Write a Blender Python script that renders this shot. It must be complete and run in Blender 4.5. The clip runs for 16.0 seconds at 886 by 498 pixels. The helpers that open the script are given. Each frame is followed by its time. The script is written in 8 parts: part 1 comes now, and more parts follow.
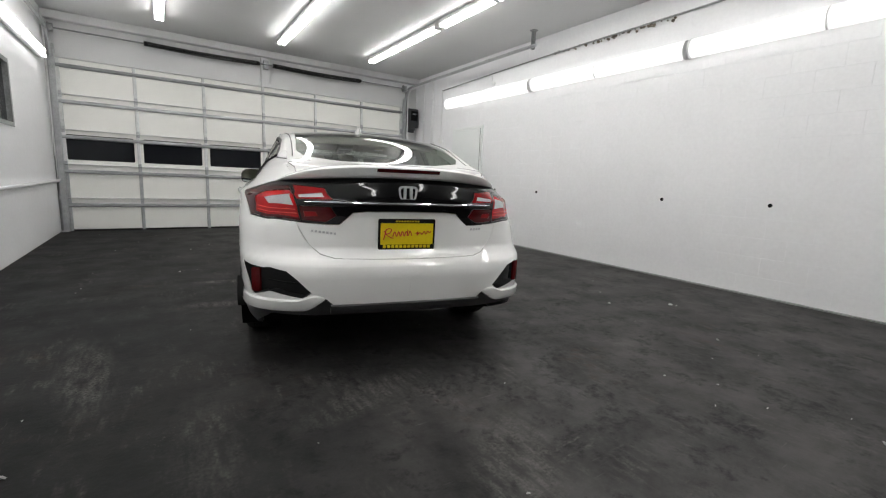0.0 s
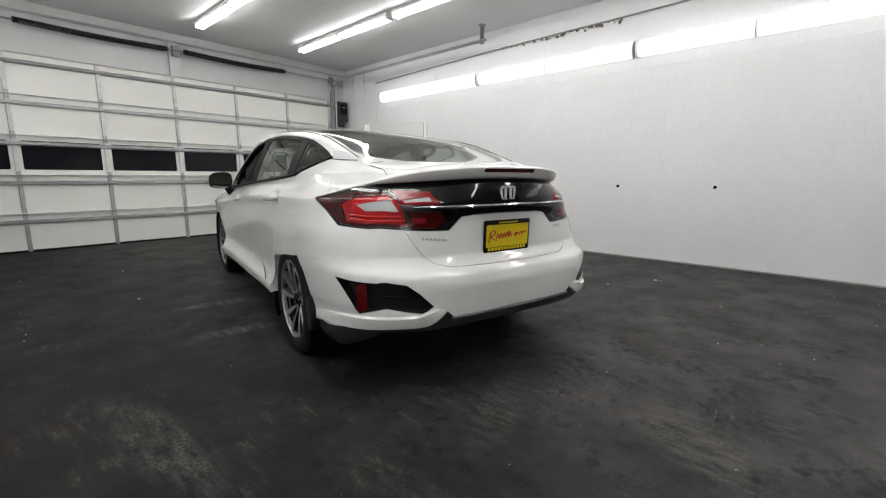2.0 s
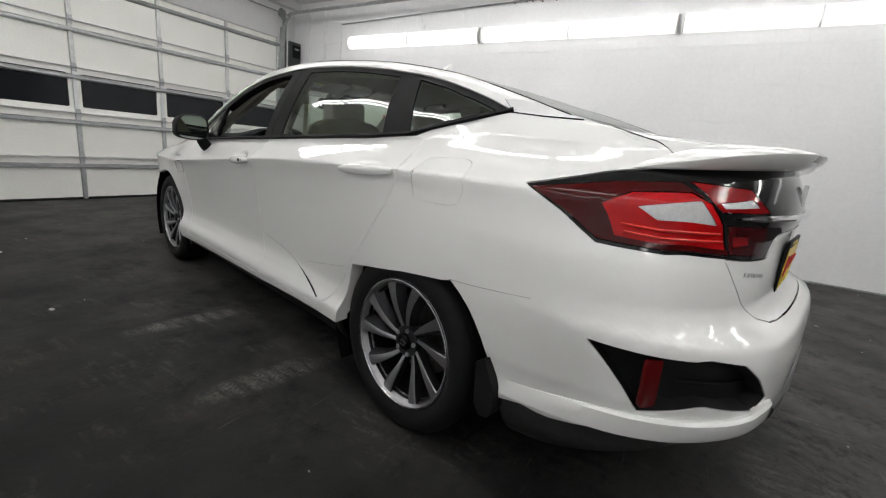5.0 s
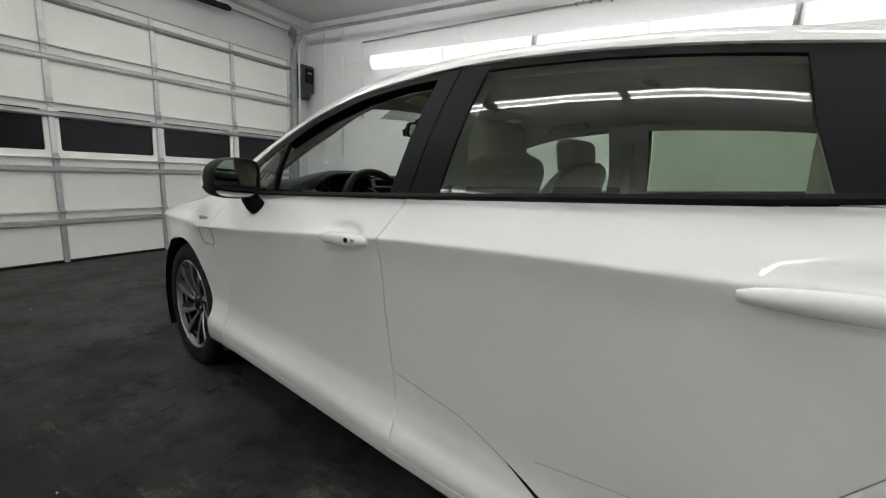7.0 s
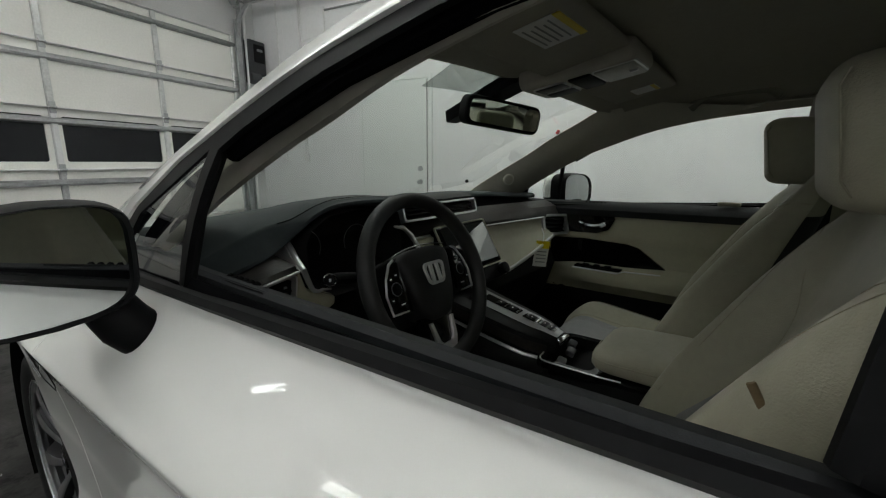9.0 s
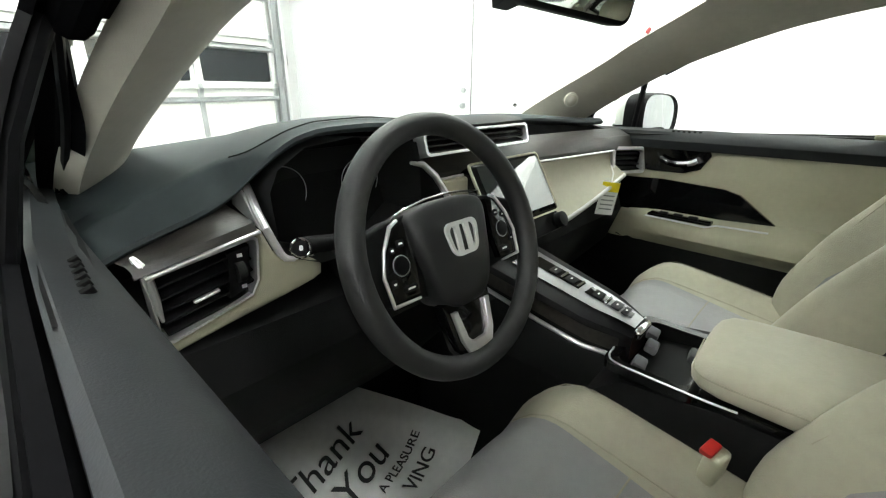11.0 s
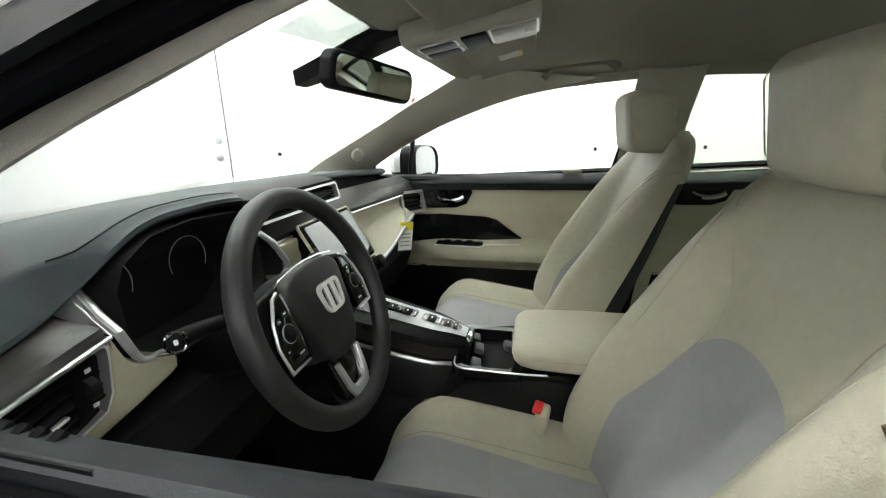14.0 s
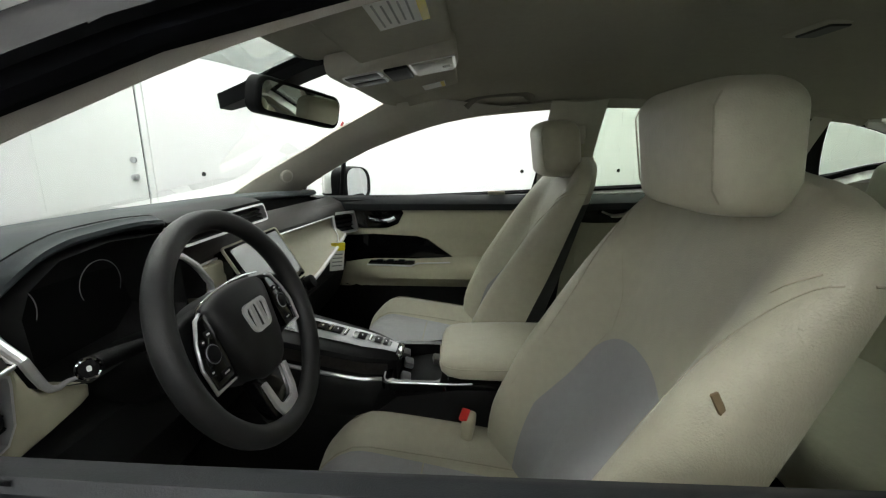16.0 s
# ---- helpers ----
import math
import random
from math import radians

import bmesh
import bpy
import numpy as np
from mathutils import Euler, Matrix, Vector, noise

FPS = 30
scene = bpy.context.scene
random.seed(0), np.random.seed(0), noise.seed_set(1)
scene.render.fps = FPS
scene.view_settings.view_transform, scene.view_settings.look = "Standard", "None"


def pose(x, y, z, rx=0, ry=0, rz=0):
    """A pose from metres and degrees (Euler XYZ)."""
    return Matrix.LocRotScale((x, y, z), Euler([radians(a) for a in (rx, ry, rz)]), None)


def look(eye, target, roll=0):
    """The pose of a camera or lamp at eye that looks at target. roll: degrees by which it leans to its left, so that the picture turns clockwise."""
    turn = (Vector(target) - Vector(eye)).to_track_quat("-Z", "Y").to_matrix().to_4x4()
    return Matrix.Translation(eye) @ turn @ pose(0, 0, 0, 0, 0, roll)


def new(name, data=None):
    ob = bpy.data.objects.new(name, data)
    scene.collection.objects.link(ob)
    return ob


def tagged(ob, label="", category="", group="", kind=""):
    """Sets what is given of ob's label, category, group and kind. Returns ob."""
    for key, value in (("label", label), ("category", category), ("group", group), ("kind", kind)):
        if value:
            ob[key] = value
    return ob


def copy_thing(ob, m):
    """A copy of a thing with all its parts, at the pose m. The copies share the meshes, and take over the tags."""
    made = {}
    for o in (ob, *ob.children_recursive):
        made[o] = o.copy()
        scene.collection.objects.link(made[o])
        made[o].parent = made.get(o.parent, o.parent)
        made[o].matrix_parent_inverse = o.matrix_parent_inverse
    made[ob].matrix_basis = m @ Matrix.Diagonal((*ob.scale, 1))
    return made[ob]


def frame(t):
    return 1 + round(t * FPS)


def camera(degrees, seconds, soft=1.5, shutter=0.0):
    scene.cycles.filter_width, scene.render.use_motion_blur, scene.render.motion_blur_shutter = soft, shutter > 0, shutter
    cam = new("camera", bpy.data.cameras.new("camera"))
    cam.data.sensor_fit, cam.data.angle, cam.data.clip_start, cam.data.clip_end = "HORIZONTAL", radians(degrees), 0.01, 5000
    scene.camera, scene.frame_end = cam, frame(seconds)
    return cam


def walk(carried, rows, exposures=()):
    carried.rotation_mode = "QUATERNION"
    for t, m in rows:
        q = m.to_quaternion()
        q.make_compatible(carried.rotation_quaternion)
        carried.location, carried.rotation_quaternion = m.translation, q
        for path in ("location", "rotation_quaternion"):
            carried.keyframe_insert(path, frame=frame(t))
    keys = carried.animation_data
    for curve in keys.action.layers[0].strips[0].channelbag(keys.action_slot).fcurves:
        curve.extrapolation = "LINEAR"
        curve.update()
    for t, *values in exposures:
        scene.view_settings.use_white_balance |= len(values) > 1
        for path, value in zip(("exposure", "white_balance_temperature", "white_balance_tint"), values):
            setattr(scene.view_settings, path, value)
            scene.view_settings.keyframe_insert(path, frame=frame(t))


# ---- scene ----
import functools

cam = camera(92.1, 16.0, soft=1.2)
PATH = [
    (0, (-1.052, -1.833, 1.056), (0.042, -0.188, 0.745), 2.4),
    (0.5, (-1.284, -1.656, 1.064), (-0.068, -0.093, 0.785), 2.8),
    (1, (-1.499, -1.458, 1.062), (-0.167, 0.003, 0.763), 3.3),
    (1.5, (-1.721, -1.293, 1.072), (-0.299, 0.076, 0.747), 1.8),
    (2, (-1.817, -1.057, 1.067), (-0.356, 0.267, 0.735), 0.1),
    (2.5, (-1.91, -0.823, 1.055), (-0.388, 0.428, 0.709), 1.1),
    (3, (-1.98, -0.588, 1.037), (-0.433, 0.609, 0.618), 2.3),
    (5.5, (-1.678, 0.798, 1.027), (0.054, 1.698, 0.591), 3.9),
    (6, (-1.579, 1.112, 1.053), (0.177, 1.972, 0.633), 2.0),
    (6.5, (-1.393, 1.425, 1.067), (0.298, 2.421, 0.679), 4.1),
    (7, (-1.245, 1.751, 1.079), (0.483, 2.696, 0.734), 2.3),
    (7.5, (-1.048, 2.009, 1.109), (0.701, 2.93, 0.8), -0.4),
    (8, (-0.827, 2.213, 1.136), (0.876, 3.206, 0.798), 1.2),
    (8.5, (-0.642, 2.435, 1.145), (1.119, 3.306, 0.768), 0.4),
    (9, (-0.47, 2.577, 1.155), (1.322, 3.373, 0.76), 0.1),
    (9.5, (-0.265, 2.658, 1.149), (1.459, 3.531, 0.634), 1.4),
    (10, (-0.185, 2.688, 1.13), (1.451, 3.616, 0.449), 0.7),
    (12.5, (-0.171, 2.703, 1.123), (1.458, 3.589, 0.374), -0.3),
    (13, (-0.22, 2.752, 1.148), (1.586, 3.28, 0.47), -0.5),
    (13.5, (-0.262, 2.783, 1.165), (1.635, 2.989, 0.565), -1.5),
    (14, (-0.297, 2.792, 1.175), (1.628, 2.753, 0.633), -0.9),
    (14.5, (-0.326, 2.79, 1.18), (1.607, 2.594, 0.703), -0.5),
    (15, (-0.343, 2.782, 1.184), (1.59, 2.511, 0.747), -0.0),
    (15.5, (-0.351, 2.774, 1.183), (1.576, 2.458, 0.75), -0.2),
    (16, (-0.347, 2.773, 1.183), (1.573, 2.442, 0.729), 0.0),
]
EXPOSURES = [(0.0, 0.0, 6500, 9), (6.0, -0.06, 6500, 9), (6.5, -0.2, 6500, 8), (7.0, -0.2, 6500, 7), (8.0, -0.2, 6500, 7), (9.0, -0.4, 6500, 4), (9.6, -0.15, 6500, 2), (10.2, 1.0, 6500, 2), (12.3, 2.55, 6500, 6), (13.0, 2.45, 6500, 6), (14.0, 2.0, 6500, 6), (15.0, 1.5, 6500, 6), (16.0, 1.25, 6500, 6)]
walk(cam, [(t, look(eye, target, roll)) for t, eye, target, roll in PATH], exposures=EXPOSURES)

# ---- world and exposure ----
world = bpy.data.worlds.new("night")
scene.world = world
world.use_nodes = True
world.node_tree.nodes["Background"].inputs[0].default_value = (0.02, 0.022, 0.026, 1)
world.node_tree.nodes["Background"].inputs[1].default_value = 0.3
TUBE, WALL_TUBE, LEFT_TUBE = 22.5, 1.10, 9.0      # glow of the ceiling and wall lenses


# ---- materials ----
def nodes_of(m):
    m.use_nodes = True
    return m.node_tree.nodes, m.node_tree.links


def pmat(name, base, rough=0.5, metal=0.0, coat=0.0, vary=0.08, scale=6.0, fine=60.0, bump=0.0, bscale=200.0, sheen=0.0, spec=0.5, tint=None, stretch=(1, 1, 1), whole=False, coat_ior=1.5):
    """A Principled material with colour that varies at two scales, uneven gloss and a fine relief."""
    m = bpy.data.materials.new(name)
    n, l = nodes_of(m)
    b = n["Principled BSDF"]
    b.inputs["Metallic"].default_value, b.inputs["Coat Weight"].default_value = metal, coat
    b.inputs["Coat Roughness"].default_value = 0.03
    b.inputs["Coat IOR"].default_value = coat_ior
    b.inputs["Sheen Weight"].default_value = sheen
    b.inputs["Specular IOR Level"].default_value = spec
    tc = n.new("ShaderNodeTexCoord")
    mp = n.new("ShaderNodeMapping")
    mp.inputs["Scale"].default_value = stretch
    l.new(n.new("ShaderNodeNewGeometry").outputs["Position"] if whole else tc.outputs["Object"], mp.inputs["Vector"])
    big, small = n.new("ShaderNodeTexNoise"), n.new("ShaderNodeTexNoise")
    big.inputs["Scale"].default_value, small.inputs["Scale"].default_value = scale, fine
    big.inputs["Detail"].default_value, small.inputs["Detail"].default_value = 5, 4
    for t in (big, small):
        l.new(mp.outputs[0], t.inputs["Vector"])
    add = n.new("ShaderNodeMath")
    add.operation = "ADD"
    l.new(big.outputs[0], add.inputs[0])
    l.new(small.outputs[0], add.inputs[1])
    ramp = n.new("ShaderNodeMapRange")
    ramp.inputs["From Min"].default_value, ramp.inputs["From Max"].default_value = 0.6, 1.4
    l.new(add.outputs[0], ramp.inputs["Value"])
    mix = n.new("ShaderNodeMix")
    mix.data_type = "RGBA"
    dark = tint or [c * (1 - 2 * vary) for c in base]
    mix.inputs[6].default_value, mix.inputs[7].default_value = (*dark, 1), (*[min(1, c * (1 + vary)) for c in base], 1)
    l.new(ramp.outputs[0], mix.inputs[0])
    l.new(mix.outputs[2], b.inputs["Base Color"])
    rr = n.new("ShaderNodeMapRange")
    rr.inputs["To Min"].default_value, rr.inputs["To Max"].default_value = rough * 0.85, min(1, rough * 1.15)
    l.new(big.outputs[0], rr.inputs["Value"])
    l.new(rr.outputs[0], b.inputs["Roughness"])
    if bump:
        bt, bp = n.new("ShaderNodeTexNoise"), n.new("ShaderNodeBump")
        bt.inputs["Scale"].default_value = bscale
        l.new(mp.outputs[0], bt.inputs["Vector"])
        bp.inputs["Strength"].default_value, bp.inputs["Distance"].default_value = bump, 0.002
        l.new(bt.outputs[0], bp.inputs["Height"])
        l.new(bp.outputs[0], b.inputs["Normal"])
    return m


def glow(name, colour, strength):
    m = bpy.data.materials.new(name)
    n, l = nodes_of(m)
    b = n["Principled BSDF"]
    b.inputs["Base Color"].default_value = (0.8, 0.8, 0.8, 1)
    b.inputs["Emission Color"].default_value, b.inputs["Emission Strength"].default_value = (*colour, 1), strength
    return m


def pane(name, tint, gloss=0.04):
    """Thin glass: what lies behind is seen through the tint, with a mirror-like sheen that grows at a slant, alike from both sides."""
    m = bpy.data.materials.new(name)
    n, l = nodes_of(m)
    out = n["Material Output"]
    n.remove(n["Principled BSDF"])
    t, g, f, mix = n.new("ShaderNodeBsdfTransparent"), n.new("ShaderNodeBsdfGlossy"), n.new("ShaderNodeLayerWeight"), n.new("ShaderNodeMixShader")
    t.inputs[0].default_value = (*tint, 1)
    g.inputs[0].default_value, g.inputs["Roughness"].default_value = (1, 1, 1, 1), gloss * 0.3
    f.inputs["Blend"].default_value = 0.5
    power, ma = n.new("ShaderNodeMath"), n.new("ShaderNodeMath")
    power.operation, power.inputs[1].default_value = "POWER", 4.0
    ma.operation, ma.inputs[1].default_value, ma.inputs[2].default_value = "MULTIPLY_ADD", 0.60, 0.048
    l.new(f.outputs["Facing"], power.inputs[0])
    l.new(power.outputs[0], ma.inputs[0])
    l.new(ma.outputs[0], mix.inputs[0])
    l.new(t.outputs[0], mix.inputs[1])
    l.new(g.outputs[0], mix.inputs[2])
    l.new(mix.outputs[0], out.inputs[0])
    return m


def lens(name, colour, rough=0.06, weight=0.0):
    m = pmat(name, colour, rough=rough, coat=0.18, spec=0.2, vary=0.1, scale=20, fine=120, bump=0.05, bscale=260)
    return m


PAINT = pmat("pearl_white_paint", (0.85, 0.85, 0.835), rough=0.55, coat=1.0, coat_ior=1.75, spec=0.3, vary=0.012, scale=2, fine=900, bump=0.0)
GLOSS_BLACK = pmat("gloss_black", (0.004, 0.004, 0.0045), rough=0.05, spec=0.42, vary=0.1)
BADGE_CHROME = pmat("bright_badge_chrome", (0.85, 0.85, 0.86), rough=0.22, metal=0.45, vary=0.02)
SATIN_BLACK = pmat("satin_black_trim", (0.0040, 0.0040, 0.0048), rough=0.50, vary=0.15, bump=0.04, spec=0.13)
BLACK_PLASTIC = pmat("black_plastic", (0.006, 0.006, 0.0065), spec=0.3, rough=0.6, vary=0.2, bump=0.25, bscale=500)
FRAME_BLACK = pmat("matt_black_frame", (0.003, 0.003, 0.0037), rough=0.85, spec=0.04, vary=0.15, bump=0.04)
DARK_VOID = pmat("dark_underbody", (0.0035, 0.0035, 0.0035), rough=0.9, spec=0.1)
RUBBER = pmat("tyre_rubber", (0.0075, 0.0075, 0.0078), spec=0.3, rough=0.75, vary=0.25, bump=0.2, bscale=300)
CHROME = pmat("chrome", (0.75, 0.76, 0.78), rough=0.08, metal=1.0, vary=0.03)
SATIN_CHROME = pmat("satin_chrome", (0.66, 0.66, 0.67), rough=0.30, metal=0.72, vary=0.05)
ALLOY = pmat("machined_alloy", (0.44, 0.44, 0.455), rough=0.30, metal=0.85, vary=0.10, coat=0.2)
DARK_ALLOY = pmat("dark_grey_alloy", (0.036, 0.036, 0.040), rough=0.40, metal=0.5, vary=0.1, spec=0.3)
SEAM_GREY = pmat("shadowed_paint_seam", (0.30, 0.30, 0.295), rough=0.6)
BLADE_CHROME = pmat("bright_window_blade", (0.86, 0.86, 0.86), rough=0.22, metal=0.25, vary=0.03)
LOW_BLACK = pmat("satin_lower_bumper", (0.036, 0.036, 0.037), rough=0.30, vary=0.15, bump=0.05)
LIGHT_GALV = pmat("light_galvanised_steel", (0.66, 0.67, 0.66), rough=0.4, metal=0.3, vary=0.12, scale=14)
BRAKE = pmat("brake_steel", (0.18, 0.17, 0.16), rough=0.4, metal=1.0, vary=0.25, scale=30)
RED_LENS = lens("red_lens", (0.27, 0.004, 0.006))
DARK_RED_LENS = lens("dark_red_lens", (0.055, 0.0012, 0.0018))
MARK_RED = lens("reflector_red", (0.11, 0.004, 0.005))
BRIGHT_RED = lens("bright_red_lens", (0.42, 0.004, 0.006), rough=0.12)
CLEAR_LENS = lens("clear_lens", (0.55, 0.55, 0.56), rough=0.12)
CLEAR_GLASS = pane("clear_glass", (0.90, 0.94, 0.91))
TINT_GLASS = pane("tinted_glass", (0.51, 0.59, 0.49))
REAR_GLASS = pane("rear_window_glass", (0.42, 0.46, 0.42))
MIRROR = pmat("mirror_silver", (0.62, 0.64, 0.64), rough=0.02, metal=1.0, vary=0.0)
CABIN_MIRROR = pmat("cabin_mirror_silver", (0.85, 0.87, 0.85), rough=0.02, metal=1.0, vary=0.0)
PLATE_YELLOW = pmat("plate_yellow", (0.72, 0.56, 0.01), rough=0.35, vary=0.05)
PLATE_RED = pmat("plate_red", (0.45, 0.01, 0.012), rough=0.4)
INK = pmat("black_ink", (0.012, 0.012, 0.014), rough=0.5)
CREAM = pmat("cream_leather", (0.375, 0.355, 0.272), rough=0.5, vary=0.05, scale=5, bump=0.35, bscale=420, sheen=0.1)
CREAM_TRIM = pmat("cream_soft_trim", (0.41, 0.392, 0.288), rough=0.55, vary=0.04, bump=0.25, bscale=600)
GREY_CLOTH = pmat("grey_seat_cloth", (0.26, 0.26, 0.265), rough=0.85, vary=0.05, bump=0.6, bscale=700, sheen=0.3)
BLACK_CLOTH = pmat("black_seat_side", (0.02, 0.02, 0.021), rough=0.8, vary=0.1, bump=0.3)
DASH = pmat("dark_teal_grey_dash", (0.029, 0.036, 0.039), rough=0.6, spec=0.22, vary=0.08, bump=0.15, bscale=650)
DASH_BLACK = pmat("dark_dash_lower", (0.0058, 0.0058, 0.0062), spec=0.14, rough=0.6, vary=0.15, bump=0.3, bscale=650)
DOOR_GREY = pmat("dark_slate_door_top", (0.0085, 0.0100, 0.0122), rough=0.6, spec=0.3, vary=0.1, bump=0.12, bscale=650)
WOOD = pmat("dark_grained_wood", (0.023, 0.019, 0.017), rough=0.45, vary=0.45, scale=3, fine=14, bump=0.25, bscale=60, stretch=(1, 9, 9))
HEADLINER = pmat("beige_headliner", (0.34, 0.32, 0.27), rough=0.9, vary=0.04, bump=0.4, bscale=900)
PILLAR_TRIM = pmat("beige_pillar_trim", (0.45, 0.425, 0.37), rough=0.7, vary=0.04, bump=0.3, bscale=700)
CARPET = pmat("black_carpet", (0.005, 0.005, 0.0055), spec=0.1, rough=0.95, vary=0.3, bump=0.9, bscale=400)
PAPER = pmat("white_paper", (0.78, 0.78, 0.77), rough=0.8, vary=0.05, scale=12, bump=0.15, bscale=60)
RED_PLASTIC = pmat("red_plastic", (0.62, 0.03, 0.025), rough=0.4)
STITCH = pmat("seam_shadow_thread", (0.34, 0.32, 0.245), rough=0.8)
SCREEN = pmat("screen_glass", (0.02, 0.024, 0.026), rough=0.05, coat=1.0, vary=0.05)
WALL_PAINT = pmat("white_block_paint", (0.80, 0.80, 0.81), rough=0.55, vary=0.03, scale=1.2, fine=30, bump=0.3, bscale=90, whole=True)
CEIL_PAINT = pmat("grey_white_ceiling_paint", (0.66, 0.66, 0.66), rough=0.6, vary=0.06, scale=0.8, bump=0.15, bscale=60)
DOOR_PAINT = pmat("cream_white_door_panel", (0.87, 0.865, 0.825), rough=0.5, vary=0.05, scale=1.5, bump=0.12, bscale=90)
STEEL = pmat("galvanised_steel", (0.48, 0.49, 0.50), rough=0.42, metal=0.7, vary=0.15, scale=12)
DULL_STEEL = pmat("dull_painted_steel", (0.30, 0.31, 0.31), rough=0.5, metal=0.3, vary=0.2, scale=9)
SPRING_BLACK = pmat("black_spring_steel", (0.02, 0.02, 0.02), rough=0.45, metal=0.5, vary=0.2)
NIGHT_PANE = pmat("night_window_pane", (0.011, 0.012, 0.015), rough=0.12, vary=0.08, spec=0.3)
FIXTURE = pmat("white_fixture_enamel", (0.78, 0.78, 0.78), rough=0.4)
TUBE_GLOW = glow("fluorescent_tube", (1.0, 0.99, 0.97), TUBE)
WALL_GLOW = glow("shielded_wall_tube", (1.0, 0.99, 0.97), WALL_TUBE)
LEFT_GLOW = glow("open_wall_tube", (1.0, 0.99, 0.97), LEFT_TUBE)
BACK_PAINT = pmat("unseen_wall_dark_grey", (0.15, 0.15, 0.152), rough=0.6, vary=0.08, scale=0.9, bump=0.2, bscale=60)
BOX_DARK = pmat("opener_housing", (0.035, 0.036, 0.04), rough=0.5, vary=0.2, bump=0.1)


def floor_material():
    """Dark rolled rubber paint with pale scuffs, tyre-tread rub marks and dust."""
    m = bpy.data.materials.new("dark_scuffed_floor")
    n, l = nodes_of(m)
    b = n["Principled BSDF"]
    tc = n.new("ShaderNodeTexCoord")

    def noise_at(scale, detail=6, stretch=(1, 1, 1), turn=0.0, rough=0.6):
        mp, t = n.new("ShaderNodeMapping"), n.new("ShaderNodeTexNoise")
        mp.inputs["Scale"].default_value, mp.inputs["Rotation"].default_value[2] = stretch, turn
        t.inputs["Scale"].default_value, t.inputs["Detail"].default_value, t.inputs["Roughness"].default_value = scale, detail, rough
        l.new(tc.outputs["Object"], mp.inputs[0])
        l.new(mp.outputs[0], t.inputs["Vector"])
        return t.outputs[0]

    def band(value, low, high, to=1.0):
        r = n.new("ShaderNodeMapRange")
        r.inputs["From Min"].default_value, r.inputs["From Max"].default_value, r.inputs["To Max"].default_value = low, high, to
        l.new(value, r.inputs["Value"])
        return r.outputs[0]

    def times(a, c):
        t = n.new("ShaderNodeMath")
        t.operation = "MULTIPLY"
        l.new(a, t.inputs[0])
        l.new(c, t.inputs[1])
        return t.outputs[0]

    def over(base, top, amount):
        mix = n.new("ShaderNodeMix")
        mix.data_type = "RGBA"
        l.new(amount, mix.inputs[0])
        l.new(base, mix.inputs[6])
        mix.inputs[7].default_value = (*top, 1)
        return mix.outputs[2]

    base = n.new("ShaderNodeMix")
    base.data_type = "RGBA"
    base.inputs[6].default_value, base.inputs[7].default_value = (0.0042, 0.0042, 0.0047, 1), (0.0108, 0.0105, 0.0103, 1)
    l.new(band(noise_at(2.6, 9, rough=0.68), 0.36, 0.66), base.inputs[0])
    col = over(base.outputs[2], (0.030, 0.026, 0.024), band(noise_at(0.9, 9, rough=0.65), 0.50, 0.70, 0.42))
    col = over(col, (0.006, 0.006, 0.007), band(noise_at(5.5, 8, rough=0.7), 0.56, 0.66, 0.6))
    col = over(col, (0.060, 0.055, 0.050), band(noise_at(13, 6, rough=0.7), 0.62, 0.72, 0.32))
    # mottled pale dust; its rise towards the block wall paints in brighter light
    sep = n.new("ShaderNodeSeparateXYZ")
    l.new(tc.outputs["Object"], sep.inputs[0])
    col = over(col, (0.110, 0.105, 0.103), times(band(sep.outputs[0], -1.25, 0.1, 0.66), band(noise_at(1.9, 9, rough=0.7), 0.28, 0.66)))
    # flaking patches and fine scratches that show the dark paint below, or the pale concrete
    col = over(col, (0.0045, 0.0045, 0.005), times(band(noise_at(3.4, 9, rough=0.75), 0.50, 0.58, 0.75), band(noise_at(17, 7, rough=0.7), 0.42, 0.58)))
    col = over(col, (0.105, 0.095, 0.085), times(band(noise_at(2.2, 7, rough=0.7), 0.54, 0.62), band(noise_at(48, 5, rough=0.75), 0.58, 0.68, 0.55)))
    col = over(col, (0.060, 0.036, 0.026), times(band(noise_at(1.3, 6, rough=0.6), 0.56, 0.70, 0.5), band(noise_at(9, 6, rough=0.7), 0.50, 0.62)))
    col = over(col, (0.15, 0.145, 0.14), times(band(noise_at(1.8, 5, (1, 1, 1), 0.7), 0.52, 0.64), band(noise_at(70, 3, (0.06, 1, 1), 1.15, 0.5), 0.66, 0.72, 0.5)))
    col = over(col, (0.14, 0.135, 0.13), times(band(noise_at(1.5, 5, (1, 1, 1), 0.2), 0.54, 0.66), band(noise_at(80, 3, (1, 0.05, 1), 0.5, 0.5), 0.67, 0.73, 0.5)))
    rub = times(band(noise_at(2.6, 6), 0.50, 0.66), band(noise_at(26, 5, (1, 0.22, 1), 0.35), 0.50, 0.66))
    col = over(col, (0.16, 0.15, 0.14), times(rub, band(noise_at(60, 3), 0.35, 0.6, 0.5)))
    rub2 = times(band(noise_at(1.7, 3, (1, 1, 1), 1.0), 0.60, 0.72), band(noise_at(30, 4, (0.2, 1, 1), -0.3), 0.52, 0.66))
    col = over(col, (0.13, 0.12, 0.115), times(rub2, band(noise_at(55, 3), 0.4, 0.62, 0.7)))
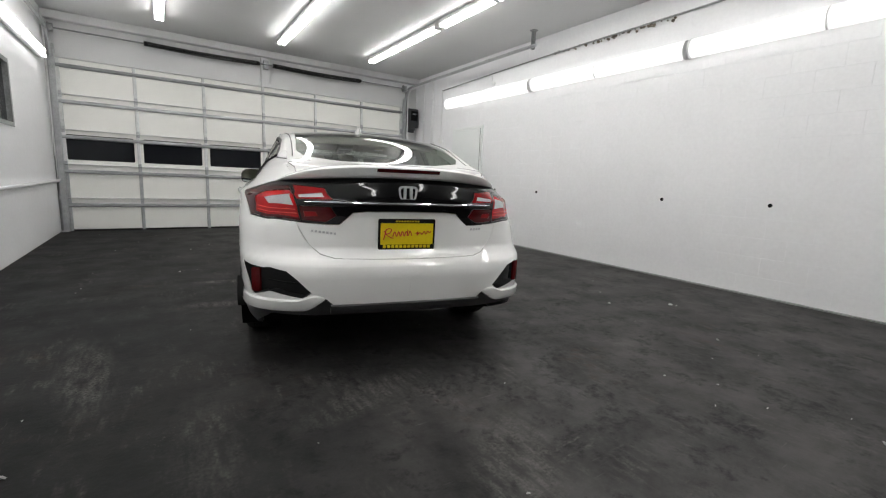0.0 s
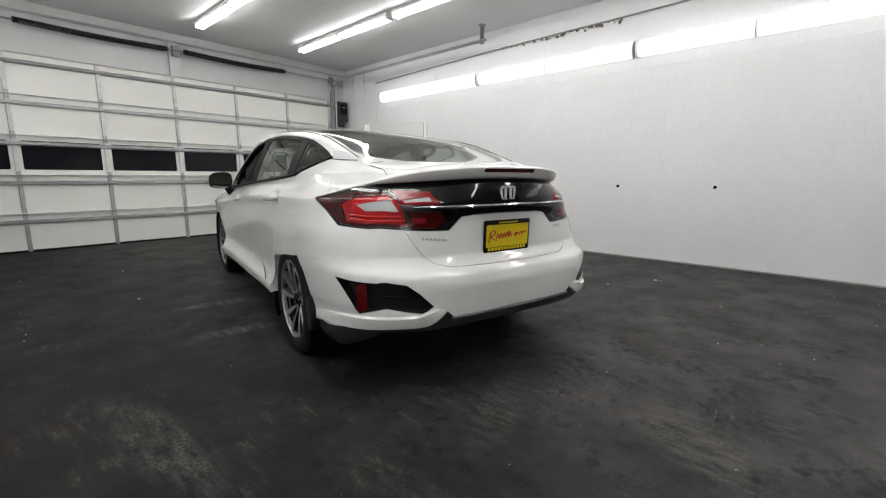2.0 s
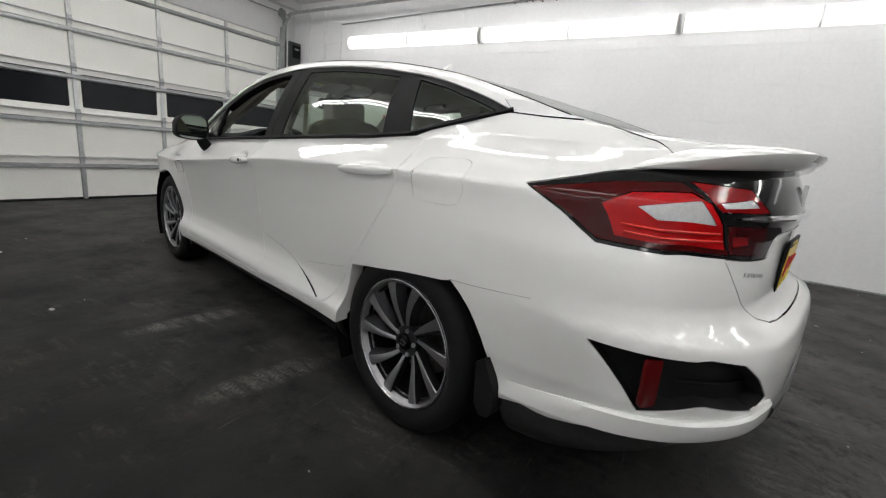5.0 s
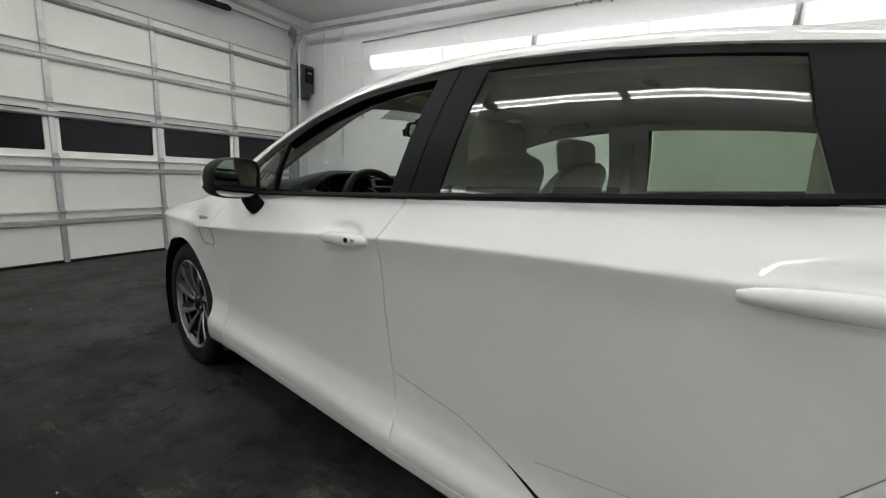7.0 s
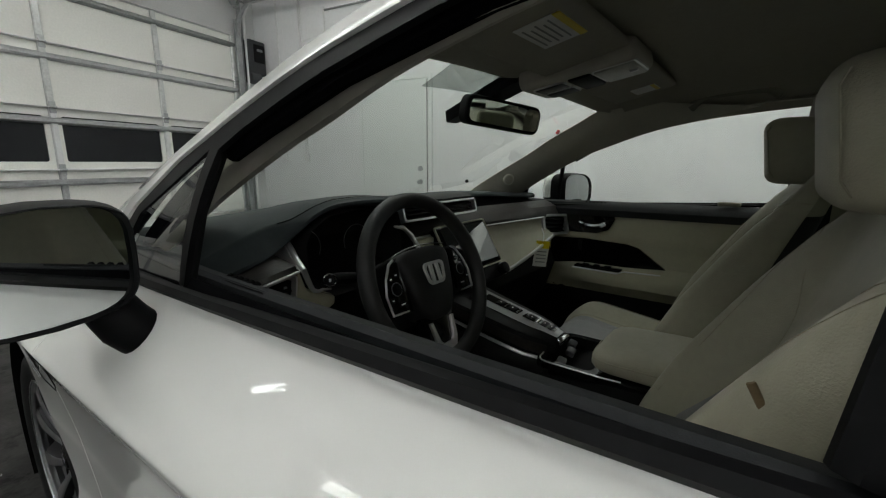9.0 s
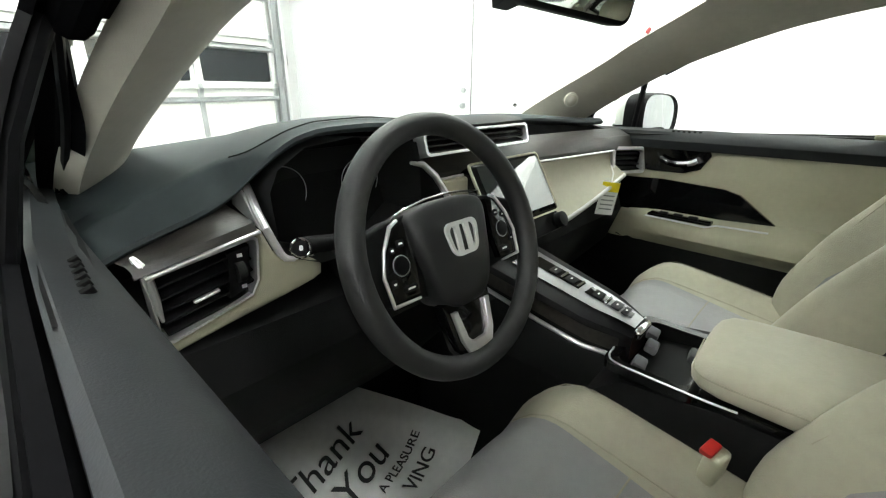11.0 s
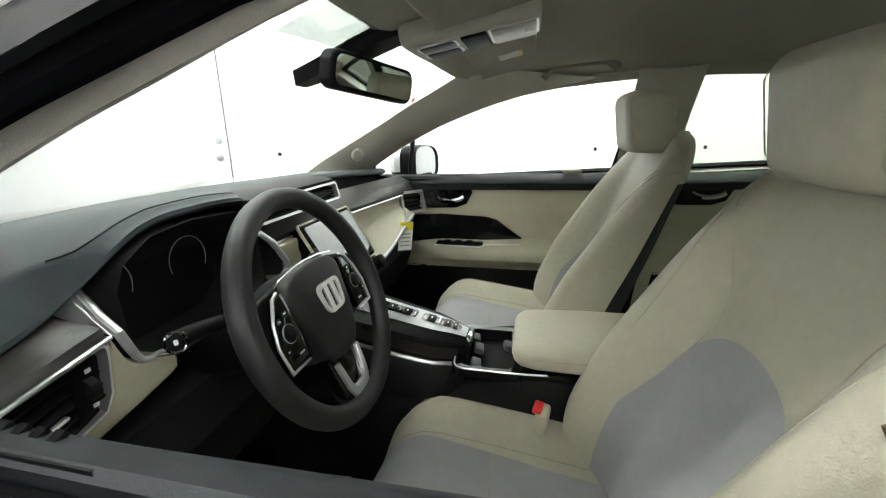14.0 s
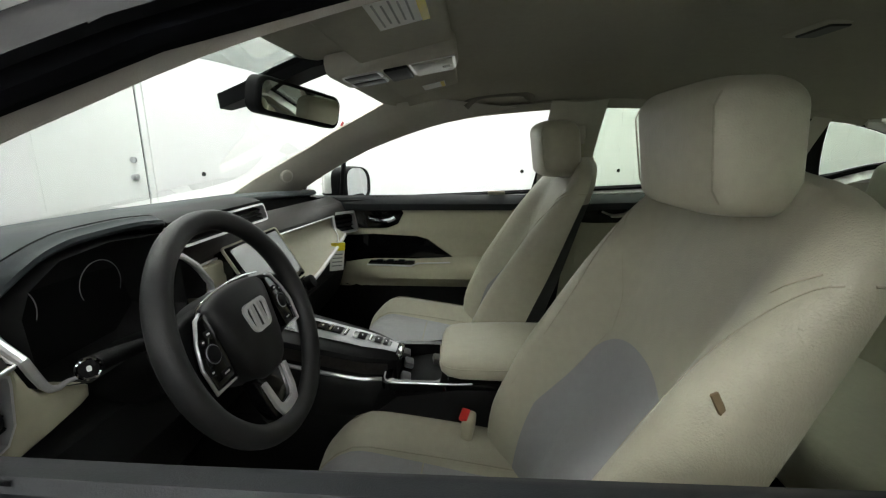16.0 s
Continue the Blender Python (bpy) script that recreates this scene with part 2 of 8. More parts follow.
    # worn tyre rubs, each a patch of its own: x, y, half length, half width, turn, strength
    for x, y, lx, ly, turn, k in ((0.05, -0.75, 0.30, 0.15, 0.9, 0.45), (-0.52, 2.74, 0.25, 0.06, -0.2, 1.0), (-0.63, 1.94, 0.27, 0.07, -0.2, 0.8), (-1.42, 0.9, 0.10, 0.45, 0.1, 0.5), (0.36, -1.40, 0.2, 0.15, 0.7, 0.35), (-0.2, 0.0, 0.35, 0.10, 0.3, 0.5), (-0.95, -0.1, 0.10, 0.4, 0.0, 0.2)):
        mp, gr = n.new("ShaderNodeMapping"), n.new("ShaderNodeTexGradient")
        mp.vector_type = "TEXTURE"
        mp.inputs["Location"].default_value, mp.inputs["Rotation"].default_value, mp.inputs["Scale"].default_value = (x, y, 0), (0, 0, turn), (lx * 1.5, ly * 1.5, 1)
        gr.gradient_type = "SPHERICAL"
        l.new(tc.outputs["Object"], mp.inputs[0])
        l.new(mp.outputs[0], gr.inputs[0])
        spot = times(band(gr.outputs[1], 0.05, 0.5, k), band(noise_at(24, 5, (1, 0.25, 1), turn), 0.38, 0.62))
        col = over(col, (0.20, 0.19, 0.175), times(spot, band(noise_at(70, 3), 0.30, 0.62, 0.8)))
    dust = band(noise_at(190, 2), 0.74, 0.80, 0.35)
    col = over(col, (0.3, 0.29, 0.27), dust)
    l.new(col, b.inputs["Base Color"])
    rgh = n.new("ShaderNodeMapRange")
    rgh.inputs["To Min"].default_value, rgh.inputs["To Max"].default_value = 0.42, 0.80
    l.new(noise_at(3.0, 5), rgh.inputs["Value"])
    l.new(rgh.outputs[0], b.inputs["Roughness"])
    b.inputs["Specular IOR Level"].default_value = 0.15
    bp = n.new("ShaderNodeBump")
    bp.inputs["Strength"].default_value, bp.inputs["Distance"].default_value = 0.35, 0.004
    l.new(noise_at(38, 6), bp.inputs["Height"])
    l.new(bp.outputs[0], b.inputs["Normal"])
    return m


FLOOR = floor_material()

# ---- mesh helpers ----
def link(name, bm, material, parent=None, label="", smooth=True, at=None):
    me = bpy.data.meshes.new(name)
    if smooth:
        for f in bm.faces:
            f.smooth = True
        for e in bm.edges:
            if len(e.link_faces) == 2 and e.calc_face_angle(0) > 0.6:
                e.smooth = False
    bm.to_mesh(me)
    bm.free()
    for mm in material if isinstance(material, (list, tuple)) else (material,):
        me.materials.append(mm)
    ob = new(name, me)
    if parent:
        ob.parent = parent
    if at is not None:
        ob.matrix_basis = at
    if label:
        tagged(ob, label)
    return ob


def part(name, bm, material, parent, label="", smooth=True, at=None):
    """One mesh object under a thing or under a part."""
    return link(name, bm, material, parent, label, smooth, at)


def rbox(size, bevel=0.0, seg=2, at=None):
    bm = bmesh.new()
    bmesh.ops.create_cube(bm, size=1.0)
    bmesh.ops.scale(bm, vec=size, verts=bm.verts)
    if bevel:
        bmesh.ops.bevel(bm, geom=bm.edges[:] + bm.verts[:], offset=bevel, segments=seg, affect="EDGES", profile=0.5)
    if at is not None:
        bmesh.ops.transform(bm, matrix=at if isinstance(at, Matrix) else Matrix.Translation(at), verts=bm.verts)
    return bm


def merge(*bms):
    out = bms[0]
    for b in bms[1:]:
        me = bpy.data.meshes.new("tmp")
        b.to_mesh(me)
        b.free()
        out.from_mesh(me)
        bpy.data.meshes.remove(me)
    return out


def cyl(r, depth, n=24, at=None, r2=None, bevel=0.0):
    bm = bmesh.new()
    bmesh.ops.create_cone(bm, cap_ends=True, segments=n, radius1=r, radius2=r if r2 is None else r2, depth=depth)
    if bevel:
        rim = [e for e in bm.edges if len(e.link_faces) == 2 and e.calc_face_angle(0) > 0.9]
        bmesh.ops.bevel(bm, geom=rim, offset=bevel, segments=2, affect="EDGES", profile=0.5)
    if at is not None:
        bmesh.ops.transform(bm, matrix=at, verts=bm.verts)
    return bm


def skin(rings, closed=True, caps=False):
    """A surface through rings of equally many points."""
    bm = bmesh.new()
    rows = [[bm.verts.new(p) for p in ring] for ring in rings]
    n = len(rings[0])
    for a, b in zip(rows, rows[1:]):
        for i in range(n if closed else n - 1):
            j = (i + 1) % n
            bm.faces.new((a[i], a[j], b[j], b[i]))
    if caps:
        bm.faces.new(rows[0][::-1])
        bm.faces.new(rows[-1])
    bmesh.ops.remove_doubles(bm, verts=bm.verts, dist=1e-5)
    bmesh.ops.recalc_face_normals(bm, faces=bm.faces)
    return bm


def curve_through(points, n):
    """Catmull-Rom through points, n samples a span."""
    p = [Vector(q) for q in points]
    p = [2 * p[0] - p[1]] + p + [2 * p[-1] - p[-2]]
    out = []
    for i in range(1, len(p) - 2):
        for k in range(n):
            t = k / n
            out.append(0.5 * (2 * p[i] + (p[i + 1] - p[i - 1]) * t + (2 * p[i - 1] - 5 * p[i] + 4 * p[i + 1] - p[i + 2]) * t * t + (3 * p[i] - p[i - 1] - 3 * p[i + 1] + p[i + 2]) * t ** 3))
    return out + [p[-2]]


def sweep(points, radius, n=8, caps=True, flat=1.0, loop=False):
    """A round rod along points. radius: one, or one a point. flat: height over width."""
    pts = [Vector(p) for p in points]
    rads = radius if isinstance(radius, (list, tuple)) else [radius] * len(pts)
    rings, side = [], None
    for i, p in enumerate(pts):
        a, b = pts[(i - 1) % len(pts)] if loop or i else p, pts[(i + 1) % len(pts)] if loop or i < len(pts) - 1 else p
        d = (b - a).normalized()
        if side is None:
            side = d.orthogonal().normalized() if abs(d.z) > 0.9 else d.cross(Vector((0, 0, 1))).normalized()
        side = (side - d * side.dot(d)).normalized()
        up = side.cross(d)
        rings.append([p + (side * math.cos(k * math.tau / n) + up * math.sin(k * math.tau / n) * flat) * rads[i] for k in range(n)])
    if loop:
        rings.append(rings[0])
    return skin(rings, True, caps and not loop)


def plate(outline, depth, m=None, bevel=0.0, seg=2):
    """A plate: an outline in x, y, extruded by depth along z (down), with its rim bevelled; then placed by m."""
    bm = bmesh.new()
    f = bm.faces.new([bm.verts.new((x, y, 0)) for x, y in outline])
    if f.normal.z < 0 or f.calc_area() and (f.normal_update() or f.normal.z < 0):
        f.normal_flip()
    low = bmesh.ops.extrude_face_region(bm, geom=[f])
    bmesh.ops.translate(bm, vec=(0, 0, -depth), verts=[v for v in low["geom"] if isinstance(v, bmesh.types.BMVert)])
    bmesh.ops.recalc_face_normals(bm, faces=bm.faces)
    if bevel:
        bm.verts.ensure_lookup_table()
        rim = [e for e in bm.edges if all(v.co.z > -1e-6 for v in e.verts)]
        bmesh.ops.bevel(bm, geom=rim, offset=bevel, segments=seg, affect="EDGES", profile=0.5)
    if m is not None:
        bmesh.ops.transform(bm, matrix=m, verts=bm.verts)
        if m.to_3x3().determinant() < 0:
            bmesh.ops.recalc_face_normals(bm, faces=bm.faces)
    return bm


def rounded(w, h, r, n=5, cx=0.0, cy=0.0):
    out = []
    for qx, qy, a0 in ((1, 1, 0), (-1, 1, 90), (-1, -1, 180), (1, -1, 270)):
        for k in range(n + 1):
            a = radians(a0 + 90 * k / n)
            out.append((cx + qx * (w / 2 - r) + r * math.cos(a), cy + qy * (h / 2 - r) + r * math.sin(a)))
    return out


def frame_plate(outer, inner, depth, m=None):
    """A flat ring between two outlines of equally many points."""
    rings = [[(x, y, z) for x, y in o] for o, z in ((outer, -depth), (outer, 0), (inner, 0), (inner, -depth), (outer, -depth))]
    bm = skin(rings)
    if m is not None:
        bmesh.ops.transform(bm, matrix=m, verts=bm.verts)
    return bm


def basis(o, x, y):
    """A placing: origin, where local x goes, and roughly where local y goes."""
    x = Vector(x).normalized()
    z = x.cross(Vector(y)).normalized()
    y = z.cross(x)
    return Matrix(((x.x, y.x, z.x, o[0]), (x.y, y.y, z.y, o[1]), (x.z, y.z, z.z, o[2]), (0, 0, 0, 1)))


def bisect_left(xs, x):
    i = 0
    while i < len(xs) and xs[i] < x:
        i += 1
    return i


def smooth_table(xs, ys):
    """A smooth function through a short table, with no overshoot."""
    xs, ys = np.array(xs, float), np.array(ys, float)
    h, s = np.diff(xs), np.diff(ys) / np.diff(xs)
    d = np.zeros(len(xs))
    for i in range(1, len(xs) - 1):
        if s[i - 1] * s[i] > 0:
            w1, w2 = 2 * h[i] + h[i - 1], h[i] + 2 * h[i - 1]
            d[i] = (w1 + w2) / (w1 / s[i - 1] + w2 / s[i])
    d[0], d[-1] = s[0], s[-1]

    xs, ys, d, h = xs.tolist(), ys.tolist(), d.tolist(), h.tolist()

    @functools.lru_cache(maxsize=60000)
    def f(x):
        x = min(max(x, xs[0]), xs[-1])
        i = min(max(bisect_left(xs, x) - 1, 0), len(xs) - 2)
        t = (x - xs[i]) / h[i]
        return (ys[i] * (1 + 2 * t) * (1 - t) ** 2 + d[i] * h[i] * t * (1 - t) ** 2 + ys[i + 1] * t * t * (3 - 2 * t) + d[i + 1] * h[i] * t * t * (t - 1))

    return f


def writing(text, size, m, material, name, parent=None, depth=0.001, label="", slant=0.0):
    cu = bpy.data.curves.new(name, "FONT")
    cu.body, cu.size, cu.extrude, cu.align_x, cu.align_y, cu.shear = text, size, depth, "CENTER", "CENTER", slant
    tmp = bpy.data.objects.new("tmp_text", cu)
    scene.collection.objects.link(tmp)
    me = bpy.data.meshes.new_from_object(tmp.evaluated_get(bpy.context.evaluated_depsgraph_get()))
    bpy.data.objects.remove(tmp)
    bpy.data.curves.remove(cu)
    bm = bmesh.new()
    bm.from_mesh(me)
    bpy.data.meshes.remove(me)
    bmesh.ops.transform(bm, matrix=m, verts=bm.verts)
    return link(name, bm, material, parent, label, smooth=False)

# ---- the garage bay ----
XL, XR, YD, YB, ZC = -2.42, 4.145, 7.36, -5.2, 3.38


def structure(name, bm, material, label="", smooth=False):
    return tagged(link(name, bm, material, smooth=smooth), label, name.split("_")[0], kind="structure")


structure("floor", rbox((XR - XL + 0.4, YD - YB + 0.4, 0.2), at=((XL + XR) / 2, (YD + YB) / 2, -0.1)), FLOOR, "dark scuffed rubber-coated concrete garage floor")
structure("ceiling", rbox((XR - XL + 0.4, YD - YB + 0.4, 0.12), at=((XL + XR) / 2, (YD + YB) / 2, ZC + 0.06)), CEIL_PAINT, "plain grey-white painted garage ceiling")
# unseen wall added behind the viewpoint; its dark grey keeps the car's reflections dark
structure("wall_back", rbox((XR - XL + 0.4, 0.2, ZC), at=((XL + XR) / 2, YB - 0.1, ZC / 2)), BACK_PAINT, "unseen closing wall, dark to keep reflections dark")


# left wall with a window opening
def wall_left():
    bm = bmesh.new()
    y0, y1, z0, z1 = 4.0, 5.15, 1.5, 2.2
    for ya, yb, za, zb in ((YB, y0, 0, ZC), (y1, YD + 0.2, 0, ZC), (y0, y1, 0, z0), (y0, y1, z1, ZC)):
        bm = merge(bm, rbox((0.2, yb - ya, zb - za), at=(XL - 0.1, (ya + yb) / 2, (za + zb) / 2)))
    structure("wall_left", bm, WALL_PAINT, "white painted block wall with a conduit")
    w = tagged(link("window_1", merge(rbox((0.05, 1.17, 0.05), at=(XL - 0.02, 4.575, z0)), rbox((0.05, 1.17, 0.05), at=(XL - 0.02, 4.575, z1)), rbox((0.05, 0.05, 0.66), at=(XL - 0.021, y0, 1.85)), rbox((0.05, 0.05, 0.66), at=(XL - 0.021, y1, 1.85))), DULL_STEEL, smooth=False), "small steel-framed dark window in the side wall", "window", kind="structure")
    part("pane", rbox((0.012, 1.1, 0.66), at=(XL - 0.05, 4.575, 1.85)), NIGHT_PANE, w, smooth=False)


wall_left()
# right wall: a slab set back behind its blocks
structure("wall_right", rbox((0.2, YD - YB + 0.4, ZC), at=(XR + 0.1005, (YD + YB) / 2, ZC / 2)), WALL_PAINT, "white painted concrete block wall")

# end wall round the overhead door
DX0, DX1, DZ = -2.33, 3.76, 2.72
structure("wall_door", merge(rbox((DX0 - XL + 0.2, 0.24, ZC), at=((XL + DX0) / 2 - 0.1, YD + 0.16, ZC / 2)), rbox((XR - DX1 + 0.2, 0.24, ZC), at=((XR + DX1) / 2 + 0.1, YD + 0.16, ZC / 2)), rbox((DX1 - DX0, 0.24, ZC - DZ), at=((DX0 + DX1) / 2, YD + 0.16, (ZC + DZ) / 2))), CEIL_PAINT, "grey-white end wall above the overhead door")
structure("trim_beam", rbox((XR - XL, 0.14, 0.12), 0.01, at=((XL + XR) / 2, YD - 0.035, ZC - 0.06)), CEIL_PAINT, "painted beam along the ceiling over the door")
structure("trim_kerb", rbox((0.05, YD - YB, 0.012), at=(XR - 0.02, (YD + YB) / 2, 0.006)), DULL_STEEL, "dusty dark edge strip at the wall foot")


# ---- overhead door: five rows of six panels ----
def garage_door():
    d = tagged(new("garage_door"), "closed cream-white sectional overhead door with a row of dark windows", "garage door")
    d.matrix_basis = pose(0, YD, 0)
    px, pz = (DX1 - DX0) / 6, DZ / 5
    panel = plate(rounded(px - 0.03, pz - 0.012, 0.006, 1), 0.03, basis((0, 0, 0), (1, 0, 0), (0, 0, 1)), 0.004, 1)
    first = None
    for r in (0, 1, 3, 4):
        for c in range(6):
            at = pose(DX0 + (c + 0.5) * px, 0.0, (r + 0.5) * pz)
            if first is None:
                first = part("panel", panel, DOOR_PAINT, d, smooth=False, at=at)
            else:
                p = new("panel", first.data)
                p.parent, p.matrix_basis = d, at
    # window row
    outer, inner = rounded(px - 0.03, pz - 0.012, 0.01, 2, 0, 0), rounded(px - 0.13, 0.40, 0.02, 2, 0, 0.0)
    wf = frame_plate(outer, inner, 0.03, basis((0, 0, 0), (1, 0, 0), (0, 0, 1)))
    glass = rbox((px - 0.11, 0.008, 0.42), at=(0, 0.018, 0))
    fm = gm = None
    for c in range(6):
        at = pose(DX0 + (c + 0.5) * px, 0, 2.5 * pz)
        w = part("window", wf, DOOR_PAINT, d, smooth=False, at=at) if fm is None else new("window", fm)
        fm = w.data
        w.parent, w.matrix_basis = d, at
        g = part("pane", glass, NIGHT_PANE, w, "dark night-black pane", smooth=False) if gm is None else new("pane", gm)
        gm, g.parent = g.data, w
    # upright stiles, each a pressed channel
    for c in range(7):
        x = min(max(DX0 + c * px, DX0 + 0.04), DX1 - 0.04)
        for r in range(5):
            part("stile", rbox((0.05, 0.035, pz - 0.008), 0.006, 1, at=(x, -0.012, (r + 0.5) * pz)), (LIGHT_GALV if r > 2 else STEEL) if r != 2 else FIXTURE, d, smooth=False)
        for r in range(1, 5):
            part("hinge", merge(rbox((0.05, 0.012, 0.10), 0.003, 1, at=(x, -0.034, r * pz)), cyl(0.012, 0.055, 10, pose(x, -0.042, r * pz, 0, 90, 0))), STEEL, d, smooth=False)
    # long struts
    for r in range(1, 6):
        z = r * pz - 0.115
        prof = [(-0.03, 0), (-0.03, -0.02), (-0.012, -0.05), (0.012, -0.05), (0.03, -0.02), (0.03, 0)]
        part("strut", skin([[(x, y, z + s) for s, y in prof] for x in (DX0 + 0.02, DX1 - 0.02)], True, True), STEEL if r != 5 else DULL_STEEL, d, smooth=False)
        part("rail", skin([[(x, y, r * pz + s * 0.2) for s, y in prof] for x in (DX0 + 0.02, DX1 - 0.02)], True, True), FIXTURE, d, smooth=False)
    part("seal", rbox((DX1 - DX0, 0.04, 0.03), 0.008, 1, at=(0.5 * (DX0 + DX1), 0, 0.014)), BLACK_PLASTIC, d, smooth=False)
    return d


garage_door()


def door_track(x, side):
    t = tagged(new("door_track"), "galvanised vertical door track with angle bracket", "track")
    t.matrix_basis = pose(x, YD - 0.05, 0)
    part("rail", merge(rbox((0.07, 0.004, 2.9), at=(0, -0.03, 1.45)), rbox((0.004, 0.06, 2.9), at=(0.035, 0, 1.45)), rbox((0.004, 0.03, 2.9), at=(-0.035, -0.017, 1.45))), STEEL, t, smooth=False)
    part("angle", merge(rbox((0.075, 0.005, 3.05), at=(side * 0.075, 0.018, 1.53)), rbox((0.005, 0.07, 3.05), at=(side * 0.04, -0.012, 1.53))), DULL_STEEL, t, smooth=False)
    part("foot", rbox((0.12, 0.12, 0.012), 0.003, 1, at=(side * 0.03, -0.02, 0.006)), STEEL, t, smooth=False)
    for z in (0.55, 1.35, 2.1):
        part("bracket", rbox((0.10, 0.012, 0.06), 0.003, 1, at=(side * 0.05, 0.008, z)), STEEL, t, smooth=False)


door_track(DX0 - 0.015, -1)
door_track(DX1 + 0.015, 1)


def spring_shaft():
    s = tagged(new("torsion_spring_shaft"), "torsion shaft with two black coil springs above the overhead door", "door spring")
    s.matrix_basis = pose(0, YD - 0.11, 3.12)
    part("shaft", cyl(0.0125, DX1 - DX0 + 0.25, 12, pose((DX0 + DX1) / 2, 0, 0, 0, 90, 0)), DULL_STEEL, s)
    for x0, x1 in ((-1.12, 0.62), (0.92, 2.66)):
        turns = 110
        pts = [(x0 + (x1 - x0) * k / (turns * 8), 0.036 * math.cos(k * math.tau / 8), 0.036 * math.sin(k * math.tau / 8) - 0.02 * math.sin(math.pi * k / (turns * 8))) for k in range(turns * 8 + 1)]
        part("spring", sweep(pts, 0.0065, 5), SPRING_BLACK, s, "sagging black coil spring")
        for x in (x0, x1):
            part("cone", cyl(0.042, 0.06, 16, pose(x, 0, 0, 0, 90, 0), r2=0.03), SPRING_BLACK, s)
    part("centre_plate", rbox((0.09, 0.10, 0.16), 0.006, 1, at=(0.77, 0.055, 0.0)), STEEL, s)
    for x in (DX0 + 0.02, DX1 - 0.02):
        part("drum", merge(cyl(0.06, 0.05, 20, pose(x, 0, 0, 0, 90, 0)), cyl(0.075, 0.008, 20, pose(x - 0.028, 0, 0, 0, 90, 0))), DULL_STEEL, s)
        part("bearing_plate", rbox((0.012, 0.12, 0.14), 0.003, 1, at=(x * 1.0 + (0.06 if x > 0 else -0.06), 0.05, 0)), STEEL, s)


spring_shaft()
tagged(link("header_post", rbox((0.16, 0.06, ZC - DZ - 0.1), 0.006, 1, at=(0.77, YD + 0.012, (ZC + DZ) / 2 - 0.05)), CEIL_PAINT, smooth=False), "painted timber post that carries the spring plate", "post")


def door_opener():
    o = tagged(new("door_opener"), "dark wall-mounted door opener with vertical conduit", "door opener")
    o.matrix_basis = pose(3.965, YD - 0.10, 2.245)
    part("housing", rbox((0.26, 0.17, 0.42), 0.02, 2, at=(0, 0, 0.24)), BOX_DARK, o)
    part("motor", cyl(0.075, 0.16, 20, pose(-0.05, -0.03, -0.01, 0, 90, 0), bevel=0.01), BOX_DARK, o)
    part("cover", rbox((0.18, 0.012, 0.22), 0.005, 1, at=(0.02, -0.09, 0.29)), SATIN_BLACK, o)
    part("label", rbox((0.09, 0.003, 0.03), at=(0.02, -0.098, 0.33)), DULL_STEEL, o)
    part("bracket", rbox((0.3, 0.02, 0.5), 0.004, 1, at=(0, 0.088, 0.24)), STEEL, o)


door_opener()


# ---- fluorescent fixtures ----
def strip_light(name, label, m, n=2, glowing=None):
    """A wraparound strip: a white channel with end caps under a glowing ribbed lens; n four-foot lengths."""
    f = tagged(new(name), label, "light fixture", group="fluorescent strips")
    f.matrix_basis = m
    ln = 1.22 * n
    part("channel", rbox((0.13, ln, 0.045), 0.004, 1, at=(0, 0, 0.052)), FIXTURE, f, smooth=False)
    for s in (-1, 1):
        part("end_cap", plate([(0.108 * math.cos(a), 0.085 * math.sin(a)) for a in np.linspace(0, -math.pi, 13)] + [(-0.10, 0.03), (0.10, 0.03)], 0.016, basis((0, s * (ln / 2 + 0.008) + 0.008, 0.03), (1, 0, 0), (0, 0, 1)) @ pose(0, 0, 0.008)), FIXTURE, f, smooth=False)
    for k in range(n):
        y = -ln / 2 + 1.22 * (k + 0.5)
        part("lens", skin([[(0.10 * math.cos(a), y + e * 0.603, 0.03 + 0.075 * math.sin(a)) for a in np.linspace(0.05, -math.pi - 0.05, 15)] for e in (-1, 1)], False), glowing or TUBE_GLOW, f, "glowing white lens")
        if k:
            part("joint", plate([(0.104 * math.cos(a), 0.080 * math.sin(a)) for a in np.linspace(0, -math.pi, 13)], 0.014, basis((0, y - 0.603, 0.03), (1, 0, 0), (0, 0, 1))), FIXTURE, f, smooth=False)
    return f


wl = strip_light("wall_light", "white fluorescent strip fixture along the wall", pose(XR - 0.075, 4.76, 2.668, 0, 90, 0), glowing=WALL_GLOW)
for k in range(1, 4):
    copy_thing(wl, pose(XR - 0.075, 4.76 - 2.51 * k, 2.668, 0, 90, 0))
def twin_strip(name, label, m, glowing, n=2):
    """An open strip: a white channel that carries two bare tubes between lampholders; n four-foot lengths."""
    f = tagged(new(name), label, "light fixture", group="fluorescent strips")
    f.matrix_basis = m
    ln = 1.22 * n
    prof = [(-0.075, 0.03), (-0.06, 0.012), (-0.018, 0.010), (0.0, -0.008), (0.018, 0.010), (0.06, 0.012), (0.075, 0.03), (0.055, 0.075), (-0.055, 0.075)]
    part("channel", skin([[(x, e * ln / 2, z) for x, z in prof] for e in (-1, 1)], True, True), FIXTURE, f, smooth=False)
    for k in range(n):
        y = -ln / 2 + 1.22 * (k + 0.5)
        for s in (-1, 1):
            part("tube", cyl(0.0145, 1.15, 14, pose(s * 0.040, y, -0.018, 90, 0, 0)), glowing, f, "bare glowing tube")
            part("lampholder", rbox((0.13, 0.022, 0.05), 0.004, 1, at=(0, y + s * 0.588, -0.008)), FIXTURE, f, smooth=False)
    return f


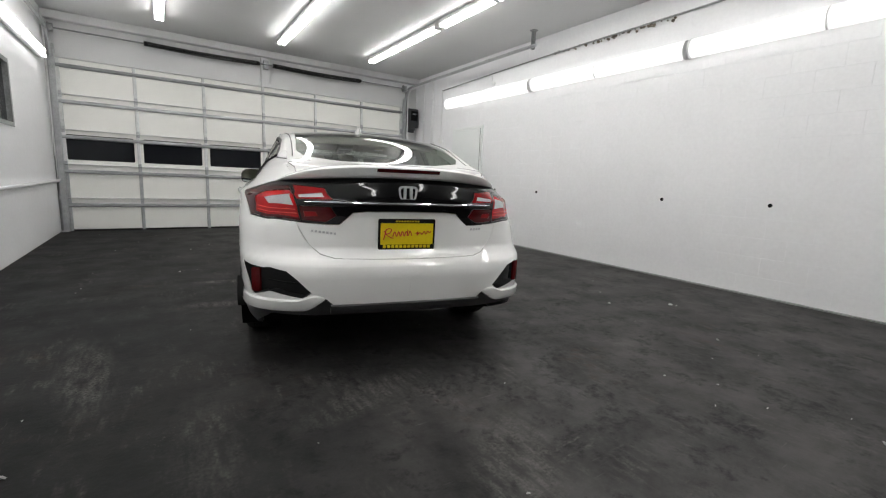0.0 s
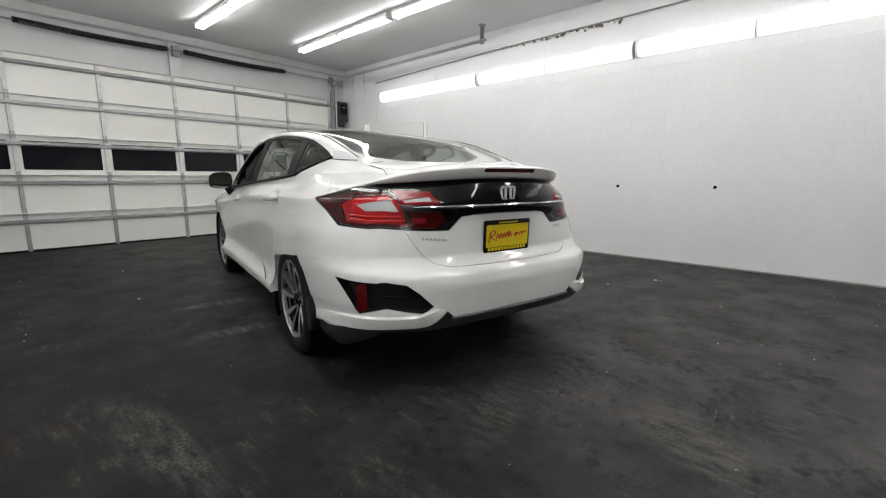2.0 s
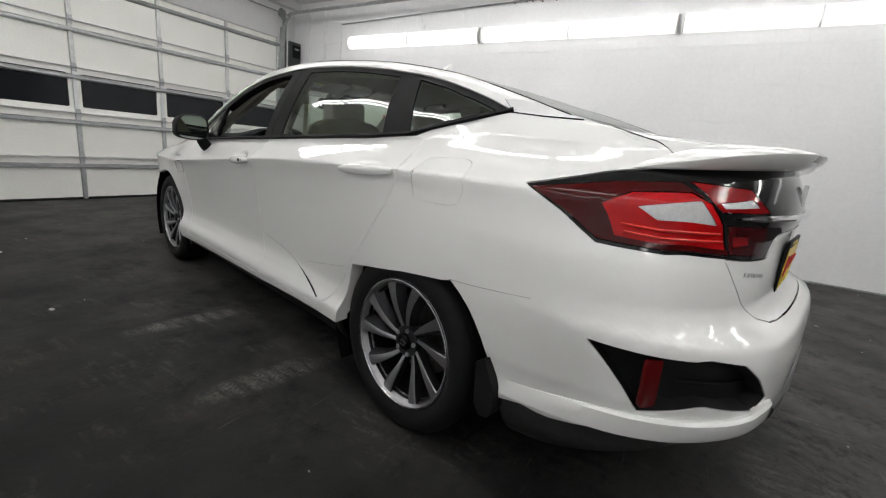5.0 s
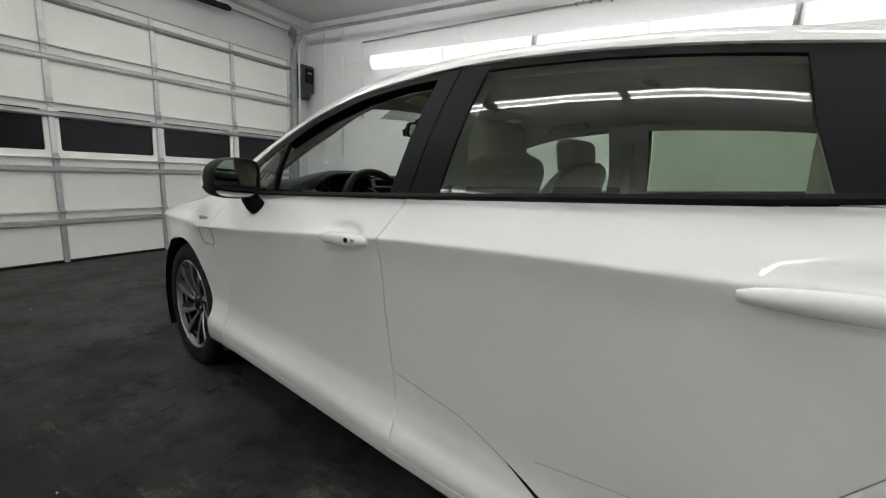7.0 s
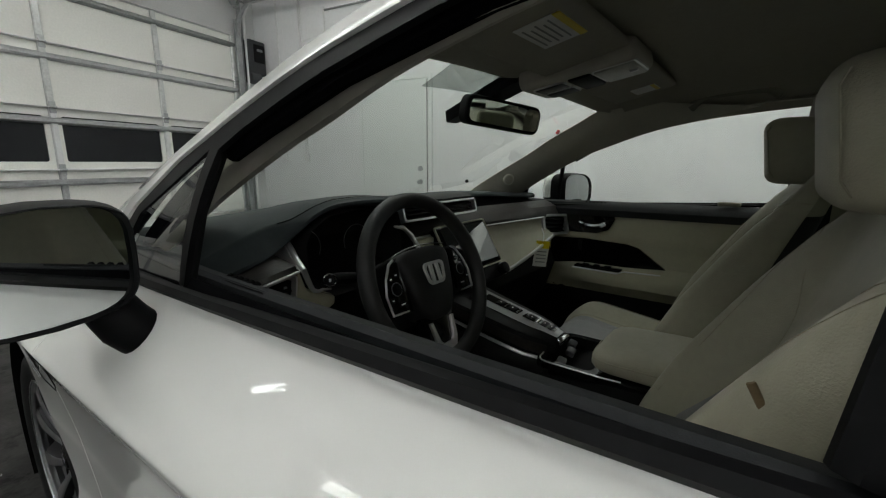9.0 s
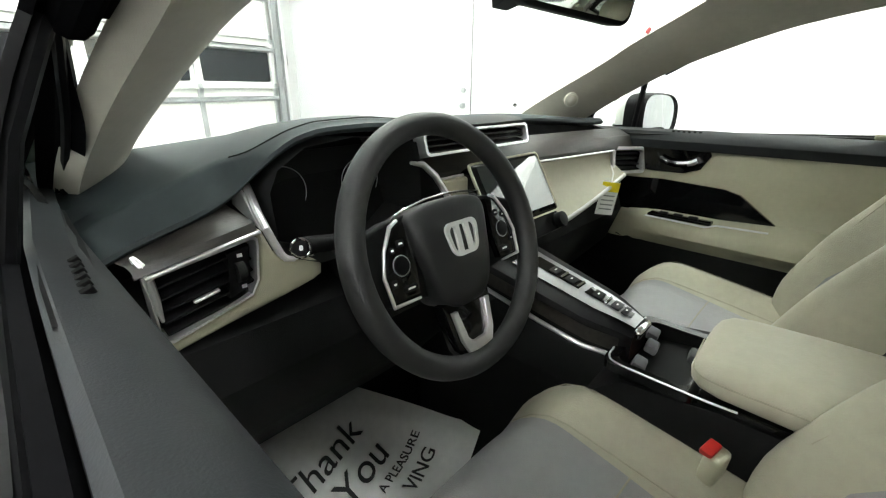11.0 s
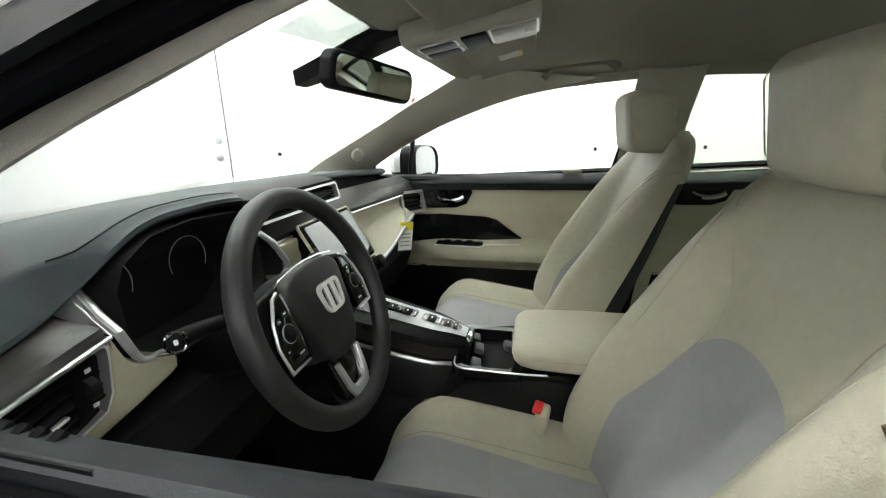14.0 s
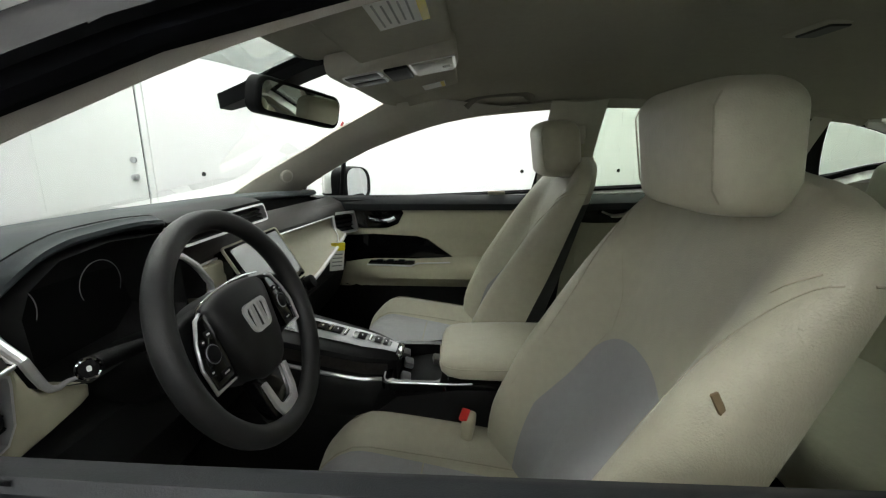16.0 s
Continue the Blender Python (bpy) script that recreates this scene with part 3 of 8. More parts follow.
wl = twin_strip("wall_light", "white open strip with twin bare tubes along the wall", pose(XL + 0.075, 5.55, 2.64, 0, -90, 0), LEFT_GLOW)
for k in range(1, 4):
    copy_thing(wl, pose(XL + 0.075, 5.55 - 2.53 * k, 2.64, 0, -90, 0))


lamp = twin_strip("ceiling_light", "white fluorescent strip with twin tubes on the ceiling", pose(0.84, 5.12, ZC - 0.075), TUBE_GLOW)
for lx in (-0.93, 0.84, 2.52):
    for k in range(4):
        if (lx, k) != (0.84, 0):
            copy_thing(lamp, pose(lx, 5.12 - 2.53 * k, ZC - 0.075))


# ---- fittings on the walls ----
def run(points, r, material, name, label, category, n=8):
    return tagged(link(name, sweep(points, r, n), material), label, category)


def horizontal_track(x, s):
    t = tagged(new("overhead_track"), "galvanised overhead door track hung from the ceiling", "track")
    t.matrix_basis = pose(x, 0, 0)
    pts = [(0, YD - 0.07, 2.72), (0, YD - 0.12, 2.92), (0, YD - 0.24, 3.05), (0, YD - 0.45, 3.11), (0, 5.0, 3.13), (0, 3.15, 3.14)]
    part("rail", sweep(curve_through(pts, 6), 0.026, 6, flat=1.0), STEEL, t)
    part("hanger", merge(rbox((0.045, 0.006, 0.30), at=(0.02, 3.25, 3.25)), rbox((0.006, 0.05, 0.30), at=(0.04, 3.23, 3.25)), rbox((0.09, 0.09, 0.012), at=(0.03, 3.24, ZC - 0.006))), DULL_STEEL, t, smooth=False)
    part("clamp", rbox((0.07, 0.09, 0.035), 0.006, 1, at=(0, 4.28, 3.14)), STEEL, t)


horizontal_track(3.78, 1)
horizontal_track(-2.36, -1)
run(curve_through([(XR - 0.03, 6.2, 2.975), (XR - 0.03, 4.5, 3.03), (XR - 0.03, 3.0, 3.07), (XR - 0.03, 1.2, 3.10), (XR - 0.03, -1.0, 3.14), (XR - 0.03, -4.0, 3.16)], 6), 0.012, DULL_STEEL, "wall_conduit", "thin dusty conduit clipped along the wall", "conduit")
run([(XR - 0.03, 4.55, 3.03), (XR - 0.03, 4.55, 2.84)], 0.009, FIXTURE, "light_feed", "short conduit feeding the wall light", "conduit")
tagged(link("junction_box", rbox((0.05, 0.07, 0.07), 0.006, 1, at=(XR - 0.025, 4.52, 2.85)), FIXTURE), "small white junction box above the wall light", "junction box")
rnd = random.Random(5)
bm = bmesh.new()
for k in range(46):
    y = 1.2 + 1.9 * rnd.random() ** 0.8
    m = pose(XR - 0.02, y, 3.055 + 0.04 * rnd.random() - 0.005 * y, rnd.uniform(0, 90), rnd.uniform(0, 90), rnd.uniform(0, 90))
    bmesh.ops.create_icosphere(bm, subdivisions=1, radius=rnd.uniform(0.008, 0.026), matrix=m)
tagged(link("dried_foam", bm, pmat("dried_brown_foam", (0.20, 0.17, 0.14), rough=0.9, vary=0.4)), "crumbly brown foam along the conduit", "foam", kind="stuff")
for y, z0, z1, r in ((6.98, 1.25, 3.30, 0.012), (6.62, 1.25, 3.30, 0.011), (6.585, 1.25, 3.30, 0.009), (6.22, 1.96, 3.02, 0.010)):
    run([(XR - 0.022, y, z0), (XR - 0.022, y, z1)], r, FIXTURE, "drop_conduit", "white painted conduit dropping to a box", "conduit")
for y, z in ((6.98, 1.22), (6.60, 1.22), (6.22, 1.93)):
    o = tagged(new("wall_outlet"), "white surface outlet box on the wall", "outlet", group="outlet boxes")
    o.matrix_basis = pose(XR - 0.022, y, z)
    part("box", rbox((0.044, 0.07, 0.10), 0.006, 1), FIXTURE, o)
    part("plate", rbox((0.006, 0.076, 0.115), 0.003, 1, at=(-0.024, 0, 0)), FIXTURE, o)
    part("socket", rbox((0.004, 0.03, 0.06), 0.004, 1, at=(-0.027, 0, 0)), PAPER, o)
# loop of cable from the opener
run(curve_through([(4.11, YD - 0.12, 2.45), (XR - 0.02, 7.05, 2.36), (XR - 0.02, 6.72, 2.30), (XR - 0.02, 6.58, 2.42), (XR - 0.02, 6.56, 2.66), (XR - 0.02, 6.05, 2.70)], 6), 0.005, FIXTURE, "opener_cable", "white cable looping from the opener", "cable", 6)
run([(3.835, YD - 0.13, 0.0), (3.835, YD - 0.13, 2.95), (3.86, YD - 0.2, 3.10), (3.95, YD - 0.5, 3.16)], 0.016, FIXTURE, "opener_conduit", "white conduit beside the overhead door", "conduit")
tagged(link("wall_switch", rbox((0.07, 0.03, 0.12), 0.008, 2, at=(3.97, YD + 0.03, 1.42)), DULL_STEEL), "grey door switch box on the end wall", "switch")
# left wall: pipes
run([(XL + 0.035, YD - 0.06, 3.25), (XL + 0.035, YD - 0.06, 0.86), (XL + 0.035, YD - 0.12, 0.82), (XL + 0.035, 2.0, 0.79), (XL + 0.035, -4.8, 0.79)], 0.022, CEIL_PAINT, "wall_pipe", "white painted pipe along the side wall", "pipe", 10)
run([(XL + 0.03, YD - 0.20, 3.3), (XL + 0.03, YD - 0.20, 1.2)], 0.012, CEIL_PAINT, "side_conduit", "thin painted conduit on the side wall", "conduit")


# personnel door in the block wall
def side_door():
    y0, y1, h = 4.815, 5.70, 2.09
    d = tagged(new("door_1"), "white painted steel side door with two locks", "door", kind="structure")
    d.matrix_basis = pose(XR, 0, 0)
    part("leaf", rbox((0.03, y1 - y0, h), 0.002, 1, at=(-0.014, (y0 + y1) / 2, h / 2 + 0.005)), DOOR_WHITE, d)
    for y in (y0 - 0.03, y1 + 0.03):
        part("jamb", rbox((0.028, 0.05, h + 0.05), 0.003, 1, at=(-0.010, y, h / 2 + 0.025)), DOOR_WHITE, d)
    part("head", rbox((0.029, y1 - y0 + 0.10, 0.05), 0.003, 1, at=(-0.010, (y0 + y1) / 2, h + 0.035)), DOOR_WHITE, d)
    part("gap", rbox((0.004, 0.006, h), at=(-0.029, y0 + 0.004, h / 2)), DARK_VOID, d)
    for z, r in ((1.09, 0.028), (0.935, 0.03)):
        part("lock", cyl(r, 0.03, 20, pose(-0.04, y0 + 0.09, z, 0, 90, 0), bevel=0.005), STEEL, d)
    part("knob", cyl(0.026, 0.035, 20, pose(-0.07, y0 + 0.09, 0.935, 0, 90, 0), bevel=0.01), STEEL, d)


DOOR_WHITE = pmat("white_door_paint", (0.78, 0.80, 0.79), rough=0.4, vary=0.03, scale=1.0)
side_door()
# black anchor sleeves in the block wall
for y in (4.33, 3.27, 1.13, -0.01):
    tagged(link("wall_anchor", merge(cyl(0.014, 0.012, 14, pose(XR - 0.004, y, 0.952, 0, 90, 0)), cyl(0.021, 0.004, 14, pose(XR - 0.002, y, 0.952, 0, 90, 0))), DARK_VOID), "black anchor sleeve set in the wall", "anchor", group="wall anchors")

# chips and crumbs on the floor
bm = bmesh.new()
rnd = random.Random(9)
spots = [(2.906, 0.219), (2.40, 0.52), (1.54, -1.49), (2.29, -0.47), (-0.92, 3.37), (-0.74, 4.85), (-1.55, 0.06)] + [(rnd.uniform(-2.2, 3.9), rnd.uniform(-2.2, 7.0)) for _ in range(70)]
for k, (x, y) in enumerate(spots):
    r = rnd.uniform(0.010, 0.018) if k < 7 else rnd.uniform(0.003, 0.007)
    bmesh.ops.create_icosphere(bm, subdivisions=1, radius=r, matrix=pose(x, y, r * 0.3, rnd.uniform(0, 90), 0, rnd.uniform(0, 360)) @ Matrix.Diagonal((1.4, 0.8, 0.4, 1)))
tagged(link("floor_crumbs", bm, pmat("pale_chips", (0.5, 0.5, 0.48), rough=0.8, vary=0.3)), "pale chips and crumbs scattered on the floor", "debris", kind="stuff")

# ---- the car: x to its right, y ahead, z up, from the ground under its tail ----
car = tagged(new("car"), "pearl white four-door sedan with its driver's window lowered", "car")
car.matrix_basis = pose(0.016, 0.029, 0, 0, 0, -13.1)
REAR_AXLE, FRONT_AXLE, HUB_Z, HUB_X = 1.117, 3.868, 0.333, 0.758

# the body's shape: profiles along and up the car
YC, YFC = 1.10, 3.95          # where the rear and front corners begin to round
width_at = smooth_table((0.16, 0.22, 0.29, 0.34, 0.40, 0.46, 0.60, 0.75, 0.85, 0.898, 0.906, 0.93, 1.00, 1.06, 1.14), (0.80, 0.862, 0.897, 0.902, 0.876, 0.864, 0.872, 0.886, 0.897, 0.906, 0.903, 0.884, 0.830, 0.800, 0.765))
tail_y = smooth_table((0.16, 0.33, 0.42, 0.55, 0.62, 0.655, 0.70, 0.85, 0.92, 1.00, 1.06, 1.12), (0.26, 0.105, 0.072, 0.063, 0.08, 0.135, 0.165, 0.168, 0.15, 0.165, 0.19, 0.21))
nose_y = smooth_table((0.16, 0.40, 0.60, 0.75, 0.90), (4.72, 4.88, 4.90, 4.82, 4.62))
corner_p = smooth_table((0.2, 0.62, 0.95, 1.1), (4.0, 3.9, 2.6, 2.3))
shoulder_z = smooth_table((0.2, 0.45, 0.8, 1.2, 2.2, 3.0, 3.6, 4.2, 4.6, 4.9), (1.075, 1.085, 1.085, 1.052, 1.0, 0.962, 0.925, 0.83, 0.74, 0.66))
rail_x = smooth_table((0.2, 0.45, 0.67, 0.9, 1.25, 1.7, 2.2, 2.6, 2.9, 3.25, 3.55, 3.8, 4.3, 4.9), (0.56, 0.60, 0.600, 0.598, 0.604, 0.635, 0.665, 0.678, 0.696, 0.728, 0.742, 0.748, 0.68, 0.42))
rail_z = smooth_table((0.2, 0.45, 0.67, 0.9, 1.25, 1.7, 2.15, 2.5, 2.8, 3.2, 3.55, 3.8, 4.3, 4.9), (1.10, 1.115, 1.155, 1.225, 1.322, 1.382, 1.400, 1.378, 1.318, 1.172, 1.03, 0.942, 0.85, 0.68))
ridge_z = smooth_table((0.2, 0.45, 0.64, 1.0, 1.4, 1.8, 2.3, 2.65, 3.0, 3.4, 3.75, 4.0, 4.4, 4.7, 4.9), (1.115, 1.14, 1.152, 1.268, 1.372, 1.438, 1.472, 1.452, 1.352, 1.175, 0.994, 0.945, 0.878, 0.79, 0.69))


crease_z = smooth_table((0.6, 1.0, 1.25, 1.5, 1.75, 2.0, 2.3, 2.58, 2.9, 3.2, 3.45, 3.8), (0.955, 0.959, 0.955, 0.948, 0.939, 0.927, 0.906, 0.882, 0.855, 0.829, 0.807, 0.78))
CUPS = ((2.400, 0.904, 0.082, 0.026, 0.020), (1.315, 0.948, 0.118, 0.034, 0.024))     # hollows behind the door handles


def creased(y):
    """How far the flank's pressed line is formed at y: fully along the doors, fading towards both corners."""
    q = min(1.0, max(0.0, (y - 1.0) / 0.3)) * min(1.0, max(0.0, (3.8 - y) / 0.3))
    return q * q * (3 - 2 * q)


def in_cup(y, z):
    return min(((y - hy) / ly) ** 2 + ((z - hz) / lz) ** 2 for hy, hz, ly, lz, _ in CUPS)


def plain_width(y, z):
    lift = min(1.0, max(0.0, (z - 0.62) / 0.22)) * min(1.0, max(0.0, (1.08 - z) / 0.12))
    w = width_at(z - (crease_z(y) - 0.902) * lift)
    low = min(1.0, max(0.0, (0.80 - z) / 0.2))
    w += low * (0.022 * math.exp(-((y - REAR_AXLE) / 0.42) ** 2) + 0.026 * math.exp(-((y - FRONT_AXLE) / 0.45) ** 2))
    w -= 0.042 * min(1.0, max(0.0, (0.46 - z) / 0.12)) * min(1.0, max(0.0, (0.92 - y) / 0.15))
    if z > 0.8:
        w -= 0.03 * min(1.0, (z - 0.8) / 0.2) * min(1.0, max(0.0, (1.9 - y) / 0.9))
    return w - 0.02 * max(0.0, (y - 3.2)) ** 2


@functools.lru_cache(maxsize=200000)
def half_width(y, z):
    w, k, zc, zs = plain_width(y, z), creased(y), crease_z(y), shoulder_z(y)
    if k > 0 and z < zc:
        w += k * 0.020 * math.exp((z - zc) / 0.11)
    elif k > 0 and z <= zs:
        t, crest = (z - zc) / (zs - zc), plain_width(y, zc) + 0.020
        w += k * (crest + (plain_width(y, zs) - crest) * t + 0.004 * t * (1 - t) - w)
    for hy, hz, ly, lz, deep in CUPS:
        q = ((y - hy) / ly) ** 2 + ((z - hz) / lz) ** 2
        if q < 4:
            w -= deep * math.exp(-q * q)
    return w


def outline(a, z):
    """The body's outline from above at height z: a is y along the flank; before 1.1 and past 3.95 it runs on round the corners to the middle."""
    if a < YC:
        p, q = corner_p(z), (YC - a) / CORNER * math.pi / 2
        yr = tail_y(z)
        y = YC - (YC - yr) * math.sin(min(q, math.pi / 2)) ** (2 / p)
        return half_width(y, z) * max(0.0, math.cos(min(q, math.pi / 2))) ** (2 / p), y
    if a > YFC:
        q = (a - YFC) / CORNER * math.pi / 2
        y = YFC + (nose_y(z) - YFC) * math.sin(min(q, math.pi / 2)) ** (2 / 2.6)
        return half_width(y, z) * max(0.0, math.cos(min(q, math.pi / 2))) ** (2 / 2.6), y
    return half_width(a, z), a


CORNER = 1.45
A0, A1, ZLOW = YC - CORNER, YFC + CORNER, 0.17


def low_of(a):
    """Height of the body's lower edge: it rises under the tail."""
    return ZLOW + 0.18 * min(1.0, max(0.0, (0.80 - a) / 0.5))


def a_of_y(y, z):
    if y >= YC:
        return y
    return YC - CORNER * 2 / math.pi * math.asin(min(1, (YC - y) / (YC - tail_y(z))) ** (corner_p(z) / 2))


def a_of_x(x, z):
    lo, hi = A0, YC
    for _ in range(40):
        mid = (lo + hi) / 2
        lo, hi = (mid, hi) if outline(mid, z)[0] < abs(x) else (lo, mid)
    return lo


def top_of(a):
    """Shoulder height for a station of the outline."""
    y = outline(a, 1.0)[1]
    return shoulder_z(y)


CREST = 0.885                 # the row on which the pressed line lies


def crest_share(a):
    y = min(max(a, YC), YFC)
    return CREST + creased(y) * ((crease_z(y) - low_of(a)) / (top_of(a) - low_of(a)) - CREST)


def height_of(a, r):
    """Height of a row of the flank: rows follow the pressed line."""
    c = crest_share(a)
    g = r * c / CREST if r < CREST else c + (r - CREST) * (1 - c) / (1 - CREST)
    return low_of(a) + (top_of(a) - low_of(a)) * g


def row_of(a, z):
    c = crest_share(a)
    g = max(0.0, (z - low_of(a)) / (top_of(a) - low_of(a)))
    return g * CREST / c if g < c else CREST + (g - c) * (1 - CREST) / (1 - c)


def body_point(a, r):
    """The skin of the car's left side. r from 0 to 1: sill to shoulder; to 2: up the window side to the roof rail; to 3: over to the middle."""
    zs = top_of(a)
    if r <= 1:
        z = height_of(a, r)
        x, y = outline(a, z)
        return Vector((-x, y, z))
    xs, y = outline(a, zs)
    xr, zr, zc = min(rail_x(y), 0.93 * xs), rail_z(y), ridge_z(y)
    zr = max(zr, zs + 0.004)
    if r <= 2:
        w = r - 1
        k = min(1.0, (zr - zs) / 0.25)
        x = xs + (xr - xs) * (w if k >= 1 else k * w + (1 - k) * w) + 0.018 * math.sin(math.pi * w) * k
        return Vector((-x, y, zs + (zr - zs) * w))
    w = r - 2
    return Vector((-xr * (1 - w), y, zr + (max(zc, zr + 0.002) - zr) * (1 - (1 - w) ** 2.3)))


def body_normal(a, r):
    e = 0.004
    u = body_point(min(a + e, A1), r) - body_point(max(a - e, A0), r)
    v = body_point(a, min(r + e, 3)) - body_point(a, max(r - e, 0))
    n = v.cross(u)
    return (n if n.length > 1e-12 else Vector((-1, 0, 0))).normalized()


def on_side(y, z):
    """Station and row of a point of the flank or of the side windows."""
    a = a_of_y(y, min(z, 1.08))
    zs = top_of(a)
    if z <= zs:
        return a, row_of(a, z)
    return a, 1 + min(1.0, (z - zs) / (max(rail_z(y), zs + 0.004) - zs))


def on_tail(x, z):
    """Station and row of a point of the tail, by its distance from the middle."""
    a = a_of_x(x, z)
    return a, min(1.0, row_of(a, z))


def on_top(y, x):
    """Station and row of a point of roof, hood or deck."""
    a = a_of_y(y, 1.06)
    return a, 2 + max(0.0, 1 - abs(x) / max(rail_x(y), 0.01))


def inside(p, poly):
    x, y = p
    hit = False
    for (x0, y0), (x1, y1) in zip(poly, poly[1:] + poly[:1]):
        if (y0 > y) != (y1 > y) and x < (x1 - x0) * (y - y0) / (y1 - y0) + x0:
            hit = not hit
    return hit


def arc(y, z, r, a0, a1, n):
    return [(y + r * math.cos(radians(a0 + (a1 - a0) * k / n)), z + r * math.sin(radians(a0 + (a1 - a0) * k / n))) for k in range(n + 1)]


S, T, U = on_side, on_tail, on_top
front_arch = [S(y, z) for y, z in [(3.40, 0.17)] + arc(FRONT_AXLE, HUB_Z + 0.005, 0.362, 205, -20, 22) + [(4.20, 0.17)]]
rear_arch = [S(*p) for p in ((1.475, 0.17), (1.455, 0.36), (1.400, 0.567), (1.25, 0.592), (1.08, 0.617), (0.880, 0.645), (0.80, 0.575), (0.735, 0.47), (0.695, 0.36), (0.68, 0.17))]
# outlines of panels, windows and lamps
dlo = [S(*p) for p in ((3.36, 0.962), (3.29, 1.080), (3.16, 1.159), (3.0, 1.225), (2.8, 1.290), (2.55, 1.341), (2.3, 1.363), (2.05, 1.371), (1.8, 1.362), (1.55, 1.338), (1.3, 1.302), (1.1, 1.25), (0.985, 1.212), (0.875, 1.172), (1.0, 1.132), (1.2, 1.072), (1.45, 1.052), (2.2, 1.012), (2.9, 0.978))]
front_frame = [S(*p) for p in ((3.36, 0.962), (3.29, 1.080), (3.16, 1.159), (3.0, 1.225), (2.8, 1.290), (2.55, 1.341), (2.3, 1.363), (2.185, 1.368), (2.21, 1.18), (2.234, 1.010), (2.9, 0.978))]
pane_f = [S(*p) for p in ((3.002, 0.985), (3.005, 1.175), (2.95, 1.203), (2.8, 1.258), (2.6, 1.308), (2.4, 1.334), (2.262, 1.340), (2.285, 1.18), (2.312, 1.018))]
pane_t = [S(*p) for p in ((3.285, 0.978), (3.245, 1.070), (3.042, 1.174), (3.024, 0.985))]
pane_r = [S(*p) for p in ((2.125, 1.030), (2.11, 1.18), (2.092, 1.346), (1.8, 1.340), (1.6, 1.322), (1.455, 1.304), (1.425, 1.18), (1.385, 1.066))]
pane_q = [S(*p) for p in ((1.245, 1.083), (1.29, 1.18), (1.338, 1.288), (1.18, 1.252), (1.05, 1.212), (0.945, 1.176), (1.08, 1.138))]
chrome_q = [S(*p) for p in ((0.945, 1.2135), (0.885, 1.212), (0.83, 1.2035), (0.75, 1.179), (0.665, 1.154), (0.78, 1.158), (0.872, 1.166))]
tail_panel = [S(0.692, 0.966), S(0.58, 0.902), S(0.488, 0.838), T(0.70, 0.827), T(0.548, 0.822), T(0.42, 0.815), T(0.355, 0.815), T(0.32, 0.845), T(0.287, 0.876), T(0.22, 0.884), (A0, T(0, 0.886)[1]), (A0, 0.985), T(0.25, 1.068), T(0.45, 1.062), T(0.56, 1.045), S(0.522, 1.018)]
lamp_out = [S(0.672, 0.960), S(0.57, 0.905), S(0.488, 0.850), T(0.70, 0.838), T(0.545, 0.832), T(0.583, 0.976), T(0.60, 1.005), S(0.50, 0.993)]
# the glow outlines get a brighter red, painting glow inside unlit lenses
lamp_glow = [S(0.50, 0.938), S(0.455, 0.862), T(0.70, 0.852), T(0.552, 0.846), T(0.578, 0.960), T(0.60, 0.984), S(0.45, 0.974)]
lamp_clear = [S(0.425, 0.938), T(0.595, 0.966), T(0.579, 0.906), T(0.70, 0.909)]
lamp_in = [T(0.570, 0.985), T(0.560, 0.940), T(0.385, 0.942), T(0.425, 1.000), T(0.58, 1.010)]
lamp_in_clear = [T(0.554, 0.963), T(0.44, 0.976), T(0.428, 0.956), T(0.549, 0.949)]
lamp_low = [T(0.550, 0.905), T(0.538, 0.834), T(0.42, 0.828), T(0.37, 0.860), T(0.40, 0.905)]
lamp_low_glow = [T(0.530, 0.878), T(0.524, 0.852), T(0.46, 0.856), T(0.47, 0.878)]
trunk_lid = [T(0.57, 0.834), T(0.542, 0.77), T(0.503, 0.708), T(0.45, 0.664), T(0.385, 0.647), (A0, T(0.0, 0.640)[1]), (A0, T(0.0, 0.9)[1]), T(0.30, 0.9)]
vent = [S(0.455, 0.602), T(0.72, 0.595), T(0.615, 0.588), T(0.562, 0.545), T(0.498, 0.481), T(0.538, 0.449), T(0.775, 0.438), S(0.36, 0.50)]
diffuser = [(A0, T(0, 0.415)[1]), T(0.30, 0.416), T(0.395, 0.420), T(0.432, 0.452), T(0.447, 0.438), T(0.50, 0.398), T(0.535, 0.386), T(0.66, 0.381), T(0.768, 0.370), S(0.42, 0.358), S(0.60, 0.348), S(0.70, 0.33), S(0.70, 0.10), (A0, 0.0)]
fuel_door = [S(*p) for p in ((1.060, 1.006), (0.972, 1.011), (0.915, 1.010), (0.889, 0.997), (0.878, 0.965), (0.875, 0.915), (0.885, 0.884), (0.910, 0.869), (0.98, 0.866), (1.055, 0.868), (1.081, 0.882), (1.090, 0.935), (1.083, 0.990))]
front_door = [S(*p) for p in ((3.40, 0.955), (3.41, 0.80), (3.36, 0.55), (3.33, 0.31), (2.8, 0.305), (2.20, 0.315), (2.235, 0.55), (2.25, 0.72), (2.245, 0.87), (2.236, 0.95), (2.234, 1.018))] + [S(2.9, 0.984)]
rear_door = [S(*p) for p in ((2.234, 1.018), (2.236, 0.95), (2.245, 0.87), (2.25, 0.72), (2.235, 0.55), (2.20, 0.315), (1.62, 0.335), (1.52, 0.40), (1.42, 0.555), (1.28, 0.74), (1.19, 0.86), (1.145, 0.95), (1.165, 1.065), (1.45, 1.056), (2.15, 1.020))]
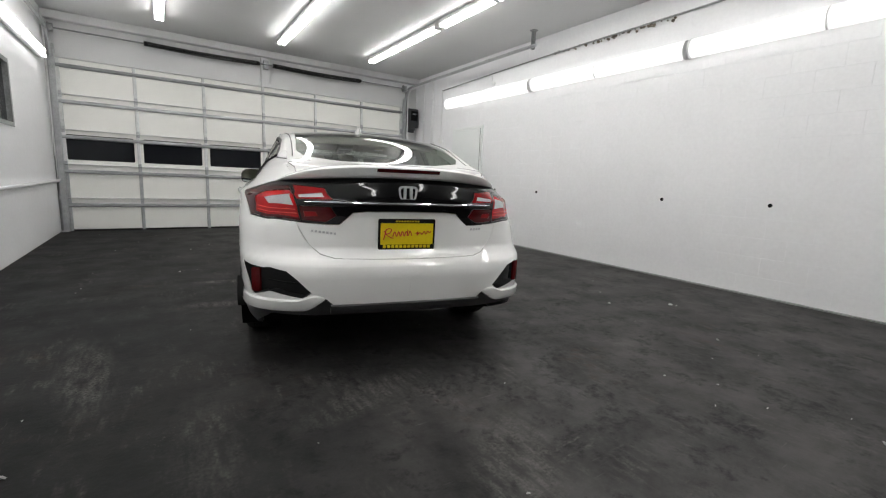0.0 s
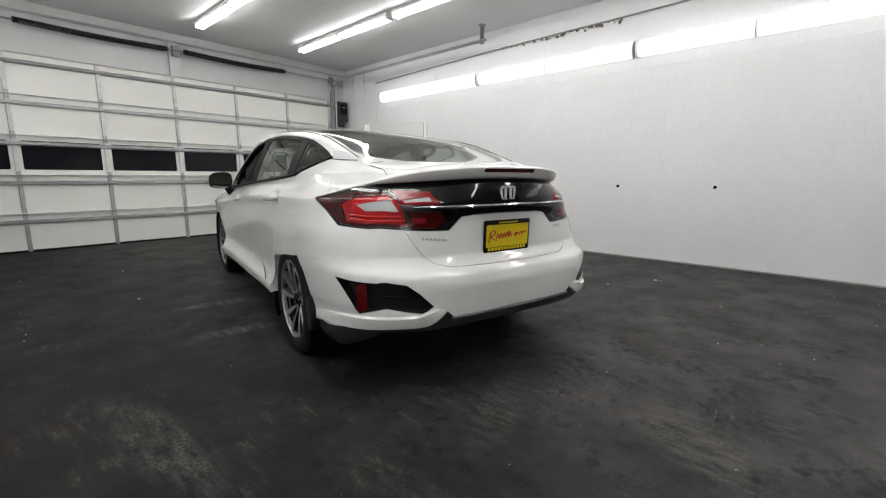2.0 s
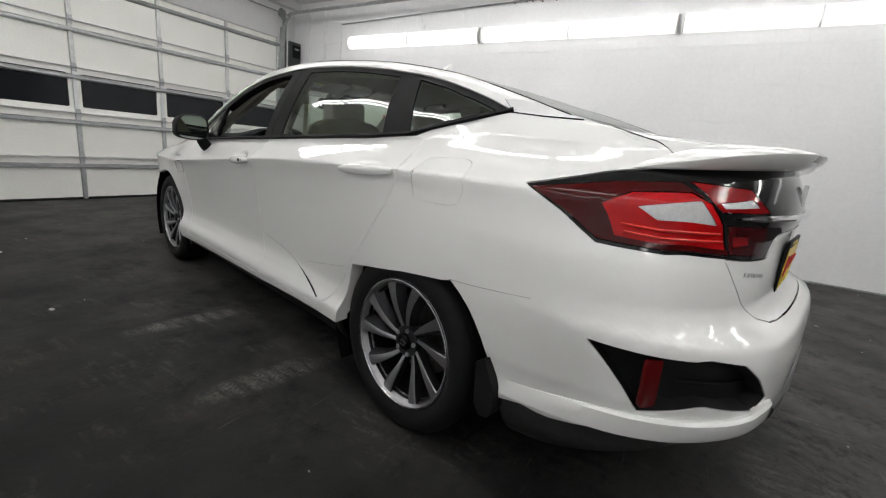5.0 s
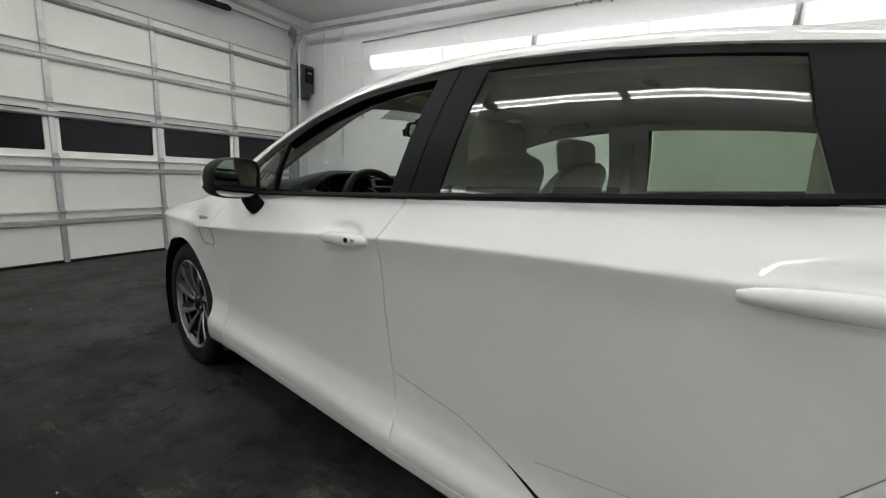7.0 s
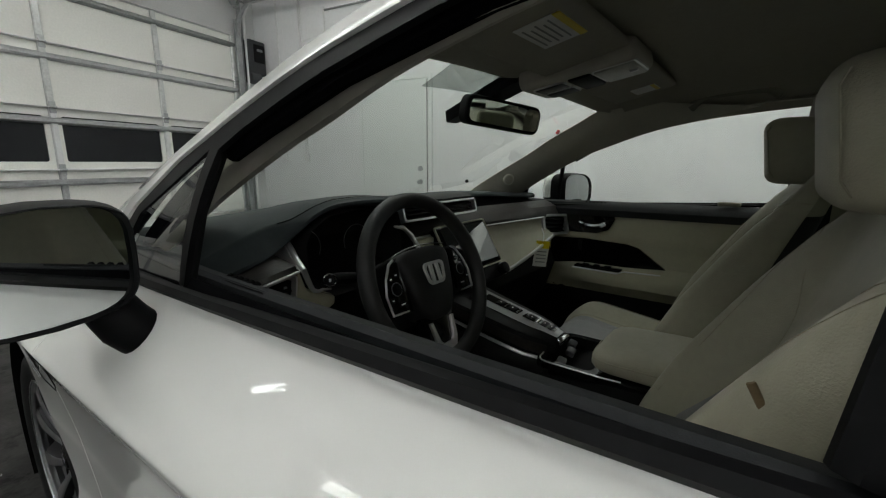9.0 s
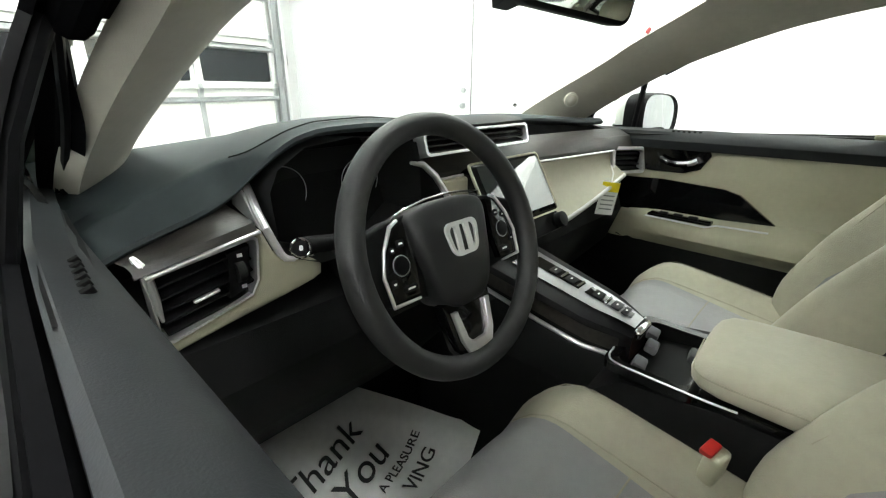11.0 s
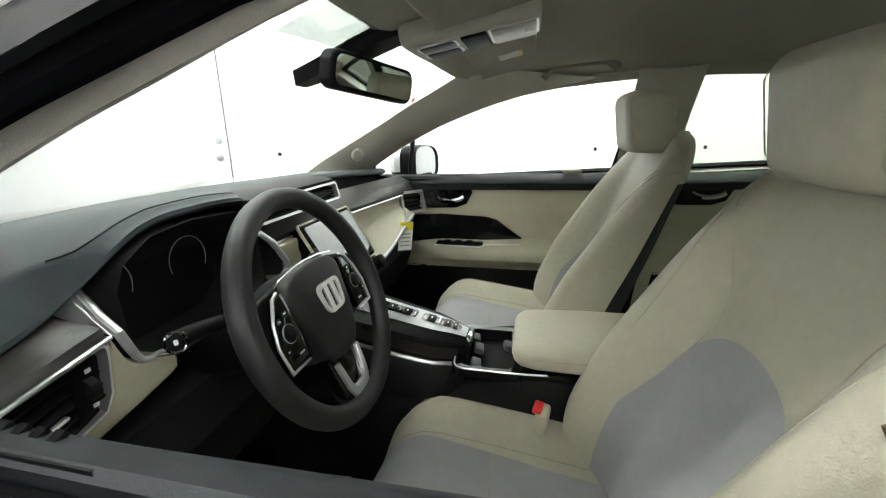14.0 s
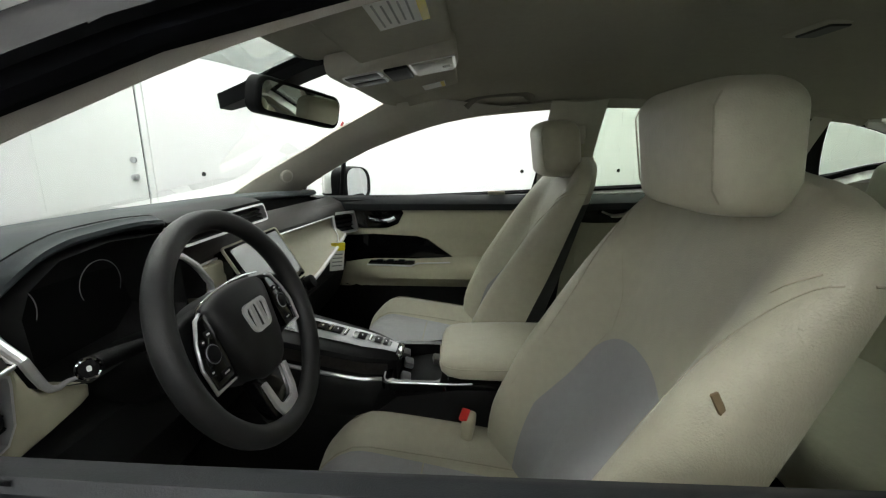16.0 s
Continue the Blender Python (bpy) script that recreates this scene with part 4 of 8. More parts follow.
sill = [S(4.2, 0.24), S(3.33, 0.262), S(2.2, 0.285), S(1.62, 0.305), S(1.40, 0.305), S(1.40, 0.10), S(4.2, 0.10)]
windscreen = [U(*p) for p in ((2.86, 0.0), (2.83, 0.30), (2.77, 0.52), (2.72, 0.60), (2.95, 0.648), (3.25, 0.695), (3.52, 0.715), (3.62, 0.65), (3.74, 0.40), (3.80, 0.0))]
rear_window = [U(*p) for p in ((1.80, 0.0), (1.79, 0.30), (1.74, 0.50), (1.60, 0.545), (1.2, 0.540), (0.85, 0.545), (0.74, 0.50), (0.655, 0.30), (0.64, 0.0))]
hood = [U(3.86, 0.0), U(3.80, 0.45), U(3.70, 0.67), (3.70, 1.6), (3.74, 1.02), (4.35, 1.02), U(4.55, 0.55), U(4.62, 0.0)]
spoiler_deck = [U(0.60, 0.0), U(0.61, 0.30), U(0.655, 0.50), (a_of_y(0.60, 1.06), 2.02), (a_of_x(0.66, 1.06), 1.9), (a_of_x(0.60, 1.06), 1.0), (A0, 1.0), (A0, 3.0)]
quarter_bumper = [S(0.90, 0.645), S(0.75, 0.652), S(0.60, 0.664), S(0.52, 0.69), S(0.47, 0.76), S(0.44, 0.88), (A0, 0.72), (A0, 0.0), S(0.69, 0.17), S(0.80, 0.5)]
front_bumper = [S(4.16, 0.17), S(4.18, 0.45), S(4.25, 0.62), S(4.40, 0.70), (A1, 0.9), (A1, 0.0)]


def eased(pts, first, last):
    """Corner-cut the stretch of an outline between two of its points."""
    mid = pts[first:last + 1]
    cut = [mid[0]]
    for (x0, y0), (x1, y1) in zip(mid, mid[1:]):
        cut += [(x0 * 0.75 + x1 * 0.25, y0 * 0.75 + y1 * 0.25), (x0 * 0.25 + x1 * 0.75, y0 * 0.25 + y1 * 0.75)]
    return pts[:first] + cut + [mid[-1]] + pts[last + 1:]


rear_door = eased(rear_door, 6, 12)
fuel_door = eased(fuel_door + fuel_door[:1], 0, len(fuel_door))[1:-1]

# later outlines win over earlier ones
PANELS = [
    ("rear_quarter", None, PAINT, "pearl white rear quarter panel"), ("front_fender", None, PAINT, ""), ("roof", None, PAINT, "pearl white roof skin"),
    ("rear_bumper", quarter_bumper, PAINT, "pearl white rear bumper with black lower edge"), ("front_bumper", front_bumper, PAINT, ""), ("hood", hood, PAINT, ""),
    ("trunk_lid", trunk_lid, PAINT, "pearl white trunk lid face"), ("trunk_lid", spoiler_deck, PAINT, "pearl white rear deck"),
    ("windscreen", windscreen, CLEAR_GLASS, "clear windscreen"), ("rear_window", rear_window, REAR_GLASS, "sloping tinted rear window"),
    ("front_door", front_door, PAINT, "pearl white front door skin"), ("rear_door", rear_door, PAINT, "pearl white rear door skin"), ("rocker", sill, BLACK_PLASTIC, "black sill cladding"),
    ("lower_bumper", diffuser, LOW_BLACK, "black lower bumper edge"), ("window_trim", dlo, SATIN_BLACK, "satin black pillars and window surround"),
    ("window_trim", front_frame, SATIN_BLACK, "satin black front window surround"), ("open_window", pane_f, None, ""), ("corner_pane", pane_t, CLEAR_GLASS, ""), ("rear_door_pane", pane_r, TINT_GLASS, "tinted rear door glass"), ("quarter_pane", pane_q, TINT_GLASS, "tinted quarter glass"),
    ("chrome_blade", chrome_q, BLADE_CHROME, "polished chrome blade behind the quarter glass"), ("tail_panel", tail_panel, GLOSS_BLACK, "gloss black tail panel"),
    ("tail_lamp", lamp_out, DARK_RED_LENS, "dark red wraparound tail lamp"), ("glow_area", lamp_glow, BRIGHT_RED, "bright red area painted as glow in the tail lamp"), ("inner_lamp", lamp_in, RED_LENS, "red lamp in the tail panel"), ("low_lamp", lamp_low, DARK_RED_LENS, "dark red lower lamp"), ("low_glow_area", lamp_low_glow, RED_LENS, "red area painted as glow in the lower lamp"),
    ("reversing_lens", lamp_clear, CLEAR_LENS, "clear reversing lens"), ("inner_lens", lamp_in_clear, CLEAR_LENS, "clear lens strip"),
    ("bumper_vent", vent, BLACK_PLASTIC, "black air-curtain vent"),
    ("fuel_door", fuel_door, PAINT, "white fuel filler door"), ("front_arch", front_arch, None, ""), ("rear_arch", rear_arch, None, ""),
]


def cut_sheet():
    """A flat sheet of stations and rows, cut along every outline."""
    bm = bmesh.new()
    stations = list(np.linspace(A0, YC, 42)) + sorted(list(np.linspace(YC, YFC, 66))[1:] + list(np.linspace(1.17, 1.47, 19)) + list(np.linspace(2.29, 2.51, 17))) + list(np.linspace(YFC, A1, 26))[1:]
    rows = list(np.linspace(0, CREST - 0.03, 32)) + [CREST - 0.018, CREST - 0.009, CREST - 0.004, CREST, CREST + 0.004, CREST + 0.009, CREST + 0.018] + list(np.linspace(CREST + 0.030, 1, 8)) + list(np.linspace(1, 2, 11))[1:] + list(np.linspace(2, 3, 15))[1:]
    grid = [[bm.verts.new((a, r, 0)) for r in rows] for a in stations]
    for i in range(len(stations) - 1):
        for j in range(len(rows) - 1):
            bm.faces.new((grid[i][j], grid[i + 1][j], grid[i + 1][j + 1], grid[i][j + 1]))
    for _, poly, _, _ in PANELS:
        if not poly:
            continue
        for (x0, y0), (x1, y1) in zip(poly, poly[1:] + poly[:1]):
            if math.hypot(x1 - x0, y1 - y0) < 1e-6:
                continue
            lo, hi = (min(x0, x1) - 1e-4, min(y0, y1) - 1e-4), (max(x0, x1) + 1e-4, max(y0, y1) + 1e-4)
            geom = set()
            for f in bm.faces:
                c = [v.co for v in f.verts]
                if max(v.x for v in c) >= lo[0] and min(v.x for v in c) <= hi[0] and max(v.y for v in c) >= lo[1] and min(v.y for v in c) <= hi[1]:
                    geom.add(f)
                    geom.update(f.edges)
                    geom.update(f.verts)
            bmesh.ops.bisect_plane(bm, geom=list(geom), dist=1e-5, plane_co=(x0, y0, 0), plane_no=(y1 - y0, x0 - x1, 0))
    return bm


def sheet_panel(sheet, faces, gap=0.0022, lip=0.014, inset=0.0, mirror=False):
    """The faces of the sheet as a curved panel, drawn back at its rim and turned in there."""
    bm = bmesh.new()
    facing = bm.verts.layers.float_vector.new("skin_normal")
    made = {}
    for f in faces:
        for v in f.verts:
            if v not in made:
                made[v] = bm.verts.new(v.co)
        try:
            bm.faces.new([made[v] for v in f.verts])
        except ValueError:
            pass
    bm.verts.index_update()
    metric = lambda r: 0.85 if r <= 1 else (0.36 if r <= 2 else 0.62)
    push = {}
    for e in bm.edges:
        if len(e.link_faces) == 1:
            (a, b), c = e.verts, e.link_faces[0].calc_center_median()
            if all(v.co.x < A0 + 1e-5 or v.co.y > 3 - 1e-5 or v.co.x > A1 - 1e-5 for v in (a, b)):
                continue
            k = metric(c.y)
            d = Vector((b.co.x - a.co.x, (b.co.y - a.co.y) * k))
            if d.length < 1e-9:
                continue
            n = Vector((-d.y, d.x)).normalized()
            if n.dot(Vector((c.x - a.co.x, (c.y - a.co.y) * k))) < 0:
                n = -n
            for v in (a, b):
                push.setdefault(v, []).append(n)
    rim = [e for e in bm.edges if len(e.link_faces) == 1 and all(v in push for v in e.verts) and not all(v.co.x < A0 + 1e-5 or v.co.y > 3 - 1e-5 for v in e.verts)]
    for v, ns in push.items():
        n = sum(ns, Vector((0, 0)))
        if n.length > 1e-6:
            n = n.normalized()
            k = metric(v.co.y)
            stay_x, stay_y = v.co.x < A0 + 1e-5, v.co.y > 3 - 1e-5
            v.co.x += 0 if stay_x else n.x * gap
            v.co.y += 0 if stay_y else n.y * gap / k
    home = {v: (v.co.x, v.co.y) for v in bm.verts}
    if lip and rim:
        low = bmesh.ops.extrude_edge_only(bm, edges=rim)
        twins = [g for g in low["geom"] if isinstance(g, bmesh.types.BMVert)]
        for e in rim:
            e.smooth = False
        deep = {}
        for t in twins:
            deep[t] = (t.co.x, t.co.y)
    else:
        deep = {}
    for v in bm.verts:
        a, r = (v.co.x, v.co.y)
        a, r = min(max(a, A0), A1), min(max(r, 0), 3)
        p = body_point(a, r)
        off = inset + (lip if v in deep else 0)
        if off:
            p = p - body_normal(a, r) * off
        if mirror:
            p.x = -p.x
        v.co = p
        if v not in deep:
            nn = fair_normal(a, r)
            v[facing] = Vector((-nn.x, nn.y, nn.z)) if mirror else nn
    bmesh.ops.remove_doubles(bm, verts=bm.verts, dist=2e-5)
    bmesh.ops.recalc_face_normals(bm, faces=bm.faces)
    return bm


def fair(ob):
    """Shade a panel by the body's own smooth curvature; its turned-in lip keeps its faces."""
    me = ob.data
    at = me.attributes["skin_normal"]
    vecs = [Vector(d.vector) for d in at.data]
    out = [(0, 0, 0)] * len(me.loops)
    for f in me.polygons:
        vs = [vecs[v] for v in f.vertices]
        if min(v.length for v in vs) < 0.5:
            continue
        for k, v in zip(f.loop_indices, vs):
            if abs(v.dot(f.normal)) > 0.6:
                out[k] = tuple(v if v.dot(f.normal) > 0 else -v)
    me.attributes.remove(at)
    me.normals_split_custom_set(out)
    return ob


def fair_normal(a, r):
    """The skin's normal, taken over a hand's width along the car so that reflections run clean."""
    ea, er = ((0.36, 0.25) if a < 1.9 and r > 2.1 else (0.16, 0.10) if a < 1.9 else (0.07, 0.03)) if r > 2 else (0.05, 0.006)
    if r <= 1 and YC < a < 2.6 and in_cup(a, height_of(a, r)) < 6:
        ea, er = 0.012, 0.006
    u = body_point(min(a + ea, A1), r) - body_point(max(a - ea, A0), r)
    lo, hi = (r - er, r + er)
    if r > 1 and lo < 1:
        lo = 1.0
    if r <= 1 and hi > 1:
        hi = 1.0
    v = body_point(a, min(hi, 3)) - body_point(a, max(lo, 0))
    n = v.cross(u)
    return n.normalized() if n.length > 1e-10 else body_normal(a, r)


SHEET = cut_sheet()
OWNER = {}
for f in SHEET.faces:
    c = f.calc_center_median()
    if f.calc_area() < 3e-7:
        continue
    who = 0 if c.x < 1.75 and c.y < 2.25 else (1 if c.y < 1.5 or c.x > 3.2 else 2)
    if 1.5 <= c.y < 2.25 or c.y >= 2.25:
        who = 2 if c.x < 3.4 else 1
        if c.x < 1.25 and c.y < 2.3:
            who = 0
    elif c.x >= 2.4:
        who = 1
    for i, (_, poly, _, _) in enumerate(PANELS):
        if poly and inside((c.x, c.y), poly):
            who = i
    OWNER.setdefault(who, []).append(f)

DEPTH = {"bumper_vent": 0.05, "window_trim": 0.004, "rear_door_pane": 0.006, "quarter_pane": 0.006, "corner_pane": 0.006, "windscreen": 0.004, "rear_window": 0.004, "tail_panel": 0.003, "reversing_lens": 0.006, "tail_lamp": 0.002, "low_lamp": 0.002, "glow_area": 0.005, "low_glow_area": 0.003, "inner_lamp": 0.003, "inner_lens": 0.005, "lower_bumper": 0.012, "rocker": 0.02, "chrome_blade": -0.001}
LIP = {"trunk_lid": 0.005, "bumper_vent": -0.047, "glow_area": 0.0, "low_glow_area": 0.0, "inner_lamp": 0.0, "inner_lens": 0.0, "reversing_lens": 0.0, "tail_lamp": 0.0, "low_lamp": 0.0, "windscreen": 0.0, "rear_window": 0.0, "rear_door_pane": 0.0, "quarter_pane": 0.0, "corner_pane": 0.0, "window_trim": 0.008, "rear_bumper": 0.008, "rear_quarter": 0.055, "front_fender": 0.03, "front_door": 0.03, "rear_door": 0.03}
PARTS = {}
FAR_STRIP = [S(*p) for p in ((2.995, 0.987), (2.995, 1.172), (3.040, 1.170), (3.030, 0.987))]
for side in (False, True):
    for i, (name, poly, material, label) in enumerate(PANELS):
        if material is None or i not in OWNER:
            continue
        faces = OWNER[i]
        if side and name == "window_trim":
            faces = [f for f in faces if not inside(tuple(f.calc_center_median()[:2]), FAR_STRIP)]
        bm = sheet_panel(SHEET, faces, lip=LIP.get(name, 0.014), inset=DEPTH.get(name, 0.0), mirror=side, gap=0.0 if name in ("rear_bumper", "rear_quarter") else 0.0003 if name in ("tail_lamp", "glow_area", "reversing_lens", "inner_lamp", "inner_lens", "low_lamp", "low_glow_area") else 0.0011 if name == "fuel_door" else 0.0019 if name in ("front_door", "rear_door") else 0.0028 if name == "trunk_lid" else 0.0008 if name in ("windscreen", "rear_window", "roof") else 0.0022)
        PARTS[name, side] = fair(part(name, bm, material, car, label))
    if side:
        # the closed front window on the far side
        i = [p[0] for p in PANELS].index("open_window")
        strip = [f for k, (name, _, _, _) in enumerate(PANELS) if name == "window_trim" for f in OWNER.get(k, ()) if inside(tuple(f.calc_center_median()[:2]), FAR_STRIP)]
        fair(part("front_door_pane", sheet_panel(SHEET, OWNER[i] + strip, lip=0.0, inset=0.008, mirror=True), CLEAR_GLASS, PARTS["front_door", True], "clear closed front door glass"))

# ---- underbody, wheels and fittings ----
part("underbody", merge(rbox((1.45, 3.8, 0.08), 0.02, at=(0, 2.75, 0.20)), rbox((1.2, 0.5, 0.10), 0.03, at=(0, 0.60, 0.36))), DARK_VOID, car, "black underbody")


def wheel_house(y, x):
    rings = []
    for xx, k in ((x, 1.0), (x * 0.62, 1.0), (x * 0.6, 0.2)):
        rings.append([(xx, y + 0.40 * k * math.cos(radians(a)), HUB_Z + 0.40 * k * math.sin(radians(a))) for a in range(-30, 211, 12)])
    return skin(rings, False)


for y in (REAR_AXLE, FRONT_AXLE):
    for s in (-1, 1):
        part("wheel_house", wheel_house(y, s * 0.875), DARK_VOID, car, "black wheel house liner")


def wheel(side):
    """A wheel at the origin, its face towards -x (side -1): five pairs of twisted blades over dark pockets."""
    w = part("wheel", skin([[(x * -side, r * math.cos(k * math.tau / 64), r * math.sin(k * math.tau / 64)) for k in range(64)] for x, r in ((0.098, 0.224), (0.104, 0.229), (0.106, 0.236), (0.100, 0.241), (0.092, 0.236), (0.070, 0.214), (-0.10, 0.214), (-0.11, 0.235))]), ALLOY, car, "eighteen-inch alloy wheel with turbine spokes")
    tread = [(0.092, 0.236), (0.104, 0.244), (0.114, 0.262), (0.117, 0.285), (0.112, 0.305), (0.100, 0.322), (0.084, 0.331), (0.0, 0.3335), (-0.080, 0.332), (-0.098, 0.320), (-0.114, 0.28), (-0.105, 0.24), (-0.09, 0.228)]
    tyre = part("tyre", skin([[(x * -side, r * math.cos(k * math.tau / 64), r * math.sin(k * math.tau / 64)) for k in range(64)] for x, r in tread]), RUBBER, w, "low-profile black tyre")
    for x, r in ((0.060, 0.3325), (0.022, 0.3340), (-0.022, 0.3340), (-0.060, 0.3325)):
        part("groove", sweep([(x * -side, r * math.cos(a), r * math.sin(a)) for a in np.linspace(0, math.tau, 64, endpoint=False)], 0.0030, 4, loop=True, flat=0.4), DARK_VOID, tyre)
    part("disc", cyl(0.150, 0.02, 40, pose(side * 0.02, 0, 0, 0, 90, 0)), BRAKE, w, "brake disc")
    part("caliper", rbox((0.05, 0.07, 0.15), 0.015, 2, at=pose(side * 0.02, 0.125, 0.03, -12, 0, 0)), DARK_ALLOY, w, "grey brake caliper")
    part("barrel", skin([[(x * -side, r * math.cos(k * math.tau / 48), r * math.sin(k * math.tau / 48)) for k in range(48)] for x, r in ((0.085, 0.217), (0.02, 0.208), (-0.05, 0.206), (-0.055, 0.02))]), POCKET, w, "dark wheel barrel")
    for k in range(10):
        pair = k % 2
        turn = (k // 2) * math.tau / 5 + (0.30 if pair else -0.30)
        top, flank = [], []
        for t in np.linspace(0, 1, 9):
            r = 0.046 + 0.180 * t
            ang = turn + (0.16 if pair else -0.02) * (1 - t) ** 1.4 * (-1 if pair else 1) + 0.20 * t * (1 - 0.3 * t) - 0.06
            half = 0.0105 + 0.0225 * t ** 1.3
            x = 0.066 + 0.036 * math.sin(math.pi * 0.5 * t) - 0.004 * t

            def at(u, d):
                return ((x + d) * -side, r * math.cos(ang) - u * half * math.sin(ang), r * math.sin(ang) + u * half * math.cos(ang))
            top.append([at(u, d) for u, d in ((-1.0, -0.004), (-0.92, 0.0), (-0.30, 0.0012), (0.30, -0.003))])
            flank.append([at(u, d) for u, d in ((0.30, -0.003), (0.60, -0.012), (1.15, -0.034), (0.9, -0.046), (-0.75, -0.046), (-1.0, -0.004))])
        sp = part("spoke", skin(top, False), ALLOY, w, "machined blade face")
        part("flank", skin(flank, False), DARK_ALLOY, sp, "dark scooped side of the blade")
    part("rim_lip", sweep([(-side * 0.105, 0.2365 * math.cos(a), 0.2365 * math.sin(a)) for a in np.linspace(0, math.tau, 72, endpoint=False)], 0.0042, 8, loop=True), RIM_BRIGHT, w, "bright machined rim edge")
    part("hub", cyl(0.060, 0.05, 30, pose(-side * 0.052, 0, 0, 0, 90, 0), bevel=0.010), DARK_ALLOY, w, "dark hub with lug recesses")
    part("hub_cap", cyl(0.031, 0.014, 24, pose(-side * 0.080, 0, 0, 0, 90, 0), bevel=0.004), GLOSS_BLACK, w, "black hub cap with a plain chrome emblem")
    part("emblem", frame_plate(rounded(0.026, 0.022, 0.004, 2), rounded(0.018, 0.012, 0.003, 2), 0.002, basis((-side * 0.0885, 0, 0), (0, 1, 0), (0, 0, 1))), CHROME, w)
    for k in range(5):
        a = k * math.tau / 5 + 0.3
        part("lug_nut", cyl(0.009, 0.02, 6, pose(-side * 0.072, 0.047 * math.cos(a), 0.047 * math.sin(a), 0, 90, 0)), STEEL, w)
    return w


POCKET = pmat("dark_wheel_pocket", (0.010, 0.010, 0.011), rough=0.6, spec=0.2)
RIM_BRIGHT = pmat("bright_rim_edge", (0.55, 0.55, 0.57), rough=0.25, metal=0.9, vary=0.05)
for s in (-1, 1):
    w = wheel(-s)
    w.matrix_basis = pose(s * HUB_X, REAR_AXLE, HUB_Z, 14, 0, 0)
    copy_thing(w, pose(s * HUB_X, FRONT_AXLE, HUB_Z, 31, 0, 0))

# mud flaps behind the wheels
for s in (-1, 1):
    part("mud_flap", skin([[(s * (0.89 - 0.14 * k), y, z) for y, z in ((0.715, 0.45), (0.70, 0.42), (0.675, 0.37), (0.668, 0.31), (0.685, 0.272), (0.715, 0.265), (0.738, 0.30), (0.745, 0.43))] for k in (0, 1)], True, True), BLACK_PLASTIC, car, "black plastic mud flap")
    part("front_flap", skin([[(s * (0.872 - 0.12 * k), y, z) for y, z in ((3.475, 0.46), (3.40, 0.34), (3.37, 0.24), (3.42, 0.21), (3.49, 0.26), (3.53, 0.38))] for k in (0, 1)], True, True), BLACK_PLASTIC, car, "black plastic splash guard")


GUIDE_RED = lens("guide_red", (0.80, 0.06, 0.05), rough=0.15)


def tail_at(x, z, out=0.0):
    a, r = on_tail(x, z)
    p = body_point(a, r) + body_normal(a, r) * out
    return Vector((math.copysign(p.x, x) if x else 0.0, p.y, p.z))


# chrome strip along the tail panel
pts = [tail_at(x, 0.925 + 0.004 * math.cos(x * 3), 0.006) for x in np.linspace(-0.52, 0.52, 41)]
part("chrome_strip", sweep(pts, [0.004 + 0.007 * min(1, (0.52 - abs(p.x)) / 0.06) for p in pts], 8, flat=0.8), CHROME, car, "chrome strip across the tail")
# spoiler lip over the tail panel: its rear face leans in
rings = []
for x in np.linspace(-0.66, 0.66, 47):
    e = abs(x) / 0.66
    b = tail_at(x, 1.062 - 0.034 * e ** 2, 0)
    lip = 0.060 * (1 - e ** 6)
    k = 1 - e ** 5
    rings.append([(x, b.y + 0.03, b.z - 0.004), (x, b.y - lip * 0.35, b.z + 0.002 * k), (x, b.y - lip * 0.55, b.z + 0.010 * k), (x, b.y - lip * 0.97, b.z + 0.046 * k), (x, b.y - lip, b.z + 0.053 * k), (x, b.y - lip * 0.88, b.z + 0.059 * k), (x, b.y - lip * 0.1, b.z + 0.068 * k), (x, b.y + 0.09, b.z + 0.073 * k), (x, b.y + 0.22, b.z + 0.072 * k)])
part("spoiler", skin(rings, False), PAINT, car, "white lip spoiler on the deck")
rings = []
for x in np.linspace(-0.17, 0.17, 13):
    b = tail_at(x, 1.062, 0)
    rings.append([(x, b.y - 0.050, b.z + 0.029), (x, b.y - 0.0615, b.z + 0.047), (x, b.y - 0.03, b.z + 0.047), (x, b.y - 0.03, b.z + 0.029)])
part("brake_light", skin(rings, True, True), DARK_RED_LENS, car, "dark red high brake light")
# white blade under each bumper vent and the dark lip between them
def skirt(stations, section, s):
    rings = []
    for k, a in enumerate(stations):
        ring = []
        for z, out in section(k / (len(stations) - 1)):
            r = row_of(a, z)
            p = body_point(a, r) + body_normal(a, r) * out
            ring.append((s * abs(p.x), p.y, p.z))
        rings.append(ring)
    return skin(rings, True, True)


blade_top = smooth_table((0.0, 0.05, 0.10, 0.16, 0.45, 0.75, 1.0), (0.456, 0.470, 0.462, 0.446, 0.436, 0.424, 0.395))
blade_low = smooth_table((0.0, 0.05, 0.12, 0.30, 0.50, 1.0), (0.440, 0.412, 0.388, 0.381, 0.370, 0.348))


def blade_section(t):
    k = min(1.0, t / 0.06) * min(1.0, (1 - t) / 0.35)
    top, low = blade_top(t), blade_low(t)
    return ((top, -0.006), (top + 0.001, 0.008 * k), (top - 0.005, 0.017 * k), (top * 0.4 + low * 0.6, 0.019 * k), (low + 0.004, 0.013 * k), (low, -0.008))


